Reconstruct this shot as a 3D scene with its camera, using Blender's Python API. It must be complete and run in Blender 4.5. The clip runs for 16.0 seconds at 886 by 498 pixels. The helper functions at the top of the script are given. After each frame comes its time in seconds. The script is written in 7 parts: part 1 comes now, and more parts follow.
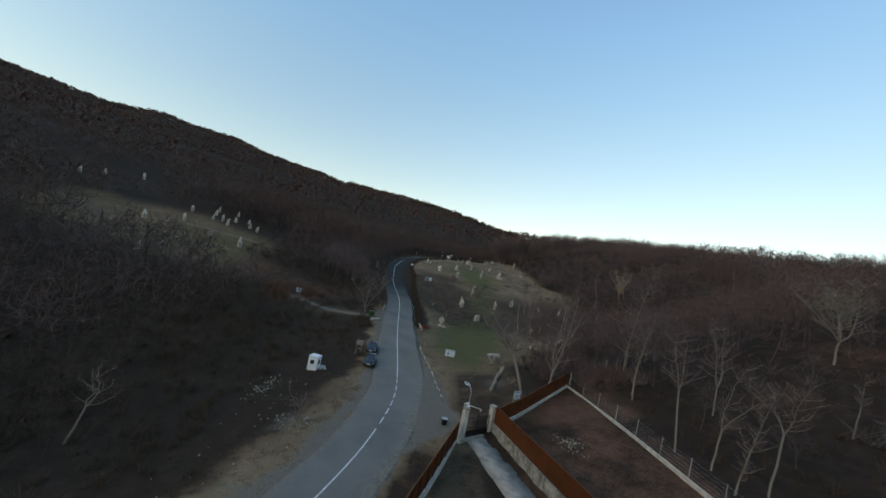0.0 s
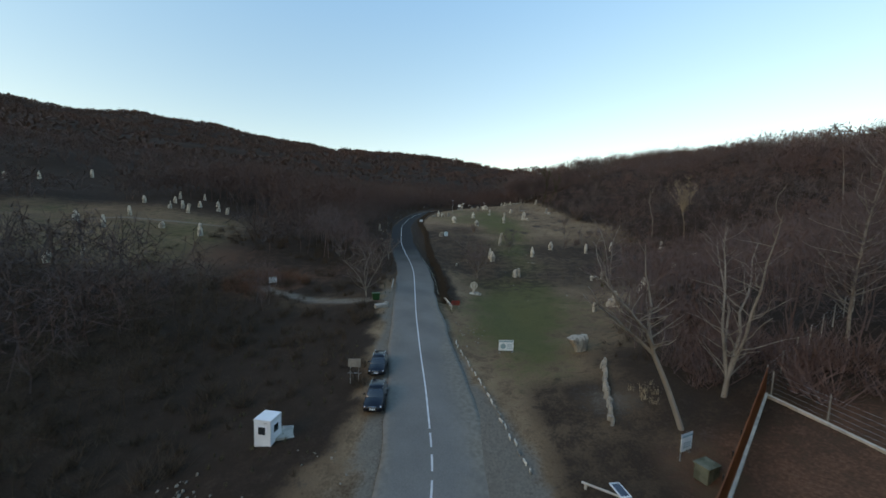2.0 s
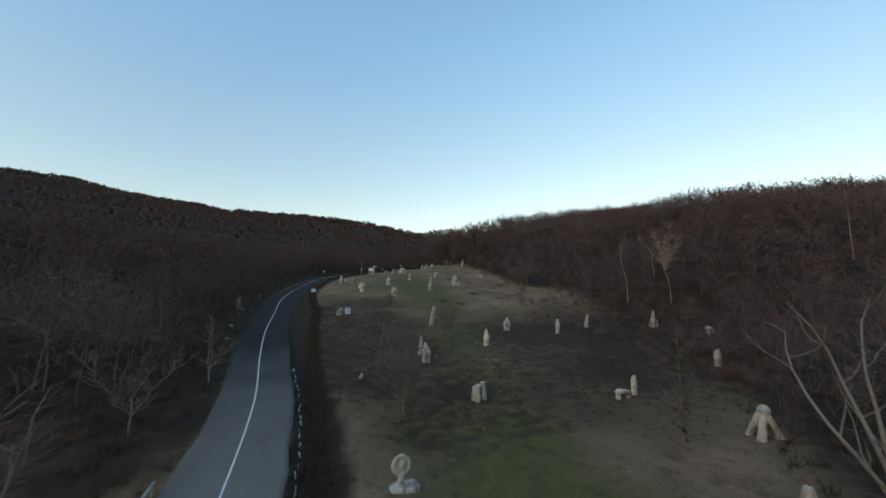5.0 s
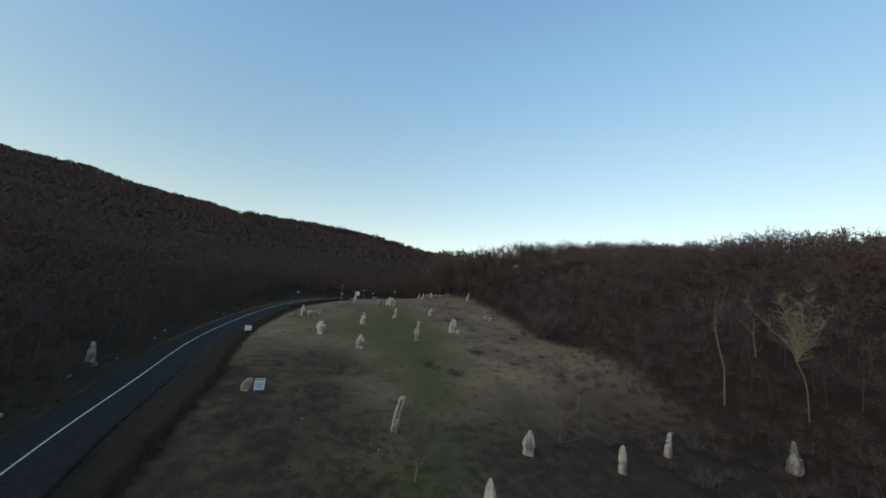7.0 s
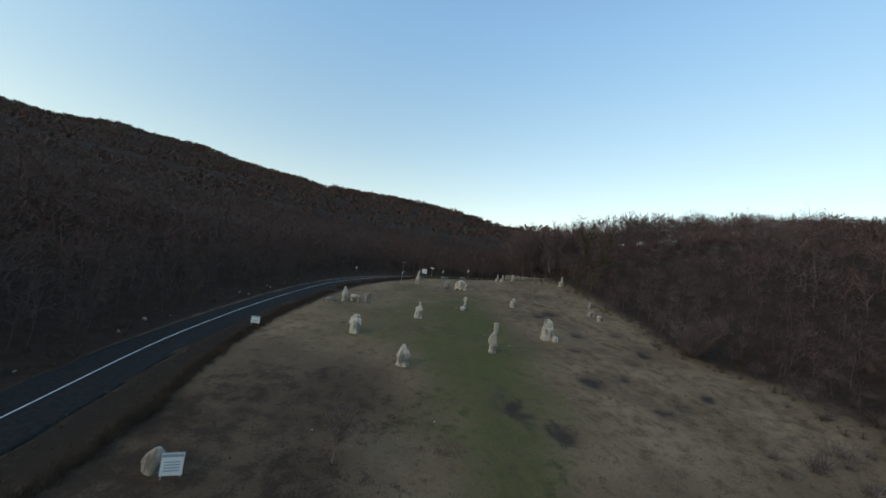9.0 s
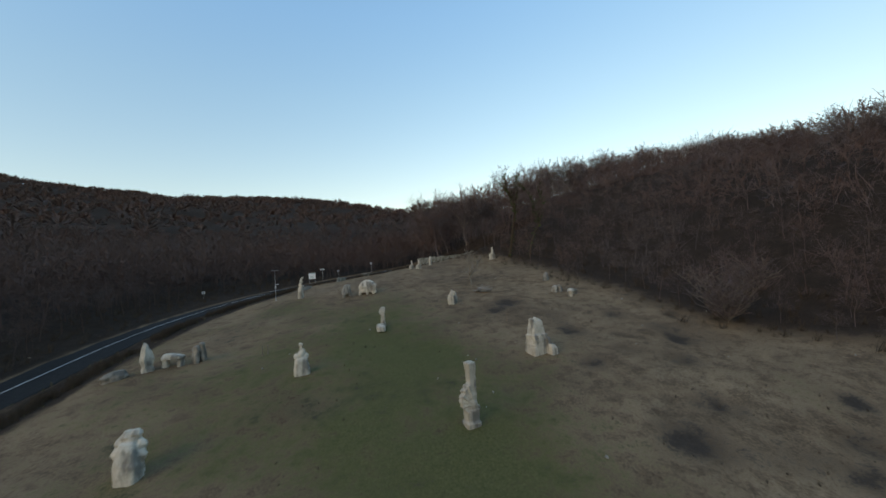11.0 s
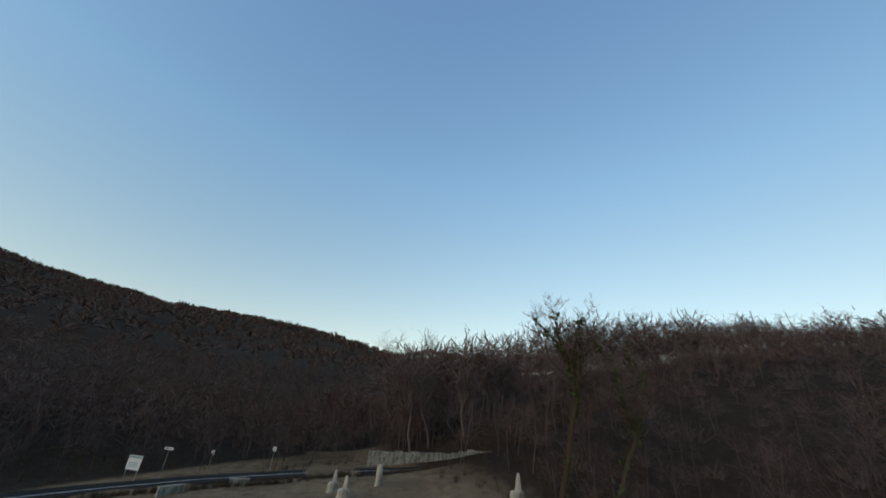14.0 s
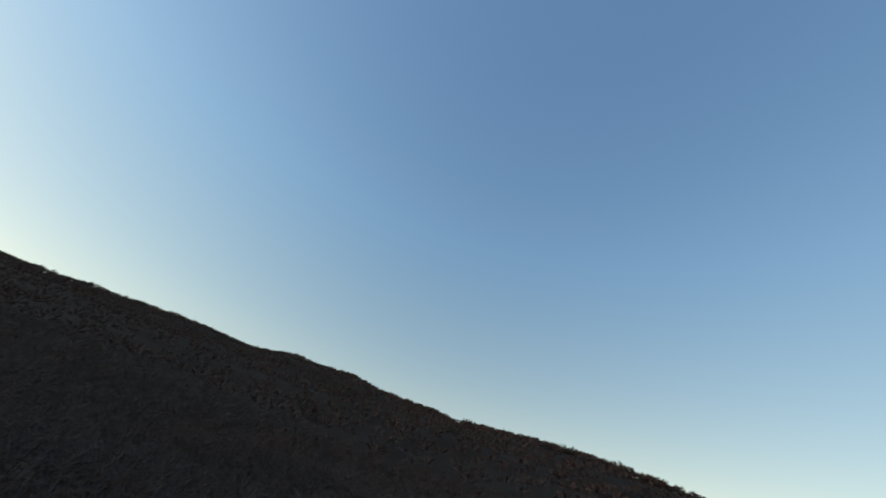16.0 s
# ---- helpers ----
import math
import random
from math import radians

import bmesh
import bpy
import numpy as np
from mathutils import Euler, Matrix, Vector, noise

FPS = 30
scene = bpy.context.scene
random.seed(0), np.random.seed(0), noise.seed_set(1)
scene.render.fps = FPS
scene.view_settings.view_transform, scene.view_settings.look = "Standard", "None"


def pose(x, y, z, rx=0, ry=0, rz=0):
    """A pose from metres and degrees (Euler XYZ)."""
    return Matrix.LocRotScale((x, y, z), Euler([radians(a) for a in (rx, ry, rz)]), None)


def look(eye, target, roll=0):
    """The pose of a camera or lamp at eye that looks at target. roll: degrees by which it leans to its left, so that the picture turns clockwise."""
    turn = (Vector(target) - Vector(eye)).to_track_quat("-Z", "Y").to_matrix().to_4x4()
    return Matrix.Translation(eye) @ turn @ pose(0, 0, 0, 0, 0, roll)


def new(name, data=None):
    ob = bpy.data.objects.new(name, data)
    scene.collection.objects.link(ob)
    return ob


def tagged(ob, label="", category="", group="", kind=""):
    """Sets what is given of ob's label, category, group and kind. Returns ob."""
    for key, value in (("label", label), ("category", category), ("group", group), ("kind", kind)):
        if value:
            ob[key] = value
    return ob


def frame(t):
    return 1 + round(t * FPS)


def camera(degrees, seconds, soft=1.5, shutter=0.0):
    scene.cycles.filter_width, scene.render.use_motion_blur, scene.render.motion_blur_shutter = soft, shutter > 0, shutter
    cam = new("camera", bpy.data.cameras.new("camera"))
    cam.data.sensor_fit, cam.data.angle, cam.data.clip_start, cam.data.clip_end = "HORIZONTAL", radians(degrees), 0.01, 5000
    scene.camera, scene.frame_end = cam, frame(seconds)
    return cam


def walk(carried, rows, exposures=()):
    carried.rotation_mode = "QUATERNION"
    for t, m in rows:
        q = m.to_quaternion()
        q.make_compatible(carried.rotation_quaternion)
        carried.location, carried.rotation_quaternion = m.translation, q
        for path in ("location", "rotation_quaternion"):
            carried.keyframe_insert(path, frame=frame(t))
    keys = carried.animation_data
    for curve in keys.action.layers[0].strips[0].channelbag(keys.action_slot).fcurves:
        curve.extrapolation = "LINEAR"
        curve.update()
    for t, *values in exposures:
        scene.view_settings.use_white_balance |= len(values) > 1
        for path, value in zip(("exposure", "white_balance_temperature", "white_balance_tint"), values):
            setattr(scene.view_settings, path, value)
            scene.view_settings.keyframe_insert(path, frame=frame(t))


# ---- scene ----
cam = camera(100.0, 16.0, soft=1.6, shutter=0.2)
PATH = [
    (0, (0.278, -5.992, 23.351), (0.261, -3.994, 23.436), 11.8),
    (0.5, (0.152, 2.785, 23.882), (0.054, 4.783, 23.88), 10.3),
    (1, (-0.539, 10.955, 23.517), (-0.643, 12.949, 23.404), 6.8),
    (1.5, (-1.507, 18.881, 22.62), (-1.577, 20.873, 22.456), 3.5),
    (2, (-2.042, 26.705, 21.766), (-2.086, 28.698, 21.599), 1.7),
    (2.5, (-2.574, 34.639, 21.189), (-2.575, 36.634, 21.037), 0.4),
    (3, (-3.396, 43.213, 20.583), (-3.318, 45.208, 20.466), -0.5),
    (3.5, (-3.791, 51.537, 20.024), (-3.605, 53.528, 19.97), -1.4),
    (4, (-3.134, 59.944, 19.677), (-2.843, 61.922, 19.712), -1.7),
    (4.2, (-2.717, 63.179, 19.91), (-2.385, 65.15, 19.982), -1.7),
    (6.3, (6.87, 99.834, 27.246), (7.31, 101.762, 27.544), 3.1),
    (6.5, (8.129, 103.735, 27.883), (8.546, 105.667, 28.192), 3.9),
    (7, (11.221, 113.549, 30.298), (11.558, 115.499, 30.587), 5.6),
    (7.5, (13.661, 122.806, 31.972), (13.821, 124.786, 32.203), 8.7),
    (8, (15.386, 131.867, 32.438), (15.306, 133.859, 32.599), 11.0),
    (8.2, (15.596, 135.297, 32.496), (15.474, 137.287, 32.649), 10.8),
    (10.3, (13.741, 171.505, 33.773), (14.012, 173.486, 33.794), -1.9),
    (10.5, (13.986, 175.672, 33.707), (14.338, 177.64, 33.732), -3.0),
    (11, (14.848, 184.14, 33.593), (15.342, 186.077, 33.65), -3.8),
    (11.5, (16.786, 192.845, 33.921), (17.372, 194.754, 34.023), -3.6),
    (12, (19.482, 201.454, 34.307), (20.124, 203.34, 34.48), -2.4),
    (12.5, (22.743, 210.435, 34.985), (23.404, 212.301, 35.272), -0.3),
    (13, (25.884, 218.747, 35.91), (26.523, 220.594, 36.337), 1.4),
    (13.5, (28.927, 227.228, 37.74), (29.484, 229.04, 38.38), 3.5),
    (14, (31.589, 234.989, 41.635), (31.981, 236.767, 42.463), 5.8),
    (14.5, (33.635, 241.114, 46.311), (33.794, 242.871, 47.254), 7.7),
    (15, (34.719, 246.968, 49.925), (34.611, 248.689, 50.938), 10.7),
    (15.5, (36.067, 249.449, 51.683), (35.611, 251.044, 52.799), 11.1),
    (16, (37.441, 251.836, 54.116), (36.518, 253.245, 55.195), 17.6),
]
EXPOSURE = [(t, ev + 0.4, 10300, 7) for t, ev in ((0.0, 0.85), (1.5, 1.02), (4.0, 0.98), (6.5, 0.68), (8.0, 0.84), (10.5, 0.88), (12.5, 0.82), (13.5, 0.73), (14.5, 0.48), (16.0, 0.36))]
walk(cam, [(t, look(eye, target, roll)) for t, eye, target, roll in PATH], EXPOSURE)

# ---- sky and sun ----
SUN_AZ, SUN_EL = radians(-125), radians(18.0)
world = bpy.data.worlds.new("sky")
scene.world = world
world.use_nodes = True
sky = world.node_tree.nodes.new("ShaderNodeTexSky")
sky.sky_type, sky.sun_disc = "NISHITA", False
sky.sun_elevation, sky.sun_rotation = SUN_EL, SUN_AZ
sky.altitude, sky.air_density, sky.dust_density, sky.ozone_density = 300, 1.0, 0.6, 2.2
world.node_tree.nodes["Background"].inputs[1].default_value = 0.15
air = world.node_tree.nodes.new("ShaderNodeMixRGB")
air.inputs[0].default_value, air.inputs[2].default_value = 0.38, (0.26, 1.0, 2.8, 1)
world.node_tree.links.new(sky.outputs[0], air.inputs[1])
dome = world.node_tree.nodes.new("ShaderNodeTexCoord")
split_z, haze, tinted = [world.node_tree.nodes.new("ShaderNode" + k) for k in ("SeparateXYZ", "ValToRGB", "MixRGB")]
haze.color_ramp.elements[0].color, haze.color_ramp.elements[1].position = (1.06, 0.88, 0.8, 1), 0.86
haze.color_ramp.elements[1].color = (0.84, 1.02, 1.12, 1)
for place, tone_at in ((0.2, (1.06, 0.99, 0.9)), (0.4, (1.02, 1.08, 1.04)), (0.56, (0.95, 1.13, 1.17))):
    haze.color_ramp.elements.new(place).color = (*tone_at, 1)
tinted.blend_type, tinted.inputs[0].default_value = "MULTIPLY", 1.0
world.node_tree.links.new(dome.outputs["Generated"], split_z.inputs[0])
world.node_tree.links.new(split_z.outputs["Z"], haze.inputs[0])
world.node_tree.links.new(air.outputs[0], tinted.inputs[1])
world.node_tree.links.new(haze.outputs[0], tinted.inputs[2])
world.node_tree.links.new(tinted.outputs[0], world.node_tree.nodes["Background"].inputs[0])
lamp = bpy.data.lights.new("sun", "SUN")
lamp.energy, lamp.angle, lamp.color = 0.42, radians(45), (1.0, 0.76, 0.55)
sun = new("sun", lamp)
sun.matrix_world = look((0, 0, 0), (-math.sin(SUN_AZ) * math.cos(SUN_EL), -math.cos(SUN_AZ) * math.cos(SUN_EL), -math.sin(SUN_EL)))

# Heights of the valley: the road's own profile, its two sides station by station, then the wooded hills.
STATION = np.array([-80, 20, 60, 95, 130, 165, 210, 250, 290, 340], float)
BEND = [-80, 20, 38, 52, 62, 75, 93, 101, 125, 143, 163, 180, 203, 220, 245, 262, 271, 280, 291, 300, 310, 340]
ROAD_X = [-21, -8.6, -4.2, -2.9, -3.9, -5.8, -8.2, -9.1, -12.4, -16.5, -20.5, -22.8, -25.7, -26.0, -24.4, -22.2, -20.0, -16.8, -11.4, -5.6, 2.5, 30]
ROAD_Z = [-8, 0.3, 3.0, 6.0, 9.2, 12.6, 18.0, 22.7, 26.6, 31.0]
SIDE = np.array([-90, -45, -20, -8, 0, 8, 18, 45, 85], float)
RISE = np.array([
    (-1, -3.0, -2.0, -0.3, 0, 0.2, 0.6, 2.0, 4),
    (-2, -4.0, -2.5, -0.3, 0, 0.2, 1.2, 6.0, 10),
    (-1, -3.6, -2.2, -0.2, 0, 0.0, 1.5, 9.0, 13),
    (2, -1.6, -1.5, 0.0, 0, -1.1, -2.4, 1.0, 5),
    (6, 1.8, 0.0, 0.2, 0, -1.5, -3.2, -2.2, -0.6),
    (11, 4.0, 1.2, 0.3, 0, -0.4, -0.4, -1.5, -1.6),
    (14, 5.5, 1.8, 0.4, 0, 0.2, 0.7, 1.65, 1.5),
    (14, 5.5, 1.8, 0.4, 0, 0.3, 1.1, 3.0, 4.2),
    (6, 2.0, 0.8, 0.3, 0, 0.3, 1.6, 4.6, 7),
    (0, 0.0, 0.0, 0.0, 0, 0.3, 1.0, 3.0, 6)])
RIDGE_AZ = np.radians([-180, -130, -105, -85, -70, -60, -50, -42, -34, -26, -18, -10, -3, 4, 12, 30])
# First three heights: unseen ridge behind the view, added to block the sun.
RIDGE_H = np.array([300, 660, 520, 318, 309, 303, 303, 295, 273, 235, 214, 197, 184, 170, 158, 120], float)
EDGE_Y = [-120, 20, 60, 100, 150, 180, 195, 213, 230, 270, 300, 330, 420]
EDGE_X = [60, 50, 46, 56, 76, 66, 68, 78, 76, 68, 54, 44, 42]
WOOD_Y = [-120, 30, 52, 62, 72, 85, 97, 122, 150, 180, 198, 213, 222, 230, 262, 280, 300, 330, 420]
WOOD_X = [60, 42, 28, 23, 20, 25, 34, 51, 64, 68, 72, 73, 65, 62, 60, 58, 53, 44, 42]


TURN_X = np.array([-12, -6, 2, 14, 30, 48, 66, 84], float)
TURN_Y = np.array([296.5, 300.6, 305.2, 309.6, 312.2, 313.6, 313.8, 313], float)
TURN_Z = np.array([27.2, 27.7, 28.5, 29.7, 31.2, 32.5, 33.3, 34], float)


def turn_gap(x, y):
    """Distance, measured northwards, from the middle of the road where it turns to the east."""
    return np.where((np.asarray(x) > -8) & (np.asarray(x) < 86), y - np.interp(x, TURN_X, TURN_Y), 99.0)


def spline(q, k, v):
    """A smooth curve (cubic, without overshoot at even steps) through the values v at the knots k."""
    k, v = np.asarray(k, float), np.asarray(v, float)
    m = np.gradient(v, k)
    q = np.clip(q, k[0], k[-1])
    i = np.clip(np.searchsorted(k, q) - 1, 0, len(k) - 2)
    h = k[i + 1] - k[i]
    u = (q - k[i]) / h
    return ((2 * u**3 - 3 * u**2 + 1) * v[i] + (u**3 - 2 * u**2 + u) * h * m[i]
            + (3 * u**2 - 2 * u**3) * v[i + 1] + (u**3 - u**2) * h * m[i + 1])


def lattice(ix, iy, seed):
    h = np.sin(ix * 127.1 + iy * 311.7 + seed * 74.7) * 43758.5453
    return h - np.floor(h)


def grain(x, y, size, seed=0):
    """Soft value noise between -1 and 1 with cells of the given size."""
    x, y = np.asarray(x, float) / size, np.asarray(y, float) / size
    ix, iy = np.floor(x), np.floor(y)
    u, v = x - ix, y - iy
    u, v = u * u * (3 - 2 * u), v * v * (3 - 2 * v)
    a, b = lattice(ix, iy, seed), lattice(ix + 1, iy, seed)
    c, d = lattice(ix, iy + 1, seed), lattice(ix + 1, iy + 1, seed)
    return 2 * ((a * (1 - u) + b * u) * (1 - v) + (c * (1 - u) + d * u) * v) - 1


def road_x(y):
    return spline(y, BEND, ROAD_X)


def road_z(y):
    return spline(y, STATION, ROAD_Z) + np.minimum(np.asarray(y) - 340, 0) * 0 - np.maximum(-80 - np.asarray(y), 0) * 0.05


def valley(x, y):
    s = np.clip(x - road_x(y), -90, 85)
    out = np.zeros_like(s)
    rows = [spline(y, STATION, RISE[:, n]) for n in range(len(SIDE))]
    for n in range(len(SIDE) - 1):
        u = (s - SIDE[n]) / (SIDE[n + 1] - SIDE[n])
        inside = (u >= 0) & (u <= 1) if n == 0 else (u > 0) & (u <= 1)
        out = np.where(inside, rows[n] * (1 - u) + rows[n + 1] * u, out)
    return road_z(y) + out


def height(x, y):
    x, y = np.asarray(x, float), np.asarray(y, float)
    z = valley(x, y)
    d = x - spline(y, EDGE_Y, EDGE_X)
    steep = np.interp(y, [60, 90, 150, 180, 235, 262, 290, 340], [0.36, 0.44, 0.47, 0.46, 0.55, 0.44, 0.40, 0.34])
    cap = np.interp(y, [60, 110, 160, 235, 265, 300], [54, 68, 68, 78, 64, 56])
    z = z + cap * np.tanh(steep * np.logaddexp(0, d / 6) * 6 / cap)
    z = z - np.interp(x, [150, 160, 172, 190, 223, 260, 400], [0, 3, 5.8, 9, 13, 15.5, 26]) * np.clip((330 - y) / 40, 0, 1)
    s = x - road_x(y)
    run = np.clip((y - 92) / 8, 0, 1) * np.clip((262 - y) / 8, 0, 1)
    z = z - 0.35 * run * np.exp(-(((s - 6.6) / 1.5) ** 2))
    r, az = np.hypot(x, y - 120), np.arctan2(x, y - 120)
    far = 900 + 10 * np.abs(np.degrees(az)).clip(0, 90)
    top = np.interp(az, RIDGE_AZ, RIDGE_H) - 13
    foot = 110 + 130 * np.clip(np.cos(az), 0, 1)
    q = (r - foot) / (far - foot)
    west = np.clip((0.5 - az) / 0.16, 0, 1)
    up = np.clip(q, 0, 1) ** 1.08
    z = z + (top - z) * up * west - 0.25 * np.maximum(r - far, 0) * west
    inside = np.clip((11.0 - (x - 10.9) * 0.943 - (y - 44.2) * 0.33 - 11.1) / 1.0, 0, 1) * np.clip((44.5 - y) / 1.5, 0, 1) * np.clip((y - 18) / 8, 0, 1)
    inside = inside * np.clip((x - road_x(y) - 6.5) / 2, 0, 1)
    z = z + (np.minimum(z, 2.35) - z) * inside
    bed = np.clip((8.5 - np.abs(turn_gap(x, y))) / 4, 0, 1) * np.clip((x + 4) / 6, 0, 1)
    return z + (np.interp(x, TURN_X, TURN_Z) - z) * bed

# ---- materials ----
def shader(name):
    m = bpy.data.materials.new(name)
    m.use_nodes = True
    return m, m.node_tree.nodes, m.node_tree.links, m.node_tree.nodes["Principled BSDF"]


def surface(name, dark, light, size=1.0, rough=0.85, metal=0.0, bump=0.3, vary=0.25, stain=None, coord="Object", fine=18.0, spec=0.3):
    """Grain at two scales between two colours, with relief; vary: brightness from piece to piece."""
    m, n, l, p = shader(name)
    tc = n.new("ShaderNodeTexCoord")
    big, small = n.new("ShaderNodeTexNoise"), n.new("ShaderNodeTexNoise")
    big.inputs["Scale"].default_value, big.inputs["Detail"].default_value = 1.0 / size, 6
    small.inputs["Scale"].default_value, small.inputs["Detail"].default_value = fine / size, 4
    mixf = n.new("ShaderNodeMath")
    mixf.operation = "MULTIPLY_ADD"
    mixf.inputs[1].default_value = 0.45
    half = n.new("ShaderNodeMath")
    half.operation = "MULTIPLY"
    half.inputs[1].default_value = 0.55
    ramp = n.new("ShaderNodeValToRGB")
    ramp.color_ramp.elements[0].position, ramp.color_ramp.elements[1].position = 0.34, 0.66
    ramp.color_ramp.elements[0].color, ramp.color_ramp.elements[1].color = (*dark, 1), (*light, 1)
    for t in (big, small):
        l.new(tc.outputs[coord], t.inputs["Vector"])
    l.new(big.outputs["Fac"], half.inputs[0])
    l.new(small.outputs["Fac"], mixf.inputs[0])
    l.new(half.outputs[0], mixf.inputs[2])
    l.new(mixf.outputs[0], ramp.inputs[0])
    colour = ramp.outputs[0]
    if stain:
        spots = n.new("ShaderNodeTexNoise")
        spots.inputs["Scale"].default_value, spots.inputs["Detail"].default_value = 0.7 / size, 8
        stretch = n.new("ShaderNodeMapping")
        stretch.inputs["Scale"].default_value = (1.6, 1.6, 0.5)
        l.new(tc.outputs[coord], stretch.inputs[0])
        l.new(stretch.outputs[0], spots.inputs["Vector"])
        cut = n.new("ShaderNodeMapRange")
        cut.inputs[1].default_value, cut.inputs[2].default_value = 0.48, 0.6
        cut.inputs[4].default_value = 0.75
        l.new(spots.outputs["Fac"], cut.inputs[0])
        mix = n.new("ShaderNodeMixRGB")
        mix.inputs[2].default_value = (*stain, 1)
        l.new(cut.outputs[0], mix.inputs[0])
        l.new(colour, mix.inputs[1])
        colour = mix.outputs[0]
    if vary:
        info, hsv, rng = n.new("ShaderNodeObjectInfo"), n.new("ShaderNodeHueSaturation"), n.new("ShaderNodeMapRange")
        rng.inputs[3].default_value, rng.inputs[4].default_value = 1 - vary, 1 + vary
        l.new(info.outputs["Random"], rng.inputs[0])
        l.new(rng.outputs[0], hsv.inputs["Value"])
        l.new(colour, hsv.inputs["Color"])
        colour = hsv.outputs[0]
    l.new(colour, p.inputs["Base Color"])
    p.inputs["Roughness"].default_value, p.inputs["Metallic"].default_value = rough, metal
    p.inputs["Specular IOR Level"].default_value = spec
    if bump:
        b = n.new("ShaderNodeBump")
        b.inputs["Strength"].default_value, b.inputs["Distance"].default_value = bump, 0.03 * size
        l.new(mixf.outputs[0], b.inputs["Height"])
        l.new(b.outputs[0], p.inputs["Normal"])
    return m


def bark(name, dark, light, clump=0.12, other=None):
    """Wood of standing trees, lighter or darker from one tree to the next."""
    m, n, l, p = shader(name)
    geo, tc, t = n.new("ShaderNodeNewGeometry"), n.new("ShaderNodeTexCoord"), n.new("ShaderNodeTexNoise")
    patch = n.new("ShaderNodeTexNoise")
    t.inputs["Scale"].default_value, patch.inputs["Scale"].default_value = 3.0, clump
    patch.inputs["Detail"].default_value = 3
    l.new(tc.outputs["Object"], t.inputs["Vector"])
    l.new(tc.outputs["Object"], patch.inputs["Vector"])
    a = n.new("ShaderNodeMath")
    a.operation = "MULTIPLY_ADD"
    a.inputs[1].default_value = 0.2
    l.new(t.outputs["Fac"], a.inputs[0])
    b = n.new("ShaderNodeMath")
    b.operation = "MULTIPLY_ADD"
    b.inputs[1].default_value = 0.14
    l.new(geo.outputs["Random Per Island"], b.inputs[0])
    l.new(a.outputs[0], b.inputs[2])
    own = n.new("ShaderNodeAttribute")
    own.attribute_name = "tone"
    e = n.new("ShaderNodeMath")
    e.operation = "MULTIPLY_ADD"
    e.inputs[1].default_value = 0.6
    l.new(own.outputs["Fac"], e.inputs[0])
    l.new(b.outputs[0], e.inputs[2])
    c = n.new("ShaderNodeMath")
    c.operation = "MULTIPLY_ADD"
    c.inputs[1].default_value = 1.5
    l.new(patch.outputs["Fac"], c.inputs[0])
    l.new(e.outputs[0], c.inputs[2])
    ramp = n.new("ShaderNodeValToRGB")
    ramp.color_ramp.elements[0].position, ramp.color_ramp.elements[1].position = 0.75, 1.85
    ramp.color_ramp.elements[0].color, ramp.color_ramp.elements[1].color = (*dark, 1), (*light, 1)
    l.new(c.outputs[0], ramp.inputs[0])
    colour = ramp.outputs[0]
    if other:
        wide, cut, mix = n.new("ShaderNodeTexNoise"), n.new("ShaderNodeMapRange"), n.new("ShaderNodeMixRGB")
        wide.inputs["Scale"].default_value, wide.inputs["Detail"].default_value = clump * 0.45, 4
        cut.inputs[1].default_value, cut.inputs[2].default_value = 0.42, 0.6
        mix.blend_type, mix.inputs[2].default_value = "MULTIPLY", (*other, 1)
        l.new(tc.outputs["Object"], wide.inputs["Vector"])
        l.new(wide.outputs["Fac"], cut.inputs[0])
        l.new(cut.outputs[0], mix.inputs[0])
        l.new(colour, mix.inputs[1])
        colour = mix.outputs[0]
    l.new(colour, p.inputs["Base Color"])
    p.inputs["Roughness"].default_value, p.inputs["Specular IOR Level"].default_value = 0.9, 0.1
    return m


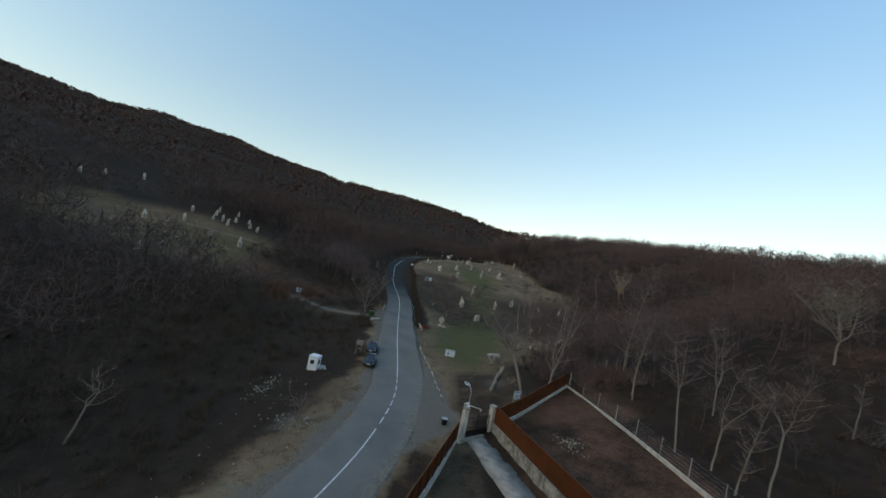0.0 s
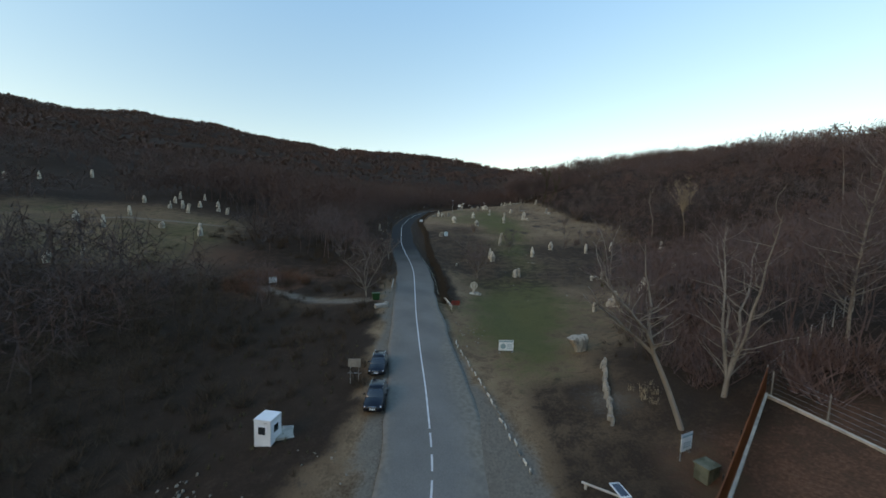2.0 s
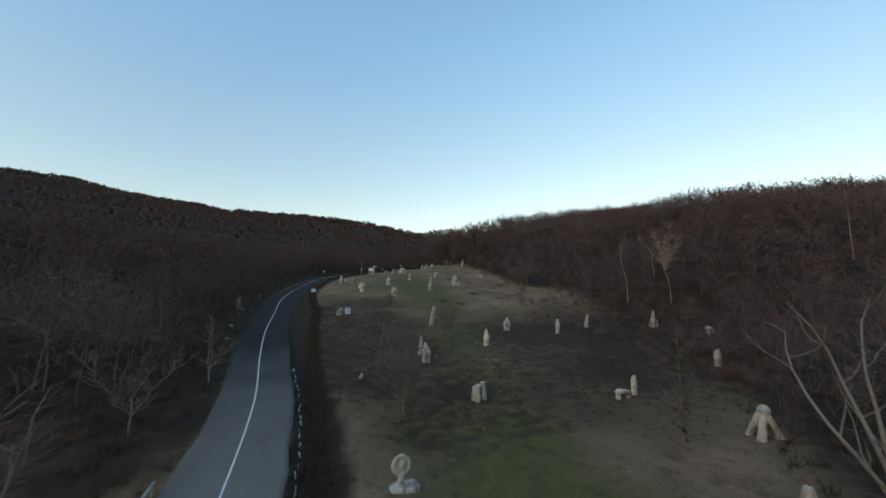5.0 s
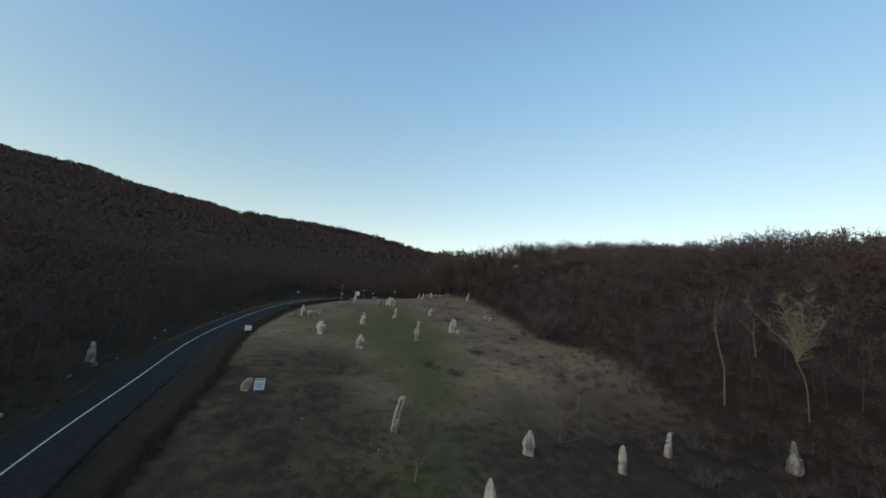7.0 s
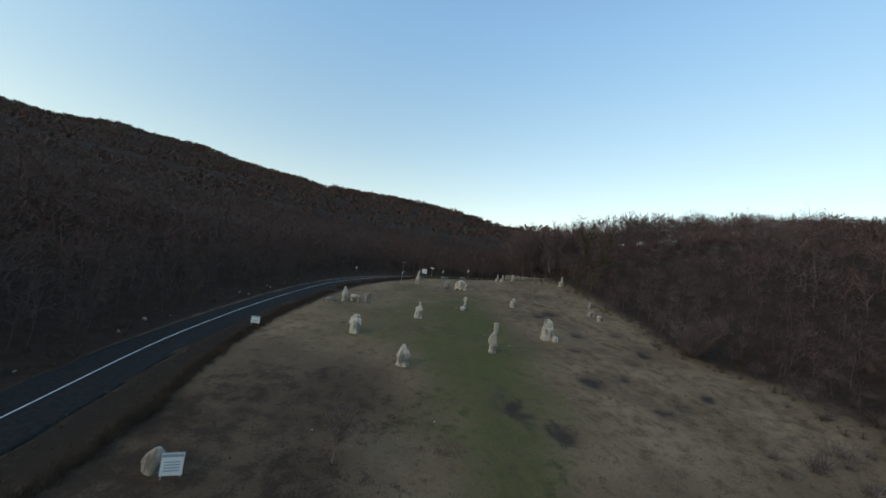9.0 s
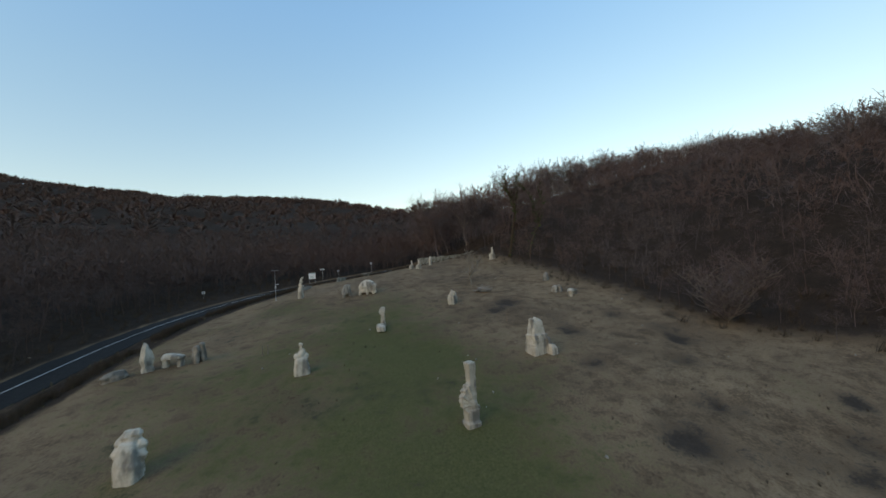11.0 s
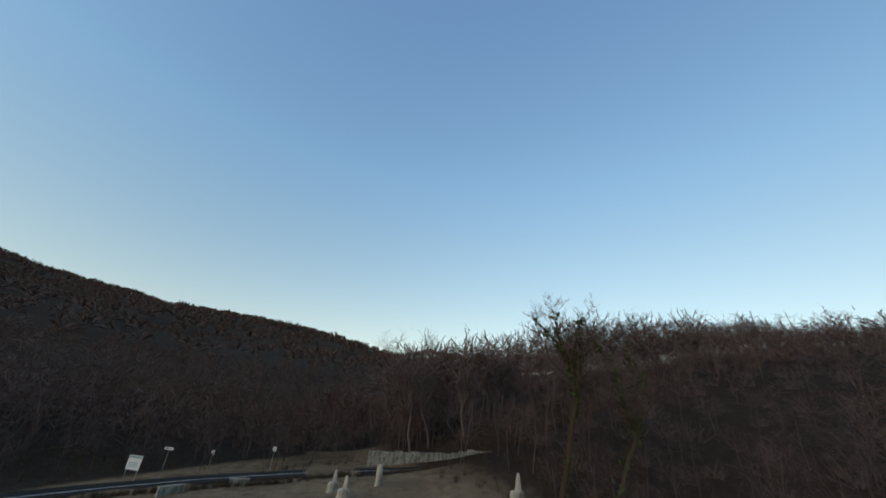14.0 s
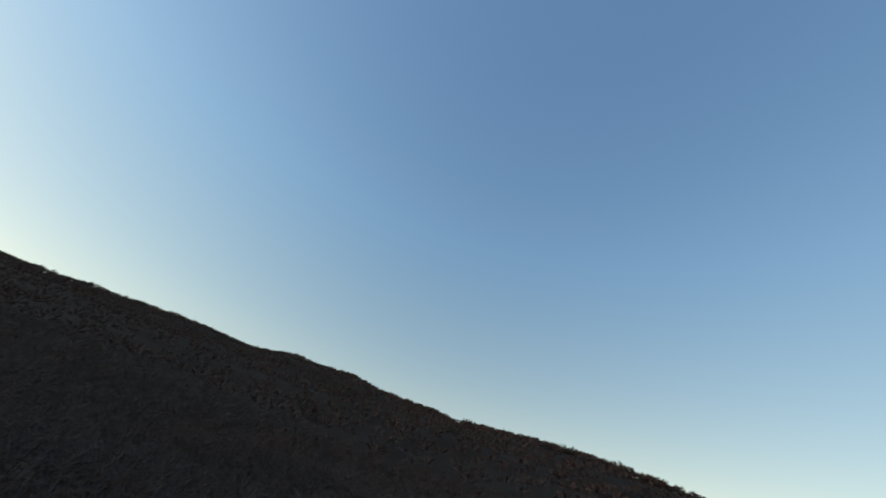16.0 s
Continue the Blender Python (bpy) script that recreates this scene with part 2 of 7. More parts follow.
def ground_surface():
    """Dry turf, green turf, leaf litter, gravel and rusty bracken, mixed by the plan's own zones with ragged borders."""
    m, n, l, p = shader("ground")
    tc = n.new("ShaderNodeTexCoord")

    def tex(scale, detail=6, rough=0.6):
        t = n.new("ShaderNodeTexNoise")
        t.inputs["Scale"].default_value, t.inputs["Detail"].default_value, t.inputs["Roughness"].default_value = scale, detail, rough
        l.new(tc.outputs["Object"], t.inputs["Vector"])
        return t.outputs["Fac"]

    def ramp(fac, a, b, lo=0.35, hi=0.65):
        r = n.new("ShaderNodeValToRGB")
        r.color_ramp.elements[0].position, r.color_ramp.elements[1].position = lo, hi
        r.color_ramp.elements[0].color, r.color_ramp.elements[1].color = (*a, 1), (*b, 1)
        l.new(fac, r.inputs[0])
        return r.outputs[0]

    wide, mid, tiny, speck = tex(0.09), tex(0.55), tex(4.5, 8, 0.7), tex(22.0, 4)
    both = n.new("ShaderNodeMath")
    both.operation = "ADD"
    l.new(mid, both.inputs[0])
    l.new(tiny, both.inputs[1])
    mean = n.new("ShaderNodeMath")
    mean.operation = "MULTIPLY"
    mean.inputs[1].default_value = 0.5
    l.new(both.outputs[0], mean.inputs[0])
    rag = mean.outputs[0]
    col = ramp(rag, (0.115, 0.075, 0.048), (0.295, 0.198, 0.126), 0.4, 0.6)
    tone = ramp(wide, (0.7, 0.68, 0.66), (1.18, 1.16, 1.1), 0.32, 0.68)
    mul = n.new("ShaderNodeMixRGB")
    mul.blend_type, mul.inputs[0].default_value = "MULTIPLY", 1.0
    l.new(col, mul.inputs[1])
    l.new(tone, mul.inputs[2])
    col = mul.outputs[0]
    # Leaf litter is deepened: the shade under the trees is put into its colour.
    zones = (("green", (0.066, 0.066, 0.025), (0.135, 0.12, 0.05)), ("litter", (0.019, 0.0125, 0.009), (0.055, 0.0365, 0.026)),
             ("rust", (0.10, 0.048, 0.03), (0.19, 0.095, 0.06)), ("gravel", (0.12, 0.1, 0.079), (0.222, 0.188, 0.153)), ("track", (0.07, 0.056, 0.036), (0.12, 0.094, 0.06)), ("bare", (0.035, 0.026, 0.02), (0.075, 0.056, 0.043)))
    for zone, a, b in zones:
        at = n.new("ShaderNodeAttribute")
        at.attribute_name = zone
        off = n.new("ShaderNodeMath")
        off.operation = "MULTIPLY_ADD"
        gain = {"green": 3.2, "bare": 3.2, "litter": 2.6}.get(zone, 1.6)
        off.inputs[1].default_value, off.inputs[2].default_value = gain, -0.5 * gain
        l.new(rag, off.inputs[0])
        add = n.new("ShaderNodeMath")
        add.operation = "ADD"
        l.new(at.outputs["Fac"], add.inputs[0])
        l.new(off.outputs[0], add.inputs[1])
        cut = n.new("ShaderNodeMapRange")
        cut.interpolation_type = "SMOOTHSTEP"
        cut.inputs[1].default_value, cut.inputs[2].default_value = 0.15, 0.85
        l.new(add.outputs[0], cut.inputs[0])
        mix = n.new("ShaderNodeMixRGB")
        l.new(cut.outputs[0], mix.inputs[0])
        l.new(col, mix.inputs[1])
        l.new(ramp(rag if zone == "litter" else tiny, a, b, 0.32, 0.68), mix.inputs[2])
        col = mix.outputs[0]
    fine = n.new("ShaderNodeMixRGB")
    fine.blend_type, fine.inputs[0].default_value = "MULTIPLY", 0.6
    l.new(col, fine.inputs[1])
    l.new(ramp(speck, (0.55, 0.55, 0.55), (1.3, 1.3, 1.3), 0.35, 0.65), fine.inputs[2])
    l.new(fine.outputs[0], p.inputs["Base Color"])
    p.inputs["Roughness"].default_value, p.inputs["Specular IOR Level"].default_value = 0.95, 0.08
    b = n.new("ShaderNodeBump")
    b.inputs["Strength"].default_value, b.inputs["Distance"].default_value = 0.7, 0.12
    l.new(rag, b.inputs["Height"])
    l.new(b.outputs[0], p.inputs["Normal"])
    return m


GROUND = ground_surface()
ASPHALT = surface("asphalt", (0.13, 0.121, 0.109), (0.19, 0.178, 0.162), 5.0, 0.8, bump=0.25, vary=0, fine=40, spec=0.12)


def blend_zone(m, zone, dark, light):
    """Mixes a second grainy colour over a material where the mesh's own zone value is high."""
    n, l = m.node_tree.nodes, m.node_tree.links
    p = n["Principled BSDF"]
    before = p.inputs["Base Color"].links[0].from_socket
    at, noise_tex, ramp, mix, tc = n.new("ShaderNodeAttribute"), n.new("ShaderNodeTexNoise"), n.new("ShaderNodeValToRGB"), n.new("ShaderNodeMixRGB"), n.new("ShaderNodeTexCoord")
    at.attribute_name = zone
    noise_tex.inputs["Scale"].default_value, noise_tex.inputs["Detail"].default_value = 2.2, 8
    ramp.color_ramp.elements[0].position, ramp.color_ramp.elements[1].position = 0.35, 0.65
    ramp.color_ramp.elements[0].color, ramp.color_ramp.elements[1].color = (*dark, 1), (*light, 1)
    l.new(tc.outputs["Object"], noise_tex.inputs["Vector"])
    l.new(noise_tex.outputs["Fac"], ramp.inputs[0])
    l.new(at.outputs["Fac"], mix.inputs[0])
    l.new(before, mix.inputs[1])
    l.new(ramp.outputs[0], mix.inputs[2])
    l.new(mix.outputs[0], p.inputs["Base Color"])


blend_zone(ASPHALT, "dark_stretch", (0.013, 0.0125, 0.012), (0.023, 0.022, 0.0205))
blend_zone(ASPHALT, "dust", (0.15, 0.128, 0.1), (0.24, 0.208, 0.165))
PAINT = surface("road_paint", (0.42, 0.42, 0.41), (0.74, 0.74, 0.72), 0.6, 0.7, bump=0.1, vary=0)
STONE = surface("limestone", (0.35, 0.305, 0.24), (0.62, 0.55, 0.445), 1.0, 0.9, bump=0.6, vary=0.13, stain=(0.1, 0.093, 0.08))
GREY_STONE = surface("grey_stone", (0.2, 0.175, 0.14), (0.42, 0.375, 0.31), 0.8, 0.9, bump=0.7, vary=0.2, stain=(0.1, 0.095, 0.08))
CONCRETE = surface("concrete", (0.28, 0.25, 0.21), (0.44, 0.4, 0.34), 1.2, 0.85, bump=0.3, vary=0.1, stain=(0.2, 0.19, 0.17))
WALL_STONE = surface("rough_wall", (0.19, 0.175, 0.14), (0.42, 0.39, 0.33), 0.5, 0.95, bump=1.0, vary=0.04, stain=(0.1, 0.1, 0.065))
WHITEWASH = surface("whitewash", (0.4, 0.36, 0.29), (0.66, 0.6, 0.51), 0.6, 0.85, bump=0.4, vary=0.08, stain=(0.35, 0.33, 0.3))
MOSSY = surface("mossy_concrete", (0.09, 0.1, 0.065), (0.2, 0.2, 0.15), 0.7, 0.9, bump=0.4, vary=0, stain=(0.06, 0.065, 0.04))
RUST = surface("brown_sheet", (0.14, 0.045, 0.018), (0.26, 0.085, 0.032), 1.4, 0.6, 0.2, bump=0.15, vary=0.06)
DARK_METAL = surface("dark_metal", (0.02, 0.018, 0.017), (0.05, 0.045, 0.04), 0.4, 0.55, 0.6, bump=0.1, vary=0)
GALV = surface("galvanised", (0.3, 0.31, 0.32), (0.5, 0.51, 0.52), 0.5, 0.45, 0.7, bump=0.05, vary=0)
WHITE_PANEL = surface("white_panel", (0.66, 0.67, 0.68), (0.8, 0.81, 0.82), 1.0, 0.45, bump=0.05, vary=0, spec=0.5)
PRINT = surface("printed_board", (0.62, 0.66, 0.66), (0.76, 0.79, 0.78), 0.8, 0.4, bump=0, vary=0, spec=0.5)
INK = surface("faded_ink", (0.18, 0.3, 0.32), (0.28, 0.4, 0.42), 0.3, 0.5, bump=0, vary=0)
BLACK = surface("black_print", (0.02, 0.02, 0.02), (0.05, 0.05, 0.05), 0.3, 0.5, bump=0, vary=0)
BARK = bark("bark", (0.075, 0.056, 0.042), (0.2, 0.155, 0.12))
PALE_BARK = bark("pale_bark", (0.075, 0.062, 0.05), (0.25, 0.212, 0.172))
RUST_TWIG = bark("copper_twigs", (0.055, 0.027, 0.018), (0.17, 0.085, 0.056))
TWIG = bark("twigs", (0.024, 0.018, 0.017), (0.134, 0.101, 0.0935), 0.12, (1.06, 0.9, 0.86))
# Same twigs, coloured darker for the shade on the western and distant slopes.
SHADED_TWIG = bark("shaded_twigs", (0.012, 0.0087, 0.008), (0.095, 0.0695, 0.0625), 0.03, (1.08, 0.93, 0.88))
DRY = bark("dry_growth", (0.17, 0.125, 0.085), (0.36, 0.28, 0.19))
BRUSH = bark("brush", (0.02, 0.0145, 0.0105), (0.075, 0.053, 0.037))
OLIVE = bark("olive_weeds", (0.028, 0.025, 0.014), (0.1, 0.088, 0.052))
IVY = bark("ivy", (0.02, 0.028, 0.012), (0.06, 0.075, 0.03))
CAR_BLUE = surface("dark_blue_paint", (0.004, 0.006, 0.012), (0.006, 0.009, 0.018), 2.0, 0.22, 0.35, bump=0, vary=0, spec=0.6)
GLASS_DARK = surface("tinted_glass", (0.02, 0.026, 0.032), (0.03, 0.036, 0.042), 2.0, 0.06, 0.0, bump=0, vary=0, spec=0.9)
TYRE = surface("rubber", (0.012, 0.012, 0.012), (0.025, 0.025, 0.025), 0.3, 0.85, bump=0.2, vary=0)
CHROME = surface("bright_metal", (0.5, 0.51, 0.53), (0.65, 0.66, 0.68), 0.5, 0.2, 1.0, bump=0, vary=0)
LENS = surface("lamp_glass", (0.5, 0.52, 0.55), (0.65, 0.67, 0.7), 0.3, 0.1, 0.0, bump=0, vary=0, spec=0.8)
RED_LENS = surface("red_lens", (0.25, 0.01, 0.01), (0.4, 0.02, 0.02), 0.3, 0.2, bump=0, vary=0)
RED = surface("red_board", (0.16, 0.022, 0.014), (0.26, 0.04, 0.025), 0.5, 0.6, bump=0.05, vary=0)
GREEN_PLASTIC = surface("green_plastic", (0.01, 0.05, 0.014), (0.018, 0.08, 0.024), 0.6, 0.5, bump=0.05, vary=0)
WOOD = surface("weathered_wood", (0.2, 0.17, 0.14), (0.36, 0.32, 0.27), 0.5, 0.85, bump=0.4, vary=0.2)
PANEL_BLUE = surface("solar_cells", (0.012, 0.016, 0.035), (0.02, 0.026, 0.05), 0.4, 0.15, bump=0, vary=0, spec=0.7)

# ---- mesh helpers ----
def mesh_object(name, bm, material, smooth=True):
    me = bpy.data.meshes.new(name)
    bm.to_mesh(me)
    bm.free()
    me.materials.append(material)
    if smooth:
        me.shade_smooth()
    return new(name, me)


def part(name, bm, material, parent, label="", smooth=False):
    ob = mesh_object(name, bm, material, smooth)
    ob.parent = parent
    if label:
        ob["label"] = label
    return ob


def thing(name, x, y, label, category, turn=0.0, group="", z=None, kind=""):
    ob = new(name)
    ob.matrix_basis = pose(x, y, float(height(x, y)) if z is None else z, 0, 0, turn)
    return tagged(ob, label, category, group, kind)


def box(bm, sx, sy, sz, x=0, y=0, z=0, bevel=0.0, turn=0.0, lean=0.0):
    """A box that stands on z, with its edges bevelled."""
    m = Matrix.Translation((x, y, z)) @ pose(0, 0, 0, lean, 0, turn) @ Matrix.Translation((0, 0, sz / 2)) @ Matrix.Diagonal((sx, sy, sz, 1))
    made = bmesh.ops.create_cube(bm, size=1, matrix=m)
    if bevel:
        edges = {e for v in made["verts"] for e in v.link_edges}
        bmesh.ops.bevel(bm, geom=list(edges), offset=bevel, segments=2, affect="EDGES", profile=0.6)
    return bm


def rod(bm, a, b, r, r2=None, sides=8):
    a, b = Vector(a), Vector(b)
    turn = (b - a).to_track_quat("Z", "Y").to_matrix().to_4x4()
    bmesh.ops.create_cone(bm, cap_ends=True, segments=sides, radius1=r, radius2=r if r2 is None else r2, depth=(b - a).length,
                          matrix=Matrix.Translation((a + b) / 2) @ turn)
    return bm


def loft(bm, rings, closed=True):
    """Skins a row of equally long rings of points."""
    rows = [[bm.verts.new(p) for p in ring] for ring in rings]
    n = len(rows[0])
    for a, b in zip(rows, rows[1:]):
        for i in range(n):
            bm.faces.new((a[i], a[(i + 1) % n], b[(i + 1) % n], b[i]))
    if closed:
        bm.faces.new(rows[0][::-1])
        bm.faces.new(rows[-1])
    return bm


def fresh():
    return bmesh.new()


def sheet(name, verts, quads, material, smooth=True):
    """A mesh from arrays of corners and four-cornered faces."""
    me = bpy.data.meshes.new(name)
    verts, quads = np.asarray(verts, np.float32), np.asarray(quads, np.int32)
    me.vertices.add(len(verts))
    me.vertices.foreach_set("co", verts.ravel())
    me.loops.add(quads.size)
    me.loops.foreach_set("vertex_index", quads.ravel())
    me.polygons.add(len(quads))
    me.polygons.foreach_set("loop_start", np.arange(0, quads.size, 4, dtype=np.int32))
    me.update(calc_edges=True)
    me.materials.append(material)
    if smooth:
        me.shade_smooth()
    return new(name, me)


# ---- ground ----
def lateral(x, y):
    """Distance to the right of the road's middle line."""
    slope = (road_x(y + 1) - road_x(y - 1)) / 2
    return np.where(np.asarray(y) > 348, -60.0, (x - road_x(y)) / np.sqrt(1 + slope**2))


def near(x, y, px, py, r):
    return np.exp(-((x - px) ** 2 + (y - py) ** 2) / (r * r))


def span(v, a, b, soft):
    return np.clip((v - a) / soft, 0, 1) * np.clip((b - v) / soft, 0, 1)


PITS = [(41.5, 244.8, 2.6), (37.5, 241.7, 1.5), (45.3, 210.1, 2.0), (50.2, 203.4, 1.8), (40, 219.6, 1.9), (49.9, 218.0, 1.8), (30.3, 192.5, 2.4), (25.1, 195.8, 2.6), (56.1, 206.9, 1.7), (53, 232.4, 1.6), (39.1, 206.8, 2.3), (46.5, 200.7, 1.6), (54.2, 222.5, 1.6), (45.9, 222, 1.4), (42.9, 228.9, 1.5), (60.5, 229.3, 1.5)]


def ground_height(x, y):
    z = height(x, y)
    lat = lateral(x, y)
    off = np.clip((np.abs(lat) - 5.5) / 6, 0, 1)
    z = z + off * (0.28 * grain(x, y, 11, 1) + 0.10 * grain(x, y, 3.7, 2) + 0.045 * grain(x, y, 1.6, 3))
    away = np.hypot(x, y - 150)
    z = z + np.clip((away - 180) / 300, 0, 1) * (7 * grain(x, y, 90, 5) + 14 * grain(x, y, 260, 6))
    for px, py, r in PITS:
        z = z - 0.35 * near(x, y, px, py, r * 0.7) + 0.12 * near(x, y, px, py + r * 0.9, r * 0.6)
    return z - 0.22 * np.clip((4.2 - np.abs(lat)) / 0.6, 0, 1) * (y < 345)


def grid_lines(lo, hi, step, out_lo, out_hi):
    mid = np.arange(lo, hi + step / 2, step)
    up, down = [hi], [lo]
    grow = step
    while up[-1] < out_hi:
        grow = min(grow * 1.08, 30 if up[-1] < 1900 else 200)
        up.append(up[-1] + grow)
    grow = step
    while down[-1] > out_lo:
        grow = min(grow * 1.08, 30 if down[-1] > -1900 else 200)
        down.append(down[-1] - grow)
    return np.concatenate([down[:0:-1], mid, up[1:]])


def build_ground():
    xs, ys = grid_lines(-90, 88, 1.25, -3600, 2600), grid_lines(10, 306, 1.25, -1600, 3600)
    X, Y = np.meshgrid(xs, ys)
    Z = ground_height(X, Y)
    n = len(xs)
    i = (np.arange(len(ys) - 1)[:, None] * n + np.arange(n - 1)[None]).ravel()
    ob = sheet("ground", np.stack([X.ravel(), Y.ravel(), Z.ravel()], 1), np.stack([i, i + 1, i + n + 1, i + n], 1), GROUND)
    x, y = X.ravel(), Y.ravel()
    lat = lateral(x, y)
    blotch = 0.5 * grain(x, y, 14, 8) + 0.3 * grain(x, y, 5, 9)
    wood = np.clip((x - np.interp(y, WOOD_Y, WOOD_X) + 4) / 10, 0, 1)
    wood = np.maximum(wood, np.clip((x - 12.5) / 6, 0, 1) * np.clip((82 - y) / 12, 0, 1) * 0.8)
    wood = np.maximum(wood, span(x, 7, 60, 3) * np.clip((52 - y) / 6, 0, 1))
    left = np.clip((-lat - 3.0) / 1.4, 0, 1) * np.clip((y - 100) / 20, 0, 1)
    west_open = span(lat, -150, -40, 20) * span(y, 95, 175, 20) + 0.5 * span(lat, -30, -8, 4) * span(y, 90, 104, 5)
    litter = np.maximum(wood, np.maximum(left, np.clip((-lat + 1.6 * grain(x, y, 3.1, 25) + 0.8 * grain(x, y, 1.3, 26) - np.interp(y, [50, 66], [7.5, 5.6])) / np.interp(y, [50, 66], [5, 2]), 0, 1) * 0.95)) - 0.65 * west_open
    litter = np.maximum(litter, (0.62 + 0.14 * np.clip((x - 30) / 25, 0, 1)) * span(y, 96, 198, 30) * span(x, -10, 90, 16) + 0.07 * grain(x, y, 7, 17) * span(y, 90, 200, 15))
    litter = np.maximum(litter, 0.85 * span(lat, 3.4, 10, 1) * span(y, 95, 300, 8))
    litter = np.maximum(litter, (0.64 + 0.09 * grain(x, y, 6, 27) + 0.08 * grain(x, y, 2.5, 26)) * span(lat, 5, 44, 5) * span(y, 112, 214, 22) * np.clip(1 - (x - 4) / 26, 0.62, 1))
    litter = np.maximum(litter, (0.62 + 0.2 * grain(x, y, 2.5, 18)) * span(lat, 4.6, 16, 0.8) * np.clip((41 - y) / 4, 0, 1))
    litter = np.maximum(litter, (0.66 + 0.16 * grain(x, y, 3.2, 16)) * span(x, 4.5, 24, 3) * span(y, 44, 70, 5))
    belt = np.exp(-((x - np.interp(y, [70, 100, 130, 160, 200, 240, 270], [7, 13, 17, 20, 23, 20, 24])) / np.interp(y, [70, 110, 160, 220, 260], [7, 12, 10, 13, 7])) ** 2)
    middle = np.interp(y, [120, 150, 175, 200, 225], [16, 19.5, 22, 22, 19]) + 2.5 * grain(y, 0 * y, 17, 24) + 1.2 * grain(x, y, 5, 25)
    streak = np.exp(-((x - middle) / np.interp(y, [130, 170, 215], [5, 6, 8])) ** 2) * span(y, 126, 240, 25)
    green = (0.6 + 0.3 * grain(x, y, 5, 20)) * span(x + 4 * grain(x, y, 6, 19), -1, 26, 12) * span(y + 5 * grain(x, y, 7, 22), 58, 140, 26) + 0.5 * belt * span(y, 62, 272, 25) + (0.2 + 0.3 * grain(x, y, 6, 24)) * streak + 0.35 * near(x, y, 8, 262, 18) + 0.34 * near(x, y, 9, 228, 17) + 0.5 * span(lat, 4, 8.5, 1.5) * span(y, 92, 240, 10) + 0.45 * blotch + 0.4 * west_open
    edge = 0.7 * grain(x, y, 4, 12)
    gravel = np.interp(y, [92, 118], [0.45, 0.0]) * span(lat + 0.5 * edge, np.interp(y, [100, 130], [-4.6, -3.6]), 4.3, 0.7)
    gravel = np.maximum(gravel, span(lat + 2 * edge, 2, np.interp(y, [25, 35, 41, 48, 60, 75, 92], [4.2, 4.8, 8.5, 10, 7.5, 6.5, 4.6]), 1.5) * span(y, 20, 92, 6))
    gravel = np.maximum(gravel, (0.2 + 0.26 * grain(x, y, 4.5, 28)) * span(lat + 3 * edge, np.interp(y, [10, 30, 52, 60, 68, 84], [-17, -15, -12, -8, -6.2, -5.2]), 0, 3) * span(y, 4, 86, 6))
    gravel = np.maximum(gravel, 0.8 * span(lat + edge, -6.2, -3, 1) * span(y, 20, 110, 8))
    gravel = np.maximum(gravel, 0.9 * np.exp(-((y - (95 + 0.012 * (x + 14) ** 2)) / 1.4) ** 2) * span(x, -46, -12, 6))
    gravel = np.maximum(gravel, 0.7 * np.exp(-((y - 147 - 0.25 * (x + 100)) / 1.2) ** 2) * span(x, -130, -70, 10))
    gravel = np.maximum(gravel, 0.5 * near(x, y, 14, 62.5, 3.2))
    gravel = gravel * (1 - 0.9 * (wood > 0.5)) * (y < 344)
    rust = 0.5 * near(x, y, -62, 121, 15) + 0.7 * near(x, y, -42, 106, 9) + 0.35 * near(x, y, -30, 118, 10) + 0.4 * wood * np.clip(grain(x, y, 22, 14), 0, 1) + (0.42 + 0.25 * grain(x, y, 4, 29)) * span(x, 12.5, 33, 2) * span(y, 10, 58, 4) + 0.3 * np.clip(grain(x, y, 6, 30) + 0.1, 0, 1) * span(x, 34, 75, 5) * span(y, 25, 66, 6)
    bare = 1.1 * sum(near(x, y, px, py, r) for px, py, r in PITS) * (0.7 + 0.3 * grain(x, y, 1.4, 23)) + 0.7 * np.clip(grain(x, y, 5.5, 21) - 0.45, 0, 1) * span(lat, 12, 110, 6)
    track = 0.55 * np.exp(-((x - middle - 2.6) / 1.1) ** 2) * span(y, 132, 222, 14) * (0.7 + 0.5 * grain(x, y, 4, 29))
    litter = litter * (1 - 0.45 * streak)
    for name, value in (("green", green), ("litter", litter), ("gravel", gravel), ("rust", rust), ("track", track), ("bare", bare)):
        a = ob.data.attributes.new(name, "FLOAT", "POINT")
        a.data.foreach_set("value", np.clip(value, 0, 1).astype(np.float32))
    return tagged(ob, "valley ground of dry turf, leaf litter and gravel", "ground", kind="structure")


build_ground()


# ---- road ----
def road_frame(ys):
    x, z = road_x(ys), road_z(ys)
    dx = (road_x(ys + 0.5) - road_x(ys - 0.5))
    n = np.sqrt(1 + dx**2)
    return x, z, 1 / n, -dx / n


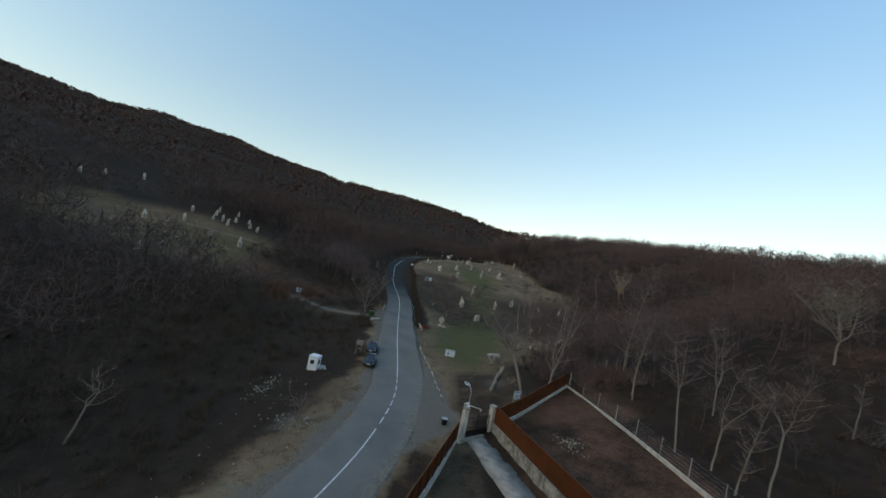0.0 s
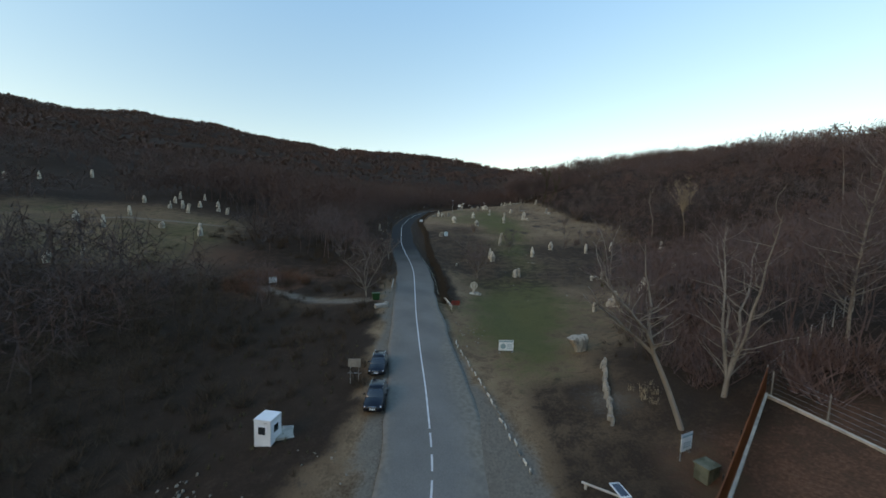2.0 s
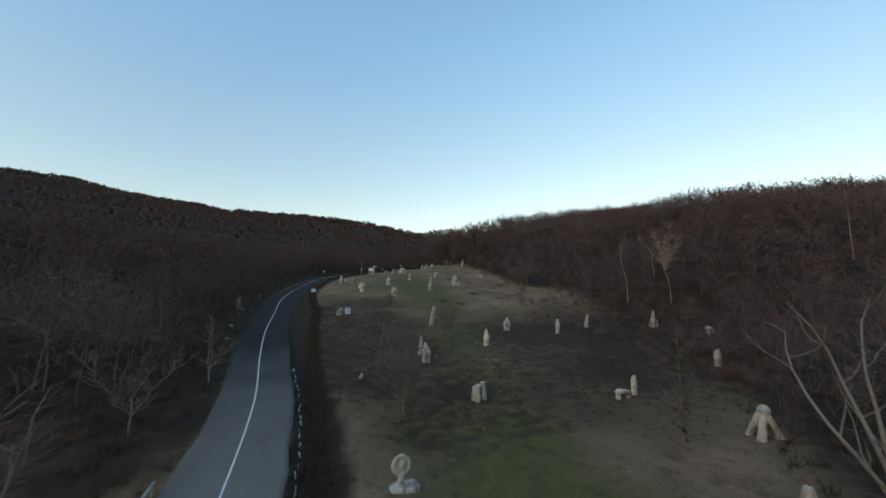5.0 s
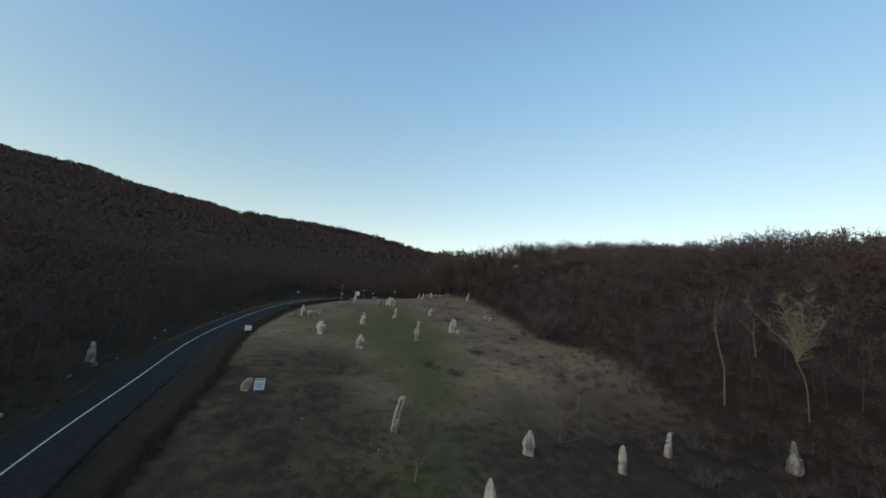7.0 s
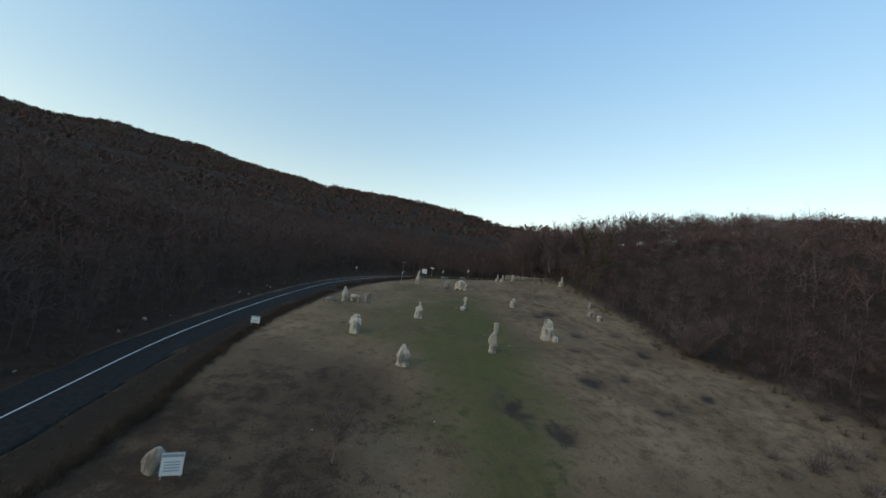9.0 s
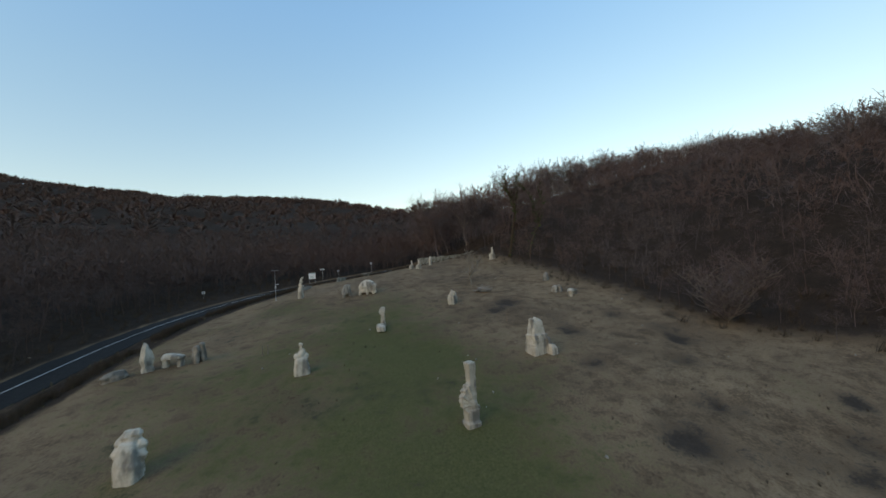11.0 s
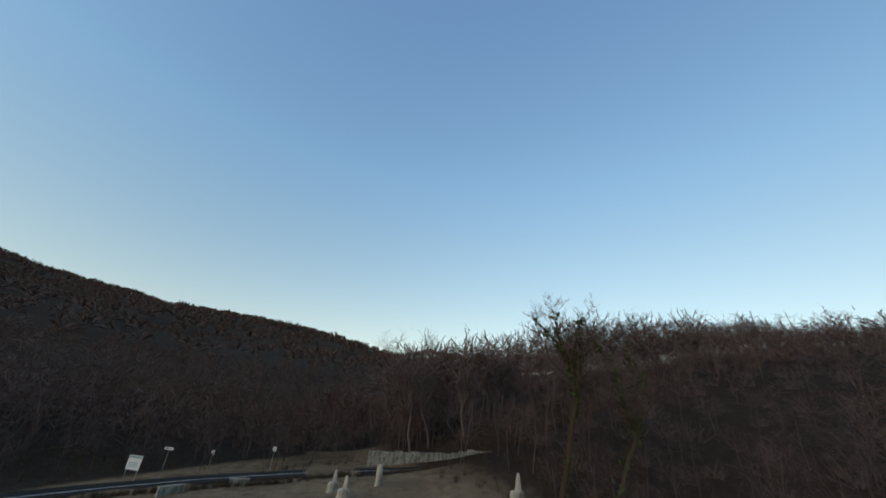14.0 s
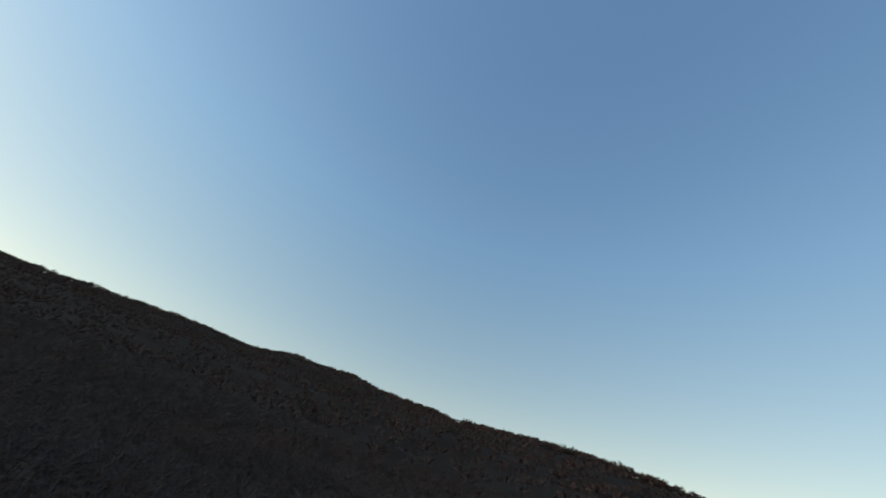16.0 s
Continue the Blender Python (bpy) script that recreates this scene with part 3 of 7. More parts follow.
def ribbon(name, ys, left, right, rise, material, thick=0.0, cols=(0, 0.5, 1)):
    x, z, nx, ny = road_frame(ys)
    wide = np.abs(right - left).mean() > 3
    offs = [left] + [left + (right - left) * np.clip(c, 0.006, 0.994) for c in cols] + [right]
    lift = [rise - thick] + [rise + 0.03 * wide * (1 - abs(2 * c - 1)) for c in cols] + [rise - thick]
    v = np.stack([np.stack([x + nx * c, ys + ny * c, z + l], 1) for c, l in zip(offs, lift)], 1).reshape(-1, 3)
    m = len(offs)
    i = (np.arange(len(ys) - 1)[:, None] * m + np.arange(m - 1)[None]).ravel()
    ob = sheet(name, v, np.stack([i, i + 1, i + m + 1, i + m], 1), material)
    return ob, np.stack(offs, 1).ravel(), np.repeat(ys, m)


ys = np.arange(-70, 302.5, 0.7)
left_edge = -np.interp(ys, [0, 60, 100, 135], [3.8, 4.1, 4.1, 4.1]) + 0.10 * grain(ys, 0 * ys, 2.3, 31) + 0.14 * grain(ys, 0 * ys, 7, 32)
right_edge = np.interp(ys, [0, 40, 60, 80, 100, 150, 240, 270], [4.0, 4.6, 4.9, 4.6, 4.1, 4.6, 4.4, 3.6]) + 0.10 * grain(ys, 0 * ys, 2.1, 33) + 0.14 * grain(ys, 0 * ys, 6, 34)
road, off, along = ribbon("road", ys, left_edge, right_edge, 0.03, ASPHALT, 0.2, (0, 0.06, 0.14, 0.25, 0.38, 0.5, 0.62, 0.75, 0.86, 0.94, 1))
# The asphalt colour grows darker from about y 95 towards the bend.
dark_stretch = np.clip((along - 95 + 8 * grain(off, along, 6, 81)) / 60, 0, 1)
dust = np.clip((np.abs(off + 0.25) - 2.7 + 0.7 * grain(off * 2, along, 5, 82) + 0.35 * grain(off * 3, along, 1.7, 83)) / 1.6, 0, 1) * np.interp(along, [20, 60, 95, 120], [0.75, 0.7, 0.5, 0.0])
dust = np.maximum(dust, np.clip((off - 2.4 + 0.8 * grain(off * 2, along, 4, 84)) / 2.0, 0, 1) * span(along, 24, 66, 10))
for name, value in (("dark_stretch", dark_stretch), ("dust", dust)):
    road.data.attributes.new(name, "FLOAT", "POINT").data.foreach_set("value", value.astype(np.float32))
tagged(road, "worn grey asphalt country road, darker towards the bend", "road", kind="structure")
for a, b in [(-70, 41.5), (58.5, 300)]:
    y1 = np.arange(a, b, 0.8)
    tagged(ribbon("road_line", y1, 0 * y1 - 0.08, 0 * y1 + 0.08, 0.075, PAINT)[0], "solid white centre line painted on the road", "road marking", kind="structure")
for k in range(6):
    y1 = np.linspace(42.6 + 2.7 * k, 44.4 + 2.7 * k, 4)
    tagged(ribbon("road_dash", y1, 0 * y1 - 0.08, 0 * y1 + 0.08, 0.075, PAINT)[0], "short white dash of the centre line", "road marking", group="centre line dashes", kind="structure")

def turn_strip(name, lo, hi, rise, material, thick, cols):
    """A strip of the road's eastward turn between two offsets from its middle."""
    u = np.arange(-7.5, 83, 0.8)
    y, z = np.interp(u, TURN_X, TURN_Y), np.interp(u, TURN_X, TURN_Z)
    kernel = np.ones(9) / 9
    y, z = [np.convolve(np.pad(q, 4, mode="edge"), kernel, "valid") for q in (y, z)]
    dy = np.gradient(y, u)
    n = np.sqrt(1 + dy**2)
    offs = [lo] + [lo + (hi - lo) * c for c in np.linspace(0.01, 0.99, cols)] + [hi]
    lift = [rise - thick] + [rise] * cols + [rise - thick]
    v = np.stack([np.stack([u - dy / n * o, y + o / n, z + l], 1) for o, l in zip(offs, lift)], 1).reshape(-1, 3)
    m = len(offs)
    i = (np.arange(len(u) - 1)[:, None] * m + np.arange(m - 1)[None]).ravel()
    ob = sheet(name, v, np.stack([i, i + m, i + m + 1, i + 1], 1), material)
    ob.data.attributes.new("dark_stretch", "FLOAT", "POINT").data.foreach_set("value", np.ones(len(v), np.float32))
    return ob


tagged(turn_strip("road", -3.9, 3.9, 0.07, ASPHALT, 0.3, 5), "dark asphalt road turning behind the crest", "road", kind="structure")
tagged(turn_strip("road_line", -0.08, 0.08, 0.1, PAINT, 0.02, 2), "solid white centre line on the upper bend", "road marking", kind="structure")

# ---- cars ----
def rounded(y, w, z0, z1, r=0.12, tuck=0.0):
    """A car body's cross-section at y: half width w, between z0 and z1, narrower at the top by tuck."""
    return [(-w + 0.06, y, z0), (-w, y, z0 + r), (-w, y, z0 + 0.55 * (z1 - z0)), (-w + tuck, y, z1 - r), (-w + tuck + r, y, z1),
            (w - tuck - r, y, z1), (w - tuck, y, z1 - r), (w, y, z0 + 0.55 * (z1 - z0)), (w, y, z0 + r), (w - 0.06, y, z0)]


def build_car(x, y, turn, label):
    car = thing("car", x, y, label, "car", turn, group="parked cars")
    car.scale = (1.06, 1.06, 1.13)
    bm = loft(fresh(), [rounded(-2.32, 0.62, 0.36, 0.62, 0.1), rounded(-2.22, 0.8, 0.26, 0.74, 0.1, 0.03), rounded(-1.9, 0.89, 0.22, 0.86, 0.1, 0.05),
                        rounded(-1.0, 0.92, 0.22, 0.98, 0.08, 0.06), rounded(0.2, 0.92, 0.22, 1.0, 0.07, 0.06), rounded(1.6, 0.92, 0.22, 1.02, 0.08, 0.06),
                        rounded(2.1, 0.88, 0.26, 1.0, 0.1, 0.06), rounded(2.3, 0.78, 0.36, 0.9, 0.12, 0.05)])
    body = part("body", bm, CAR_BLUE, car, smooth=True)
    bm = loft(fresh(), [rounded(-1.02, 0.80, 0.95, 0.99, 0.01), rounded(-0.3, 0.76, 0.95, 1.40, 0.08, 0.08), rounded(0.3, 0.76, 0.95, 1.45, 0.08, 0.1),
                        rounded(1.5, 0.75, 0.95, 1.44, 0.08, 0.1), rounded(2.0, 0.74, 0.95, 1.3, 0.08, 0.1), rounded(2.2, 0.72, 0.95, 1.0, 0.02)])
    part("glasshouse", bm, GLASS_DARK, car, "tinted windows", smooth=True)
    bm = loft(fresh(), [rounded(-0.28, 0.64, 1.39, 1.43, 0.015), rounded(0.4, 0.66, 1.44, 1.5, 0.025), rounded(1.5, 0.65, 1.43, 1.49, 0.025), rounded(1.98, 0.6, 1.3, 1.36, 0.02)])
    part("roof", bm, CAR_BLUE, car, smooth=True)
    for sx in (-1, 1):
        bm = rod(fresh(), (sx * 0.62, -0.15, 1.53), (sx * 0.62, 1.75, 1.51), 0.022)
        for yy in (-0.15, 0.8, 1.75):
            rod(bm, (sx * 0.62, yy, 1.45), (sx * 0.62, yy, 1.53), 0.018)
        part("roof_rail", bm, CHROME, car, "bright metal roof rail")
        bm = loft(fresh(), [[(sx * 0.83, -1.0, 0.97), (sx * 0.86, -1.0, 0.97), (sx * 0.70, -0.3, 1.4), (sx * 0.67, -0.3, 1.4)],
                            [(sx * 0.83, -0.92, 0.97), (sx * 0.86, -0.92, 0.97), (sx * 0.70, -0.22, 1.41), (sx * 0.67, -0.22, 1.41)]])
        part("windscreen_pillar", bm, CAR_BLUE, car)
        part("wing_mirror", box(fresh(), 0.2, 0.1, 0.14, sx * 1.0, -0.62, 0.98, 0.03), CAR_BLUE, car)
        part("headlight", box(fresh(), 0.34, 0.14, 0.12, sx * 0.62, -2.16, 0.62, 0.04, sx * -14), LENS, car, "clear headlight")
        part("tail_light", box(fresh(), 0.2, 0.1, 0.26, sx * 0.72, 2.2, 0.68, 0.03), RED_LENS, car, "red tail light")
        for yy in (-1.42, 1.38):
            rim_x = sx * 0.83
            tyre = part("wheel", rod(fresh(), (rim_x - 0.11, yy, 0.33), (rim_x + 0.11, yy, 0.33), 0.33, sides=20), TYRE, car, smooth=False)
            part("rim", rod(fresh(), (rim_x - 0.118, yy, 0.33), (rim_x + 0.118, yy, 0.33), 0.2, sides=10), CHROME, tyre, "alloy rim")
    part("grille", box(fresh(), 0.72, 0.06, 0.13, 0, -2.3, 0.6, 0.02), CHROME, car, "bright grille surround")
    part("air_intake", box(fresh(), 1.1, 0.06, 0.14, 0, -2.29, 0.34, 0.02), BLACK, car, "black lower grille")
    part("number_plate", box(fresh(), 0.52, 0.03, 0.11, 0, -2.345, 0.47, 0.005), WHITE_PANEL, car, "white plate")
    part("number_plate", box(fresh(), 0.52, 0.03, 0.11, 0, 2.3, 0.6, 0.005), WHITE_PANEL, car, "white plate")
    for sx in (-1, 1):
        for yy in (0.12, 1.1):
            part("door_handle", box(fresh(), 0.03, 0.16, 0.03, sx * 0.925, yy, 0.82, 0.008), CHROME, body)
    return car


build_car(-9.1, 62.5, 3, "dark blue estate car with roof rails, parked on gravel")
build_car(-10.2, 69.3, 4, "dark blue estate car parked behind another one")


# ---- kiosk beside the road ----
def build_kiosk(x, y, turn):
    k = thing("kiosk", x, y, "small white guard kiosk with square windows", "kiosk", turn, z=float(height(x, y)) - 0.1)
    part("cabin", box(fresh(), 1.5, 1.5, 2.45, 0, 0, 0.12, 0.03), WHITE_PANEL, k)
    part("plinth", box(fresh(), 1.6, 1.6, 0.16, 0, 0, 0, 0.02), CONCRETE, k)
    part("roof", box(fresh(), 1.62, 1.62, 0.12, 0, 0, 2.55, 0.03), WHITE_PANEL, k)
    for sx in (-1, 1):
        for sy in (-1, 1):
            part("corner_trim", box(fresh(), 0.07, 0.07, 2.44, sx * 0.745, sy * 0.745, 0.12, 0.01), WHITE_PANEL, k)
    for tx, ty, tr in ((-0.05, -0.76, 0), (0.76, 0.0, 90)):
        bm = fresh()
        for w, h, ox, oz in ((0.86, 0.09, 0, 0), (0.86, 0.09, 0, 0.77), (0.09, 0.68, -0.385, 0.09), (0.09, 0.68, 0.385, 0.09)):
            box(bm, w, 0.07, h, ox, 0, oz, 0.01)
        f = part("window_surround", bm, WHITE_PANEL, k)
        f.matrix_basis = pose(tx, ty, 1.25, 0, 0, tr)
        pane = part("pane", box(fresh(), 0.7, 0.03, 0.7, 0, 0, 0.08), GLASS_DARK, f, "dark window pane")
    part("vent", box(fresh(), 0.3, 0.03, 0.08, 0.3, -0.765, 2.35, 0.005), GALV, k)


build_kiosk(-17.6, 57.5, -8)
slab = thing("concrete_slab", -15.4, 58.6, "cracked pale concrete slab beside the kiosk", "slab", 10)
part("slab", box(fresh(), 3.4, 2.0, 0.24, 0, 0, -0.12, 0.03), CONCRETE, slab)
part("kerb", box(fresh(), 0.18, 2.6, 0.14, 2.2, -0.4, -0.02, 0.02, 24), CONCRETE, slab)


# ---- boards and signs ----
def build_board(x, y, turn, w, h, lift, label, bars=4, disc=True, posts=2):
    b = thing("information_board", x, y, label, "sign", turn)
    for sx in ((-1, 1) if posts == 2 else (0,)):
        part("post", rod(fresh(), (sx * w * 0.42, 0, -0.2), (sx * w * 0.42, 0, lift + h), 0.045), GALV, b)
    panel = part("panel", box(fresh(), w, 0.06, h, 0, -0.06, lift, 0.015), PRINT, b)
    part("panel_edge", box(fresh(), w + 0.08, 0.05, 0.06, 0, -0.06, lift + h - 0.005, 0.01), GALV, b)
    for k in range(bars):
        part("text_bar", box(fresh(), w * (0.34 if disc else 0.7), 0.012, h * 0.05, w * (0.24 if disc else 0), -0.098, lift + h * (0.2 + 0.13 * k)), INK, panel)
    if disc:
        bm = fresh()
        bmesh.ops.create_cone(bm, cap_ends=True, segments=24, radius1=h * 0.26, radius2=h * 0.26, depth=0.012, matrix=Matrix.Translation((-w * 0.2, -0.097, lift + h * 0.42)) @ pose(0, 0, 0, 90))
        part("printed_disc", bm, INK, panel)
    part("title_bar", box(fresh(), w * 0.94, 0.012, h * 0.13, 0, -0.098, lift + h * 0.83), INK, panel)
    return b


build_board(5.7, 75.4, 2, 2.0, 1.4, 0.4, "white printed map board on two posts in grass")
build_board(-40.0, 104.6, 20, 1.5, 1.2, 1.0, "white board on posts in a reddish clearing", bars=3, disc=False)
build_board(15.9, 53.6, 28, 1.3, 1.3, 0.5, "white framed board leaning beside a tree trunk", bars=3, disc=False)
build_board(-17.4, 212.2, 10, 1.4, 1.1, 1.0, "small white board above the roadside hedge", bars=3, disc=False)
build_board(-4.3, 177.3, 24, 1.5, 1.7, 0.35, "white board standing next to a carved slab", bars=4, disc=False)
build_board(3.2, 310.6, -18, 2.2, 1.9, 1.6, "white square board facing the road bend", bars=3, disc=False)


def build_post_sign(x, y, turn):
    s = thing("notice_sign", x, y, "weathered notice on two thin steel legs", "sign", turn)
    for sx in (-0.45, 0.45):
        part("leg", rod(fresh(), (sx, 0, -0.2), (sx, 0, 2.6), 0.04), GALV, s)
    part("panel", box(fresh(), 1.35, 0.06, 0.95, 0, -0.06, 1.75, 0.01), WOOD, s, "grey weathered panel")
    part("crossbar", box(fresh(), 1.5, 0.05, 0.07, 0, 0, 1.0, 0.01), GALV, s)


build_post_sign(-12.3, 66.3, 4)


def build_chevron(x, y, turn, rise=1.2):
    c = thing("curve_marker", x, y, "black and white chevron marker on a post", "road sign", turn, group="road signs at the bend")
    part("post", rod(fresh(), (0, 0, -0.2), (0, 0, rise + 0.7), 0.035), GALV, c)
    panel = part("panel", box(fresh(), 0.7, 0.03, 0.7, 0, -0.04, rise, 0.01), WHITE_PANEL, c)
    bm = fresh()
    for s in (-1, 1):
        box(bm, 0.18, 0.012, 0.46, 0.02, -0.06, rise + 0.35 - (0.46 if s < 0 else 0.0), 0)
    for v in bm.verts:
        d = abs(v.co.z - rise - 0.35)
        v.co.x += 0.18 - d * 0.85
        v.co.z = rise + 0.35 + (v.co.z - rise - 0.35) * 0.68
    part("arrow", bm, BLACK, panel, "black arrow")


build_chevron(-22.6, 294.8, -8)
build_chevron(22.3, 316.0, -30, 3.2)
build_chevron(11.0, 322.0, -25, 2.2)


def build_arrow_sign(x, y, turn):
    a = thing("direction_sign", x, y, "white pointed direction sign on a post", "road sign", turn, group="road signs at the bend")
    part("post", rod(fresh(), (0, 0, -0.2), (0, 0, 4.4), 0.04), GALV, a)
    bm = loft(fresh(), [[(-0.8, -0.03, 4.0), (0.6, -0.03, 4.0), (0.9, -0.03, 4.2), (0.6, -0.03, 4.4), (-0.8, -0.03, 4.4)],
                        [(-0.8, -0.07, 4.0), (0.6, -0.07, 4.0), (0.9, -0.07, 4.2), (0.6, -0.07, 4.4), (-0.8, -0.07, 4.4)]])
    part("panel", bm, WHITE_PANEL, a)
    part("text_bar", box(fresh(), 1.0, 0.012, 0.12, -0.1, -0.08, 4.14), BLACK, a)


build_arrow_sign(6.2, 314.0, -18)


# ---- solar street lamps ----
def build_lamp(x, y, turn, tall, label):
    s = thing("street_lamp", x, y, label, "street lamp", turn, group="solar street lamps")
    part("pole", rod(fresh(), (0, 0, -0.2), (0, 0, tall), 0.06, 0.045), GALV, s)
    part("base_plate", box(fresh(), 0.36, 0.36, 0.05, 0, 0, 0, 0.01), GALV, s)
    part("solar_panel", box(fresh(), 1.5, 0.75, 0.05, 0.1, 0, tall - 0.02, 0.01, 0, -14), PANEL_BLUE, s, "blue-black solar panel")
    part("panel_rim", box(fresh(), 1.56, 0.8, 0.03, 0.1, 0, tall - 0.06, 0.005, 0, -14), GALV, s)
    part("arm", rod(fresh(), (0, 0, tall * 0.5), (0.35, -0.5, tall * 0.52), 0.03), GALV, s)
    part("lamp_head", box(fresh(), 0.4, 0.7, 0.1, 0.4, -0.7, tall * 0.52, 0.03, 30), WHITE_PANEL, s, "flat white lamp head")
    part("battery_box", box(fresh(), 0.3, 0.24, 0.4, 0, -0.15, tall * 0.42, 0.03), WHITE_PANEL, s)


build_lamp(-2.0, 277.8, 10, 7.0, "solar panel street lamp on a thin steel pole")


def build_gate_lamp(x, y, turn):
    s = thing("street_lamp", x, y, "thin curved solar lamp standing by the gate", "street lamp", turn, group="solar street lamps")
    pts_ = [(0, 0, 0), (0, 0, 4.6), (0.02, 0.05, 5.4), (-0.1, 0.3, 5.95), (-0.3, 0.6, 6.2)]
    bm = fresh()
    for a, b in zip(pts_, pts_[1:]):
        rod(bm, a, b, 0.05)
    part("pole", bm, GALV, s)
    bm = fresh()
    for w, d, ox, oy in ((0.55, 0.06, 0, 0.47), (0.55, 0.06, 0, -0.47), (0.06, 1.0, -0.25, 0), (0.06, 1.0, 0.25, 0)):
        box(bm, w, d, 0.06, -0.45 + ox, 0.95 + oy, 6.2, 0.01)
    head = part("lamp_head", bm, WHITE_PANEL, s, "white rimmed lamp head")
    part("solar_cells", box(fresh(), 0.46, 0.9, 0.03, -0.45, 0.95, 6.22), PANEL_BLUE, head)
    part("battery_box", box(fresh(), 0.35, 0.3, 0.5, 0, -0.1, 3.3, 0.03), WHITE_PANEL, s)
    part("camera_arm", box(fresh(), 0.7, 0.12, 0.1, -0.2, -0.1, 4.0, 0.02, 35), WHITE_PANEL, s)


build_gate_lamp(7.3, 43.4, 10)


# ---- yard: gate, sheet-metal fences on stone bases, concrete drive, wire fence ----
def build_gate():
    g = thing("gate", 8.75, 42.6, "double gate of dark metal bars between white pillars", "gate", 40, z=2.75)
    for sx, tall in ((-2.55, 3.75), (2.55, 3.6)):
        p = part("pillar", box(fresh(), 0.62, 0.62, tall + 0.8, sx, 0, -0.8, 0.03), WHITEWASH, g, "whitewashed gate pillar")
        part("cap", box(fresh(), 0.78, 0.78, 0.16, sx, 0, tall, 0.04), CONCRETE, p)
    for sx in (-1, 1):
        bm = fresh()
        for zz in (0.1, 1.2, 2.5):
            box(bm, 2.1, 0.06, 0.08, sx * 1.12, 0, zz, 0.01)
        for xx in (0.08, 2.14):
            box(bm, 0.08, 0.06, 2.5, sx * xx, 0, 0.1, 0.01)
        leaf = part("gate_leaf", bm, DARK_METAL, g, "dark metal gate leaf")
        for k in range(9):
            part("bar", box(fresh(), 0.035, 0.035, 2.45, sx * (0.3 + 0.205 * k), 0.0, 0.12), DARK_METAL, leaf)
        part("sheet", box(fresh(), 2.0, 0.02, 0.7, sx * 1.12, 0.03, 0.2), DARK_METAL, leaf)
    part("centre_post", box(fresh(), 0.1, 0.1, 3.0, 0, 0, 0, 0.01), DARK_METAL, g)
    part("sill", box(fresh(), 5.7, 0.7, 0.3, 0, 0, -0.25, 0.03), CONCRETE, g)


def build_wall(name, a, b, base, sheet_h, stone, label, thick=0.42, level=None):
    """A fence on a stone base between two plan points that steps with the slope."""
    a, b = np.array(a, float), np.array(b, float)
    length = float(np.hypot(*(b - a)))
    turn = math.degrees(math.atan2(b[1] - a[1], b[0] - a[0]))
    w = new(name)
    w.matrix_basis = pose(a[0], a[1], 0, 0, 0, turn)
    tagged(w, label, "fence", kind="")
    n = max(1, round(length / 2.4))
    rise = [float(height(*(a + (b - a) * k / n))) if level is None else level for k in range(n + 1)]

    def follow(bm, k):
        for v in bm.verts:
            v.co.z += (rise[k + 1] - rise[k]) * (v.co.x / (length / n) - k - 0.5)
        return bm

    for k in range(n):
        z = 0.5 * (rise[k] + rise[k + 1])
        step = length / n
        block = part("stone_base", follow(box(fresh(), step - 0.02, thick, base + 0.6, (k + 0.5) * step, 0, z - 0.6, 0.04), k), stone, w)
        part("coping", follow(box(fresh(), step - 0.03, thick + 0.1, 0.08, (k + 0.5) * step, 0, z + base, 0.02), k), stone, block)
        if sheet_h:
            bm = fresh()
            cols = 24
            rings = [[(k * step + step * i / cols, 0.025 * math.cos(i * math.pi), z + base + 0.1 + zz * sheet_h) for i in range(cols + 1)] for zz in (0, 1)]
            rows = [[bm.verts.new(q) for q in r] for r in rings]
            for i in range(cols):
                bm.faces.new((rows[0][i], rows[0][i + 1], rows[1][i + 1], rows[1][i]))
            follow(bm, k)
            bmesh.ops.solidify(bm, geom=bm.faces[:], thickness=0.012)
            panel = part("sheet_panel", bm, RUST, w, "ribbed brown sheet metal")
            part("rail", follow(box(fresh(), step, 0.05, 0.05, (k + 0.5) * step, 0.06, z + base + 0.25 * sheet_h), k), DARK_METAL, panel)
            part("rail", follow(box(fresh(), step, 0.07, 0.05, (k + 0.5) * step, 0, z + base + 0.1 + sheet_h), k), RUST, panel)
            part("fence_post", box(fresh(), 0.08, 0.08, sheet_h + 0.15, k * step + 0.05, 0.07, z + base, 0.01), DARK_METAL, w)
    return w


build_gate()
build_wall("fence", (11.0, 44.5), (21.8, 13.0), 1.95, 2.1, WALL_STONE, "brown sheet fence on a rough pale stone wall", level=2.3)
build_wall("fence", (11.4, 45.0), (24.9, 57.7), 0.45, 2.1, WHITEWASH, "brown sheet fence on a broken whitewashed base", 0.28)
build_wall("fence", (6.2, 40.7), (-1.8, 14.0), 0.3, 2.2, WHITEWASH, "brown sheet fence along the roadside verge", 0.28, 2.3)
build_wall("fence", (25.0, 57.6), (33.6, 14.0), 0.3, 0, WHITEWASH, "low whitewashed base of a wire fence", 0.18)


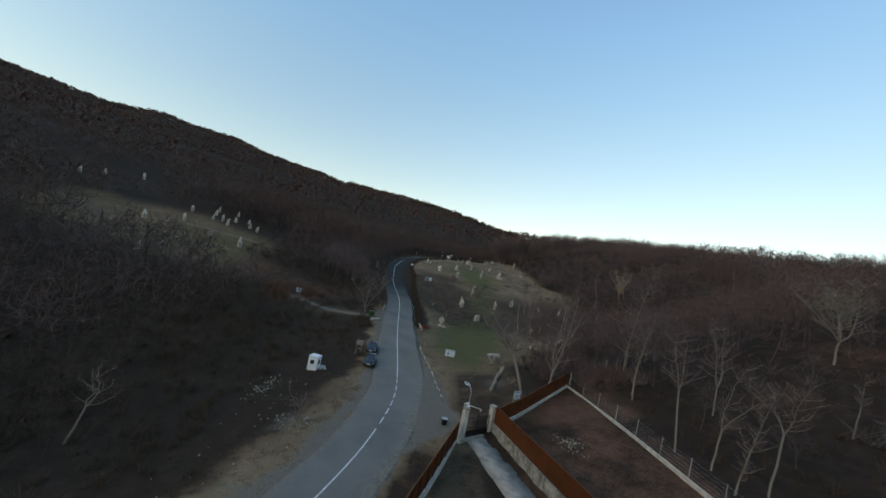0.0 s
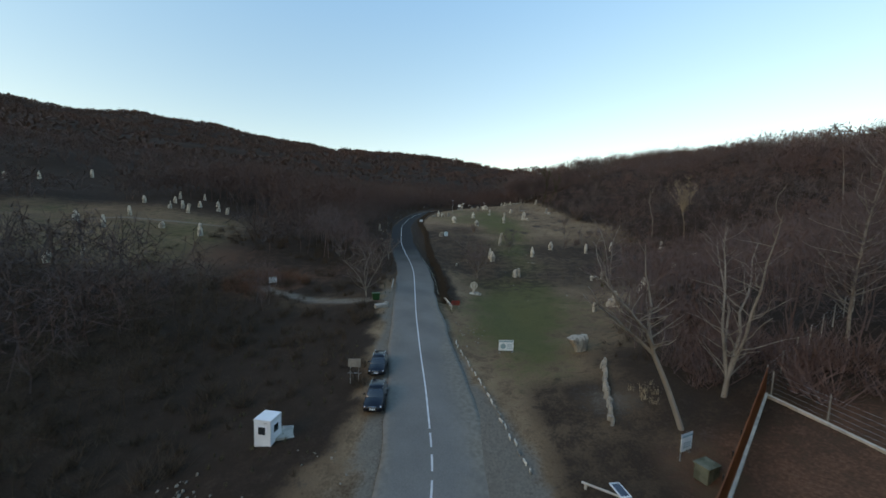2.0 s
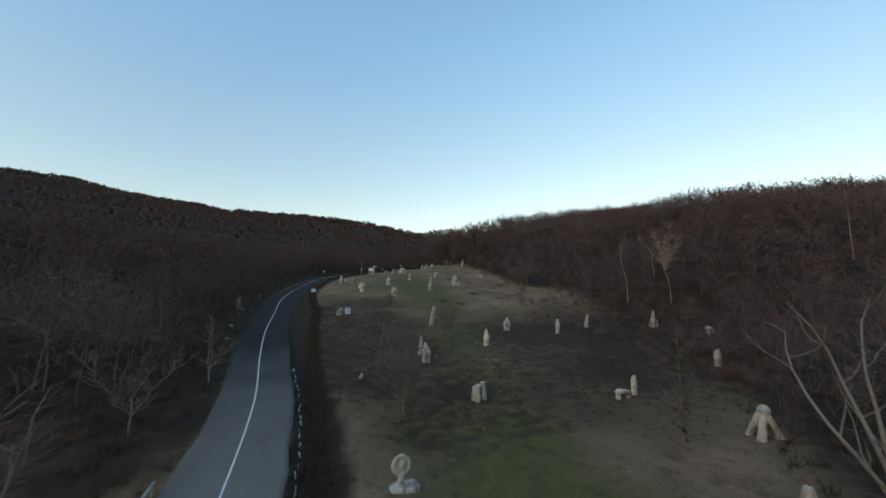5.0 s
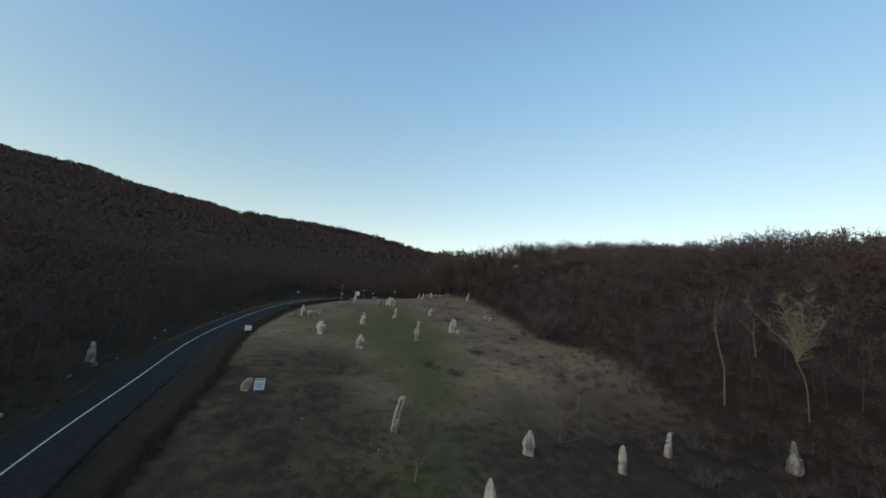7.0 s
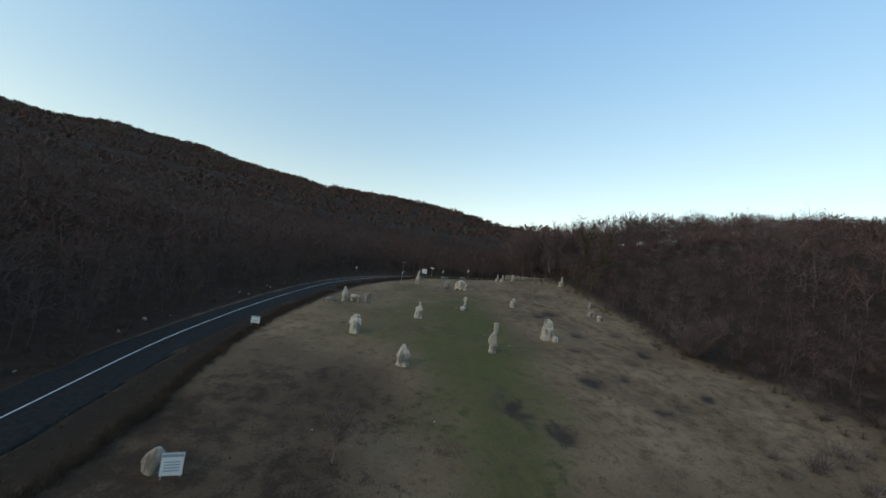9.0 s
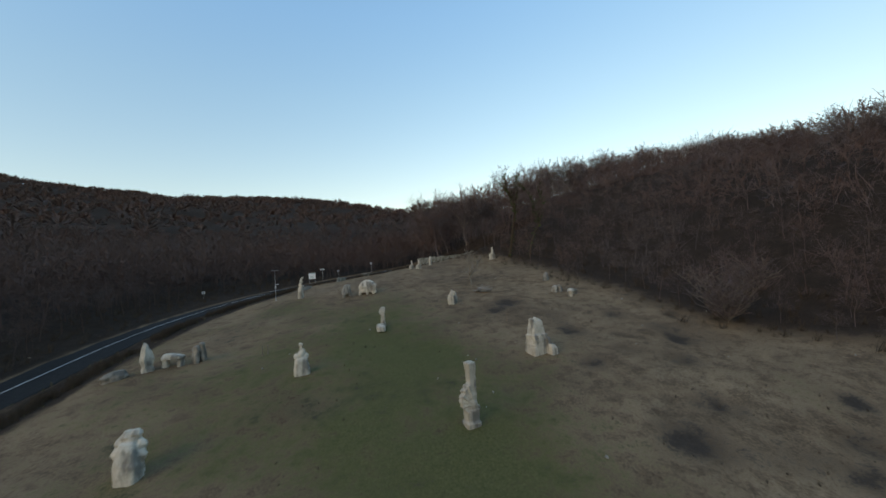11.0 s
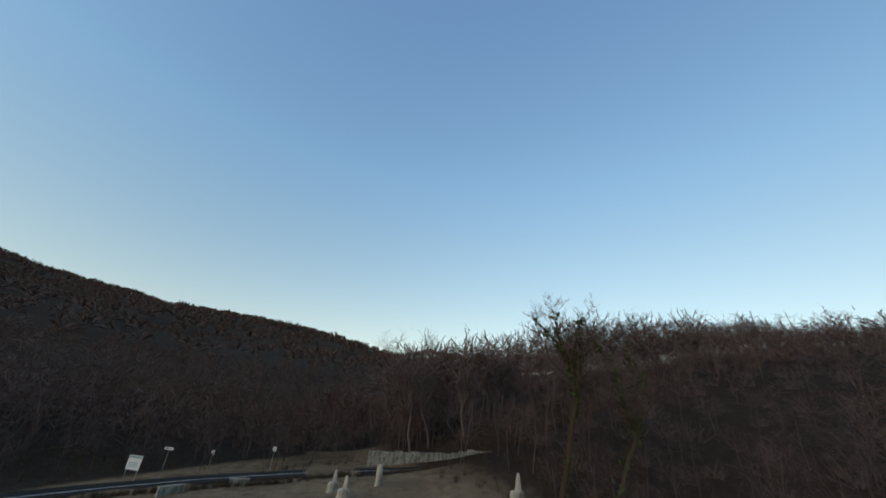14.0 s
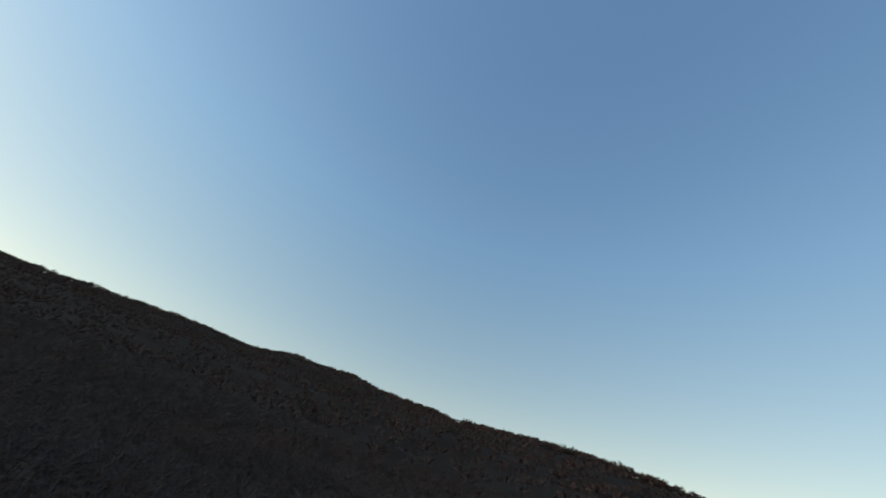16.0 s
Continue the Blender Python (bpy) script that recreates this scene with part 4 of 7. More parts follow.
def build_wire_fence(a, b, count, label):
    a, b = np.array(a, float), np.array(b, float)
    w = new("wire_fence")
    w.matrix_basis = pose(a[0], a[1], 0)
    tagged(w, label, "fence")
    tops = []
    for k in range(count):
        p = a + (b - a) * k / (count - 1)
        z = float(height(*p))
        q = (float(p[0] - a[0]), float(p[1] - a[1]))
        part("fence_post", rod(fresh(), (*q, z - 0.2), (q[0] + 0.05, q[1], z + 2.3), 0.05, 0.042, 6), WOOD if k % 3 else CONCRETE, w)
        tops.append((q, z))
    for lv in (0.5, 0.9, 1.3, 1.7, 2.1):
        bm = fresh()
        for (p, z), (q, zz) in zip(tops, tops[1:]):
            rod(bm, (*p, z + lv), (*q, zz + lv), 0.006, sides=3)
        part("wire", bm, GALV, w)


build_wire_fence((25.3, 57.6), (33.9, 14.2), 12, "wire fence on pale posts along the yard")
build_wire_fence((25.6, 58.6), (46.5, 71.0), 9, "wire fence with pale posts climbing into the wood")

drive = new("driveway")
ny = 24
yy = np.linspace(43.0, 6.0, ny)
mid = np.interp(yy, [6, 31.6, 37, 43], [20.9, 12.5, 10.75, 8.8])
v = np.concatenate([np.stack([mid + s * (1.75 + 0.15 * grain(yy, yy * 0 + s, 3, 41)), yy, height(mid, yy) * 0 + 2.35 + l], 1)[:, None] for s, l in ((-1, -0.1), (-0.98, 0.32), (0.98, 0.32), (1, -0.1))], 1).reshape(-1, 3)
i = (np.arange(ny - 1)[:, None] * 4 + np.arange(3)[None]).ravel()
drive_slab = sheet("drive_slab", v, np.stack([i, i + 1, i + 5, i + 4], 1), CONCRETE, False)
drive_slab.parent = drive
tagged(drive, "worn pale concrete driveway inside the yard", "driveway", kind="structure")


# ---- roadside pieces ----
def scatter_stones(name, label, count, where, size, material=GREY_STONE, seed=1, category="stones"):
    """Loose stones of uneven shape in one object."""
    rng = random.Random(seed)
    bm = fresh()
    for _ in range(count):
        x, y = where(rng)
        s = size * rng.uniform(0.4, 1.4)
        m = Matrix.Translation((x, y, float(ground_height(x, y)) + s * 0.25)) @ pose(0, 0, 0, rng.uniform(0, 360), rng.uniform(0, 360), rng.uniform(0, 360)) @ Matrix.Diagonal((s, s * rng.uniform(0.6, 1), s * rng.uniform(0.4, 0.8), 1))
        made = bmesh.ops.create_icosphere(bm, subdivisions=1, radius=0.6, matrix=m)
        for q in made["verts"]:
            q.co += Vector((rng.uniform(-1, 1), rng.uniform(-1, 1), rng.uniform(-1, 1))) * 0.13 * s
    return tagged(mesh_object(name, bm, material, False), label, category, kind="stuff")


scatter_stones("rubble", "pale broken rubble tipped on the slope", 90, lambda r: (r.gauss(-22.0, 0.9), r.gauss(49.5, 2.0)), 0.24, GREY_STONE, 3)
scatter_stones("rubble", "scattered stones on the bare roadside ground", 70, lambda r: (r.uniform(-22, -9), r.uniform(22, 56)), 0.2, GREY_STONE, 4)
scatter_stones("rubble", "grey stone heap at the verge", 50, lambda r: (r.gauss(-13.2, 1.0), r.gauss(39.8, 1.4)), 0.22, GREY_STONE, 5)
scatter_stones("rubble", "small pale stones beside the road", 40, lambda r: (r.gauss(1.3, 1.4), r.gauss(82.0, 2.6)), 0.17, GREY_STONE, 6)
scatter_stones("rubble", "builders' debris heaped in the yard", 110, lambda r: (r.gauss(20.3, 0.75), r.gauss(41.0, 0.9)), 0.17, GREY_STONE, 7)
scatter_stones("boulders", "rough boulders along the road's wooded side", 16, lambda r: (lambda yy: (float(road_x(yy)) - r.uniform(5.4, 8.0), yy))(r.uniform(140, 262)), 0.6, GREY_STONE, 8)
scatter_stones("field_stones", "grey stones scattered in the meadow", 130, lambda r: (r.uniform(2, 72), r.uniform(95, 270)), 0.2, GREY_STONE, 9)


def build_edging(ya, yb, s0, s1, n, seed):
    rng = random.Random(seed)
    e = new("kerb_row")
    e.matrix_basis = pose(0, 0, 0)
    tagged(e, "broken row of white painted kerb stones", "kerb")
    for k in range(n):
        y = ya + (yb - ya) * (k + rng.uniform(-0.2, 0.2)) / n
        s = s0 + (s1 - s0) * k / n + rng.uniform(-0.12, 0.12)
        x = float(road_x(y)) + s
        part("kerb_stone", box(fresh(), 0.13, rng.uniform(0.5, 0.9), 0.3, x, y, float(height(x, y)) - 0.1, 0.03, rng.uniform(-14, 14) + 8), WHITEWASH if rng.random() < 0.7 else GREY_STONE, e)


build_edging(53.5, 80.0, 7.4, 5.2, 24, 2)
build_edging(104, 140, 5.0, 5.0, 22, 3)


def build_beam(a, b, rise, r, label, material, name="barrier"):
    o = new(name)
    o.matrix_basis = pose(a[0], a[1], float(height(*a)))
    tagged(o, label, "barrier")
    dx, dy, dz = b[0] - a[0], b[1] - a[1], float(height(*b)) - float(height(*a))
    n = max(2, int(math.hypot(dx, dy) / 1.4) + 1)
    for k in range(n):
        u = k / (n - 1)
        part("post", box(fresh(), 0.16, 0.16, rise + 0.25, dx * u, dy * u, dz * u - 0.2, 0.02), material, o)
    part("rail", rod(fresh(), (-0.2 * dx / n, -0.2 * dy / n, rise), (dx * 1.05, dy * 1.05, dz * 1.05 + rise), r, sides=8), material, o)


build_beam((-1.7, 94.2), (-2.9, 98.8), 0.8, 0.14, "white painted roadside barrier rail", WHITEWASH)
build_beam((-13.9, 101.2), (-14.6, 108.0), 0.7, 0.12, "weathered concrete parapet on the road edge", CONCRETE, "parapet")
build_beam((8.0, 51.8), (10.2, 50.1), 0.3, 0.08, "low white pole barrier near the gate", WHITEWASH)

b = thing("concrete_block", -14.2, 91.2, "tilted grey concrete block at the verge", "concrete block", 30)
part("block", box(fresh(), 2.2, 0.9, 0.8, 0, 0, -0.15, 0.08, 0, 8), CONCRETE, b)
part("block_end", box(fresh(), 0.5, 0.8, 1.0, 1.2, 0.3, -0.15, 0.08, 12), CONCRETE, b)
b = thing("litter_bin", -15.9, 95.2, "green plastic waste bin beside the track", "bin", 20)
bm = loft(fresh(), [[(-0.55, -0.45, 0.1), (0.55, -0.45, 0.1), (0.55, 0.45, 0.1), (-0.55, 0.45, 0.1)], [(-0.7, -0.55, 1.25), (0.7, -0.55, 1.25), (0.7, 0.55, 1.25), (-0.7, 0.55, 1.25)]])
part("body", bm, GREEN_PLASTIC, b)
part("lid", box(fresh(), 1.5, 1.2, 0.12, 0, 0, 1.25, 0.05), GREEN_PLASTIC, b)
for sx in (-0.5, 0.5):
    part("wheel", rod(fresh(), (sx - 0.05, 0.4, 0.1), (sx + 0.05, 0.4, 0.1), 0.12), TYRE, b)
b = thing("warning_board", -0.9, 95.4, "red board standing behind the roadside barrier", "sign", 12)
part("panel", box(fresh(), 1.6, 0.06, 0.9, 0, 0, 0.6, 0.02), RED, b)
for sx in (-0.6, 0.6):
    part("post", rod(fresh(), (sx, 0.05, -0.2), (sx, 0.05, 1.5), 0.04), WOOD, b)
for k in range(3):
    part("text_bar", box(fresh(), 1.1 - 0.2 * k, 0.012, 0.07, 0, -0.04, 0.8 + 0.2 * k), BLACK, b)

wall = new("retaining_wall")
tagged(wall, "long pale stone wall beyond the meadow's crest", "wall", kind="structure")
for k in range(22):
    x = 40.2 + 1.72 * k
    y = float(np.interp(x, TURN_X, TURN_Y)) + 6.2
    base = float(np.interp(x, TURN_X, TURN_Z)) - 0.6
    top = np.interp(x, [40, 58, 59.5, 78], [34.6, 35.3, 36.1, 36.5]) + 0.12 * math.sin(k * 2.7)
    part("wall_block", box(fresh(), 1.66 + 0.05 * (k % 3), 0.6, float(top) - base, x, y, base, 0.05, 1.5 * math.sin(k * 1.9)), WALL_STONE, wall)


# ---- low walls and posts beside the upper road ----
def low_wall(x0, y0, x1, y1, tall, thick, label, material):
    ob = thing("low_wall", (x0 + x1) / 2, (y0 + y1) / 2, label, "wall", math.degrees(math.atan2(y1 - y0, x1 - x0)), "low roadside walls")
    long = math.hypot(x1 - x0, y1 - y0)
    part("wall_body", box(fresh(), long, thick, tall + 0.4, 0, 0, -0.4, 0.05), material, ob)
    part("coping", box(fresh(), long + 0.12, thick + 0.14, 0.12, 0, 0, tall, 0.03), CONCRETE, ob, "weathered concrete coping")
    return ob


low_wall(1.6, 290.0, 4.4, 294.2, 0.75, 0.3, "low pale concrete parapet between hedges", CONCRETE)
low_wall(11.2, 299.4, 13.4, 302.2, 1.0, 0.4, "short grey rubble wall beside the hedge", WALL_STONE)
low_wall(18.6, 303.9, 21.2, 304.4, 0.8, 0.4, "short pale stone wall beside the hedge", WALL_STONE)
for px, py, ph in ((3.5, 236.4, 1.3), (4.1, 236.6, 1.25), (37.0, 235.6, 0.8)):
    post_ob = thing("marker_post", px, py, "thin dark wooden post standing in grass", "post", group="marker posts")
    part("post", rod(fresh(), (0, 0, -0.3), (0.02, 0, ph), 0.06, 0.05, 7), BARK, post_ob)

# ---- stone sculptures in the meadow ----
def bulk(bm, rows, sides=14, power=2.6):
    """A carved mass: rows of (z, half width, half depth, shift x, shift y, twist) skinned from the foot upwards."""
    rings = []
    for z, rx, ry, cx, cy, tw in rows:
        ring = []
        for k in range(sides):
            a = 2 * math.pi * k / sides
            c, s = math.cos(a), math.sin(a)
            u = abs(c) ** (2 / power) * math.copysign(rx, c)
            v = abs(s) ** (2 / power) * math.copysign(ry, s)
            t = radians(tw)
            ring.append((cx + u * math.cos(t) - v * math.sin(t), cy + u * math.sin(t) + v * math.cos(t), z))
        rings.append(ring)
    return loft(bm, rings)


def hewn(bm, amount, seed):
    """Chisel marks and weathering pushed into the faces."""
    off = Vector((seed * 3.7, seed * 1.3, seed * 7.1))
    for v in bm.verts:
        chip = noise.noise(v.co * 6.1 + off) * amount * 0.45
        v.co += Vector((chip, -chip * 0.7, 0)) + Vector((noise.noise(v.co * 1.7 + off), noise.noise(v.co * 1.7 + off + Vector((9, 0, 0))), 0.6 * noise.noise(v.co * 1.7 + off + Vector((0, 9, 0))))) * amount
    return bm


def cut_rows(rows, extra=2):
    """Finer steps between the given rows, so that the surface can be hewn."""
    out = []
    for a, b in zip(rows, rows[1:]):
        for k in range(extra + 1):
            out.append(tuple(p + (q - p) * k / (extra + 1) for p, q in zip(a, b)))
    return out + [rows[-1]]


def arch(bm, r, tube, x, z, flat=1.0, a0=0, a1=360, n=20, y=0):
    rings = []
    for k in range(n + 1):
        a = radians(a0 + (a1 - a0) * k / n)
        c, s = math.cos(a), math.sin(a)
        rings.append([(x + c * (r + tube * math.cos(b)), y + tube * flat * math.sin(b), z + s * (r + tube * math.cos(b))) for b in (i * math.pi / 4 for i in range(8))])
    return loft(bm, rings, a1 - a0 < 359)


def shape_pillar(bm, h, w):
    bulk(bm, cut_rows([(-0.3, w * 0.62, w * 0.5, 0, 0, 0), (0.35 * h, w * 0.52, w * 0.42, 0.03, 0, 6), (0.42 * h, w * 0.6, w * 0.48, 0, 0, 10), (0.8 * h, w * 0.5, w * 0.4, -0.04, 0, 14), (h, w * 0.3, w * 0.26, -0.02, 0, 18)]))


def shape_leaf(bm, h, w):
    bulk(bm, cut_rows([(-0.3, w * 0.5, w * 0.42, 0, 0, 6), (0.1 * h, w * 0.48, w * 0.4, 0, 0, 6), (0.17 * h, w * 0.36, w * 0.32, 0, 0, 6)]), power=5)
    bulk(bm, cut_rows([(0.12 * h, w * 0.3, w * 0.27, 0.06 * w, 0, 0), (0.3 * h, w * 0.4, w * 0.34, 0.07 * w, 0, 0), (0.55 * h, w * 0.36, w * 0.3, 0.04 * w, 0, 8), (0.8 * h, w * 0.22, w * 0.19, 0.0, 0, 14), (0.97 * h, w * 0.06, w * 0.07, -0.04 * w, 0, 18)], 3), 16, 2.2)
    for x, y, top, lean, r in ((-0.4, -0.06, 0.98, 0.24, 0.12), (0.42, 0.04, 0.74, -0.12, 0.1), (-0.12, 0.34, 0.9, 0.04, 0.13), (-0.16, -0.34, 0.84, 0.1, 0.09)):
        bulk(bm, cut_rows([(0.12 * h, w * r * 0.8, w * 0.2, x * w * 0.8, y * w, 0), (0.4 * h, w * r * 1.1, w * 0.24, x * w * 1.1, y * w * 1.1, 6), (top * 0.8 * h, w * r, w * 0.16, (x + lean * 0.6) * w, y * w * 0.8, 10), (top * h, w * r * 0.4, w * 0.06, (x + lean) * w, y * w * 0.6, 14)], 2), 10, 2.6)


def shape_slot(bm, h, w):
    for s, top in ((-0.33, 0.94), (0.33, 1.0)):
        bulk(bm, cut_rows([(-0.3, w * 0.24, w * 0.4, s * w, 0, 0), (0.4 * h, w * 0.2, w * 0.34, s * w + 0.12 * h * 0.4, 0, 0), (top * h, w * 0.17, w * 0.28, s * w + 0.16 * h, 0, 0)]), power=3.5)
    bulk(bm, cut_rows([(-0.3, w * 0.5, w * 0.36, 0, 0, 0), (0.3 * h, w * 0.36, w * 0.3, 0.04 * h, 0, 0), (0.34 * h, w * 0.3, w * 0.26, 0.05 * h, 0, 0)]))
    bulk(bm, [(0.9 * h, w * 0.42, w * 0.28, 0.15 * h, 0, 0), (h, w * 0.3, w * 0.2, 0.165 * h, 0, 0)])


def shape_robe(bm, h, w):
    bulk(bm, cut_rows([(-0.3, w * 0.6, w * 0.5, 0, 0, 0), (0.08 * h, w * 0.58, w * 0.48, 0, 0, 0), (0.12 * h, w * 0.44, w * 0.38, 0, 0, 12), (0.5 * h, w * 0.34, w * 0.3, 0.06 * w, 0, 24), (0.78 * h, w * 0.24, w * 0.22, 0.1 * w, 0, 36), (h, w * 0.1, w * 0.1, 0.14 * w, 0, 40)]), 12, 3)
    for x, y, top in ((-0.42, -0.18, 0.82), (0.36, -0.26, 0.6), (-0.1, -0.36, 0.5), (0.34, 0.2, 0.74)):
        bulk(bm, cut_rows([(0.02 * h, w * 0.17, w * 0.17, x * w, y * w, 0), (0.5 * top * h, w * 0.13, w * 0.15, x * w * 0.85, y * w * 0.8, 20), (top * h, w * 0.05, w * 0.07, x * w * 0.4, y * w * 0.4, 30)], 1), 9, 3)


def shape_fan(bm, h, w):
    bulk(bm, cut_rows([(-0.3, w * 0.44, w * 0.42, 0.06 * w, 0, 0), (0.05 * h, w * 0.46, w * 0.44, 0.06 * w, 0, 0), (0.08 * h, w * 0.36, w * 0.34, 0.05 * w, 0, 6), (0.24 * h, w * 0.38, w * 0.32, 0.06 * w, 0, 8)]), 16, 6)
    bulk(bm, cut_rows([(0.3 * h, w * 0.17, w * 0.2, 0.2 * w, 0.06 * w, 6), (0.6 * h, w * 0.2, w * 0.21, 0.19 * w, 0.05 * w, 8), (0.97 * h, w * 0.25, w * 0.25, 0.15 * w, 0.04 * w, 10), (h, w * 0.25, w * 0.25, 0.15 * w, 0.04 * w, 10)], 3), 20, 12)
    hub = Vector((0.2 * w, -0.06 * w, 0.33 * h))
    for k, (angle, long) in enumerate(((88, 0.5), (104, 1.12), (121, 1.0), (140, 0.86), (160, 0.78), (182, 0.7), (205, 0.62), (228, 0.56), (251, 0.5), (275, 0.46), (300, 0.44), (326, 0.44))):
        a = radians(angle)
        d = Vector((math.cos(a), 0, math.sin(a)))
        n = Vector((-d.z, 0, d.x))
        wide = long * w * 0.2
        back, front = Vector((0, 0.3 * w, 0)), Vector((0, -0.16 * w - 0.03 * w * (k % 2), 0))
        tip = hub + d * long * w
        rings = []
        for p, r in ((hub, 0.02 * w), (hub + d * long * w * 0.5, wide * 0.62), (tip, wide * 1.15)):
            rings.append([tuple(p + n * r + back), tuple(p - n * r + back), tuple(p - n * r * 0.9 + front * 0.45), tuple(p + n * r * 0.25 + front)])
        loft(bm, rings)
    arch(bm, 0.12 * w, 0.05 * w, hub.x, hub.z, 1.4, 0, 360, 16, -0.16 * w)


def shape_obelisk(bm, h, w):
    bulk(bm, cut_rows([(-0.3, w * 0.64, w * 0.46, 0, 0, 0), (0.16 * h, w * 0.62, w * 0.45, 0, 0, 0), (0.2 * h, w * 0.58, w * 0.42, 0, 0, 0), (0.5 * h, w * 0.52, w * 0.38, -0.02 * w, 0, 0)]), 20, 9)
    bulk(bm, cut_rows([(0.48 * h, w * 0.55, w * 0.4, -0.02 * w, 0, 0), (0.53 * h, w * 0.55, w * 0.4, -0.02 * w, 0, 0)]), 20, 9)
    bulk(bm, cut_rows([(0.52 * h, w * 0.46, w * 0.33, -0.04 * w, 0.02 * w, 0), (0.9 * h, w * 0.33, w * 0.25, -0.04 * w, 0.04 * w, 0)]), 20, 9)
    for x, z in ((-0.3, 1.0), (-0.06, 1.02), (0.18, 0.97)):
        bulk(bm, cut_rows([(0.86 * h, w * 0.1, w * 0.22, x * w, 0.04 * w, 0), (z * h * 0.96, w * 0.085, w * 0.18, x * w, 0.04 * w, 0), (z * h, w * 0.03, w * 0.08, x * w, 0.04 * w, 0)]), 10, 4)
    for k in range(4):
        arch(bm, 0.085 * w, 0.035 * w, (-0.36 + 0.23 * k) * w, 0.4 * h, 1.6, 180, 360, 10, -0.4 * w)
        bulk(bm, [(0.39 * h, w * 0.035, w * 0.06, (-0.475 + 0.23 * k) * w, -0.39 * w, 0), (0.47 * h, w * 0.035, w * 0.06, (-0.475 + 0.23 * k) * w, -0.39 * w, 0)], 8, 5)
    bulk(bm, cut_rows([(0.24 * h, w * 0.6, w * 0.44, 0, 0, 0), (0.27 * h, w * 0.6, w * 0.44, 0, 0, 0)]), 20, 9)
    for x, z in ((0.44, 0.34), (0.5, 0.2)):
        bulk(bm, cut_rows([(z * h - 0.12 * h, w * 0.14, w * 0.16, x * w, -0.36 * w, 12), (z * h, w * 0.15, w * 0.16, x * w, -0.36 * w, 12), (z * h + 0.1 * h, w * 0.1, w * 0.12, x * w * 0.95, -0.34 * w, 12)]), 10, 5)
    bulk(bm, cut_rows([(-0.3, w * 0.24, w * 0.26, w * 0.52, -w * 0.62, 0), (0.15 * h, w * 0.22, w * 0.24, w * 0.52, -w * 0.6, 0), (0.24 * h, w * 0.16, w * 0.18, w * 0.48, -w * 0.54, 0)]), 14, 7)


def shape_broad(bm, h, w):
    bulk(bm, cut_rows([(-0.3, w * 0.34, w * 0.3, 0.1 * w, -0.2 * w, 0), (0.3 * h, w * 0.4, w * 0.3, 0.08 * w, -0.18 * w, 6), (0.62 * h, w * 0.3, w * 0.24, 0.02 * w, -0.1 * w, 10), (0.74 * h, w * 0.2, w * 0.18, 0, -0.05 * w, 14)]), power=4.5)
    for x, y, z, r in ((-0.42, 0.05, 0.5, 0.2), (-0.36, 0.12, 0.7, 0.18), (0.4, 0.02, 0.46, 0.17), (0.36, 0.12, 0.66, 0.16), (-0.12, 0.14, 0.84, 0.2), (0.16, 0.16, 0.88, 0.17), (-0.28, 0.1, 0.3, 0.18)):
        bulk(bm, cut_rows([(z * h - r * w, r * w * 0.6, r * w * 0.6, x * w, y * w, 20 * x), (z * h, r * w, r * w * 1.1, x * w, y * w, 90 * x), (z * h + r * w * 0.9, r * w * 0.55, r * w * 0.6, x * w * 0.95, y * w, 60)], 1), 9, 3.5)
    bulk(bm, cut_rows([(-0.3, w * 0.3, w * 0.26, 0, 0.14 * w, 0), (0.8 * h, w * 0.26, w * 0.2, 0, 0.14 * w, 0)]), power=3)


def shape_seated(bm, h, w):
    bulk(bm, cut_rows([(-0.3, w * 0.54, w * 0.46, 0, 0, 0), (0.1 * h, w * 0.55, w * 0.46, 0, 0, 3), (0.46 * h, w * 0.42, w * 0.4, 0, 0.04, 6), (0.52 * h, w * 0.3, w * 0.3, 0, 0.05, 8)]), power=4.5)
    for x, z, r in ((-0.3, 0.56, 0.2), (0.32, 0.55, 0.19), (0.0, 0.62, 0.26), (0.12, 0.72, 0.17)):
        bmesh.ops.create_icosphere(bm, subdivisions=2, radius=r * w, matrix=Matrix.Translation((x * w, 0.03 * w, z * h)) @ Matrix.Diagonal((1, 1, 1.15, 1)))
    bulk(bm, [(0.7 * h, w * 0.12, w * 0.12, 0, 0.02, 0), (0.86 * h, w * 0.09, w * 0.09, 0, 0.02, 0)])
    bmesh.ops.create_icosphere(bm, subdivisions=2, radius=0.15 * w, matrix=Matrix.Translation((0, 0.02, 0.93 * h)))


def shape_tee(bm, h, w):
    bulk(bm, cut_rows([(-0.3, w * 0.4, w * 0.36, 0, 0, 0), (0.1, w * 0.42, w * 0.38, 0, 0, 0), (0.3 * h, w * 0.3, w * 0.28, 0, 0, 0), (0.68 * h, w * 0.26, w * 0.24, 0, 0, 0)]), power=5)
    bulk(bm, cut_rows([(0.62 * h, w * 0.3, w * 0.26, -w * 0.12, 0, 0), (0.74 * h, w * 0.44, w * 0.3, -w * 0.08, 0, 8), (0.9 * h, w * 0.4, w * 0.28, 0, 0, 12), (h, w * 0.28, w * 0.2, w * 0.12, 0, 14)]), power=4)
    bulk(bm, cut_rows([(-0.3, w * 0.62, w * 1.2, -w * 0.2, -w * 1.5, 8), (0.34, w * 0.6, w * 1.15, -w * 0.2, -w * 1.5, 8), (0.6, w * 0.4, w * 0.9, -w * 0.2, -w * 1.4, 8)]), power=4)


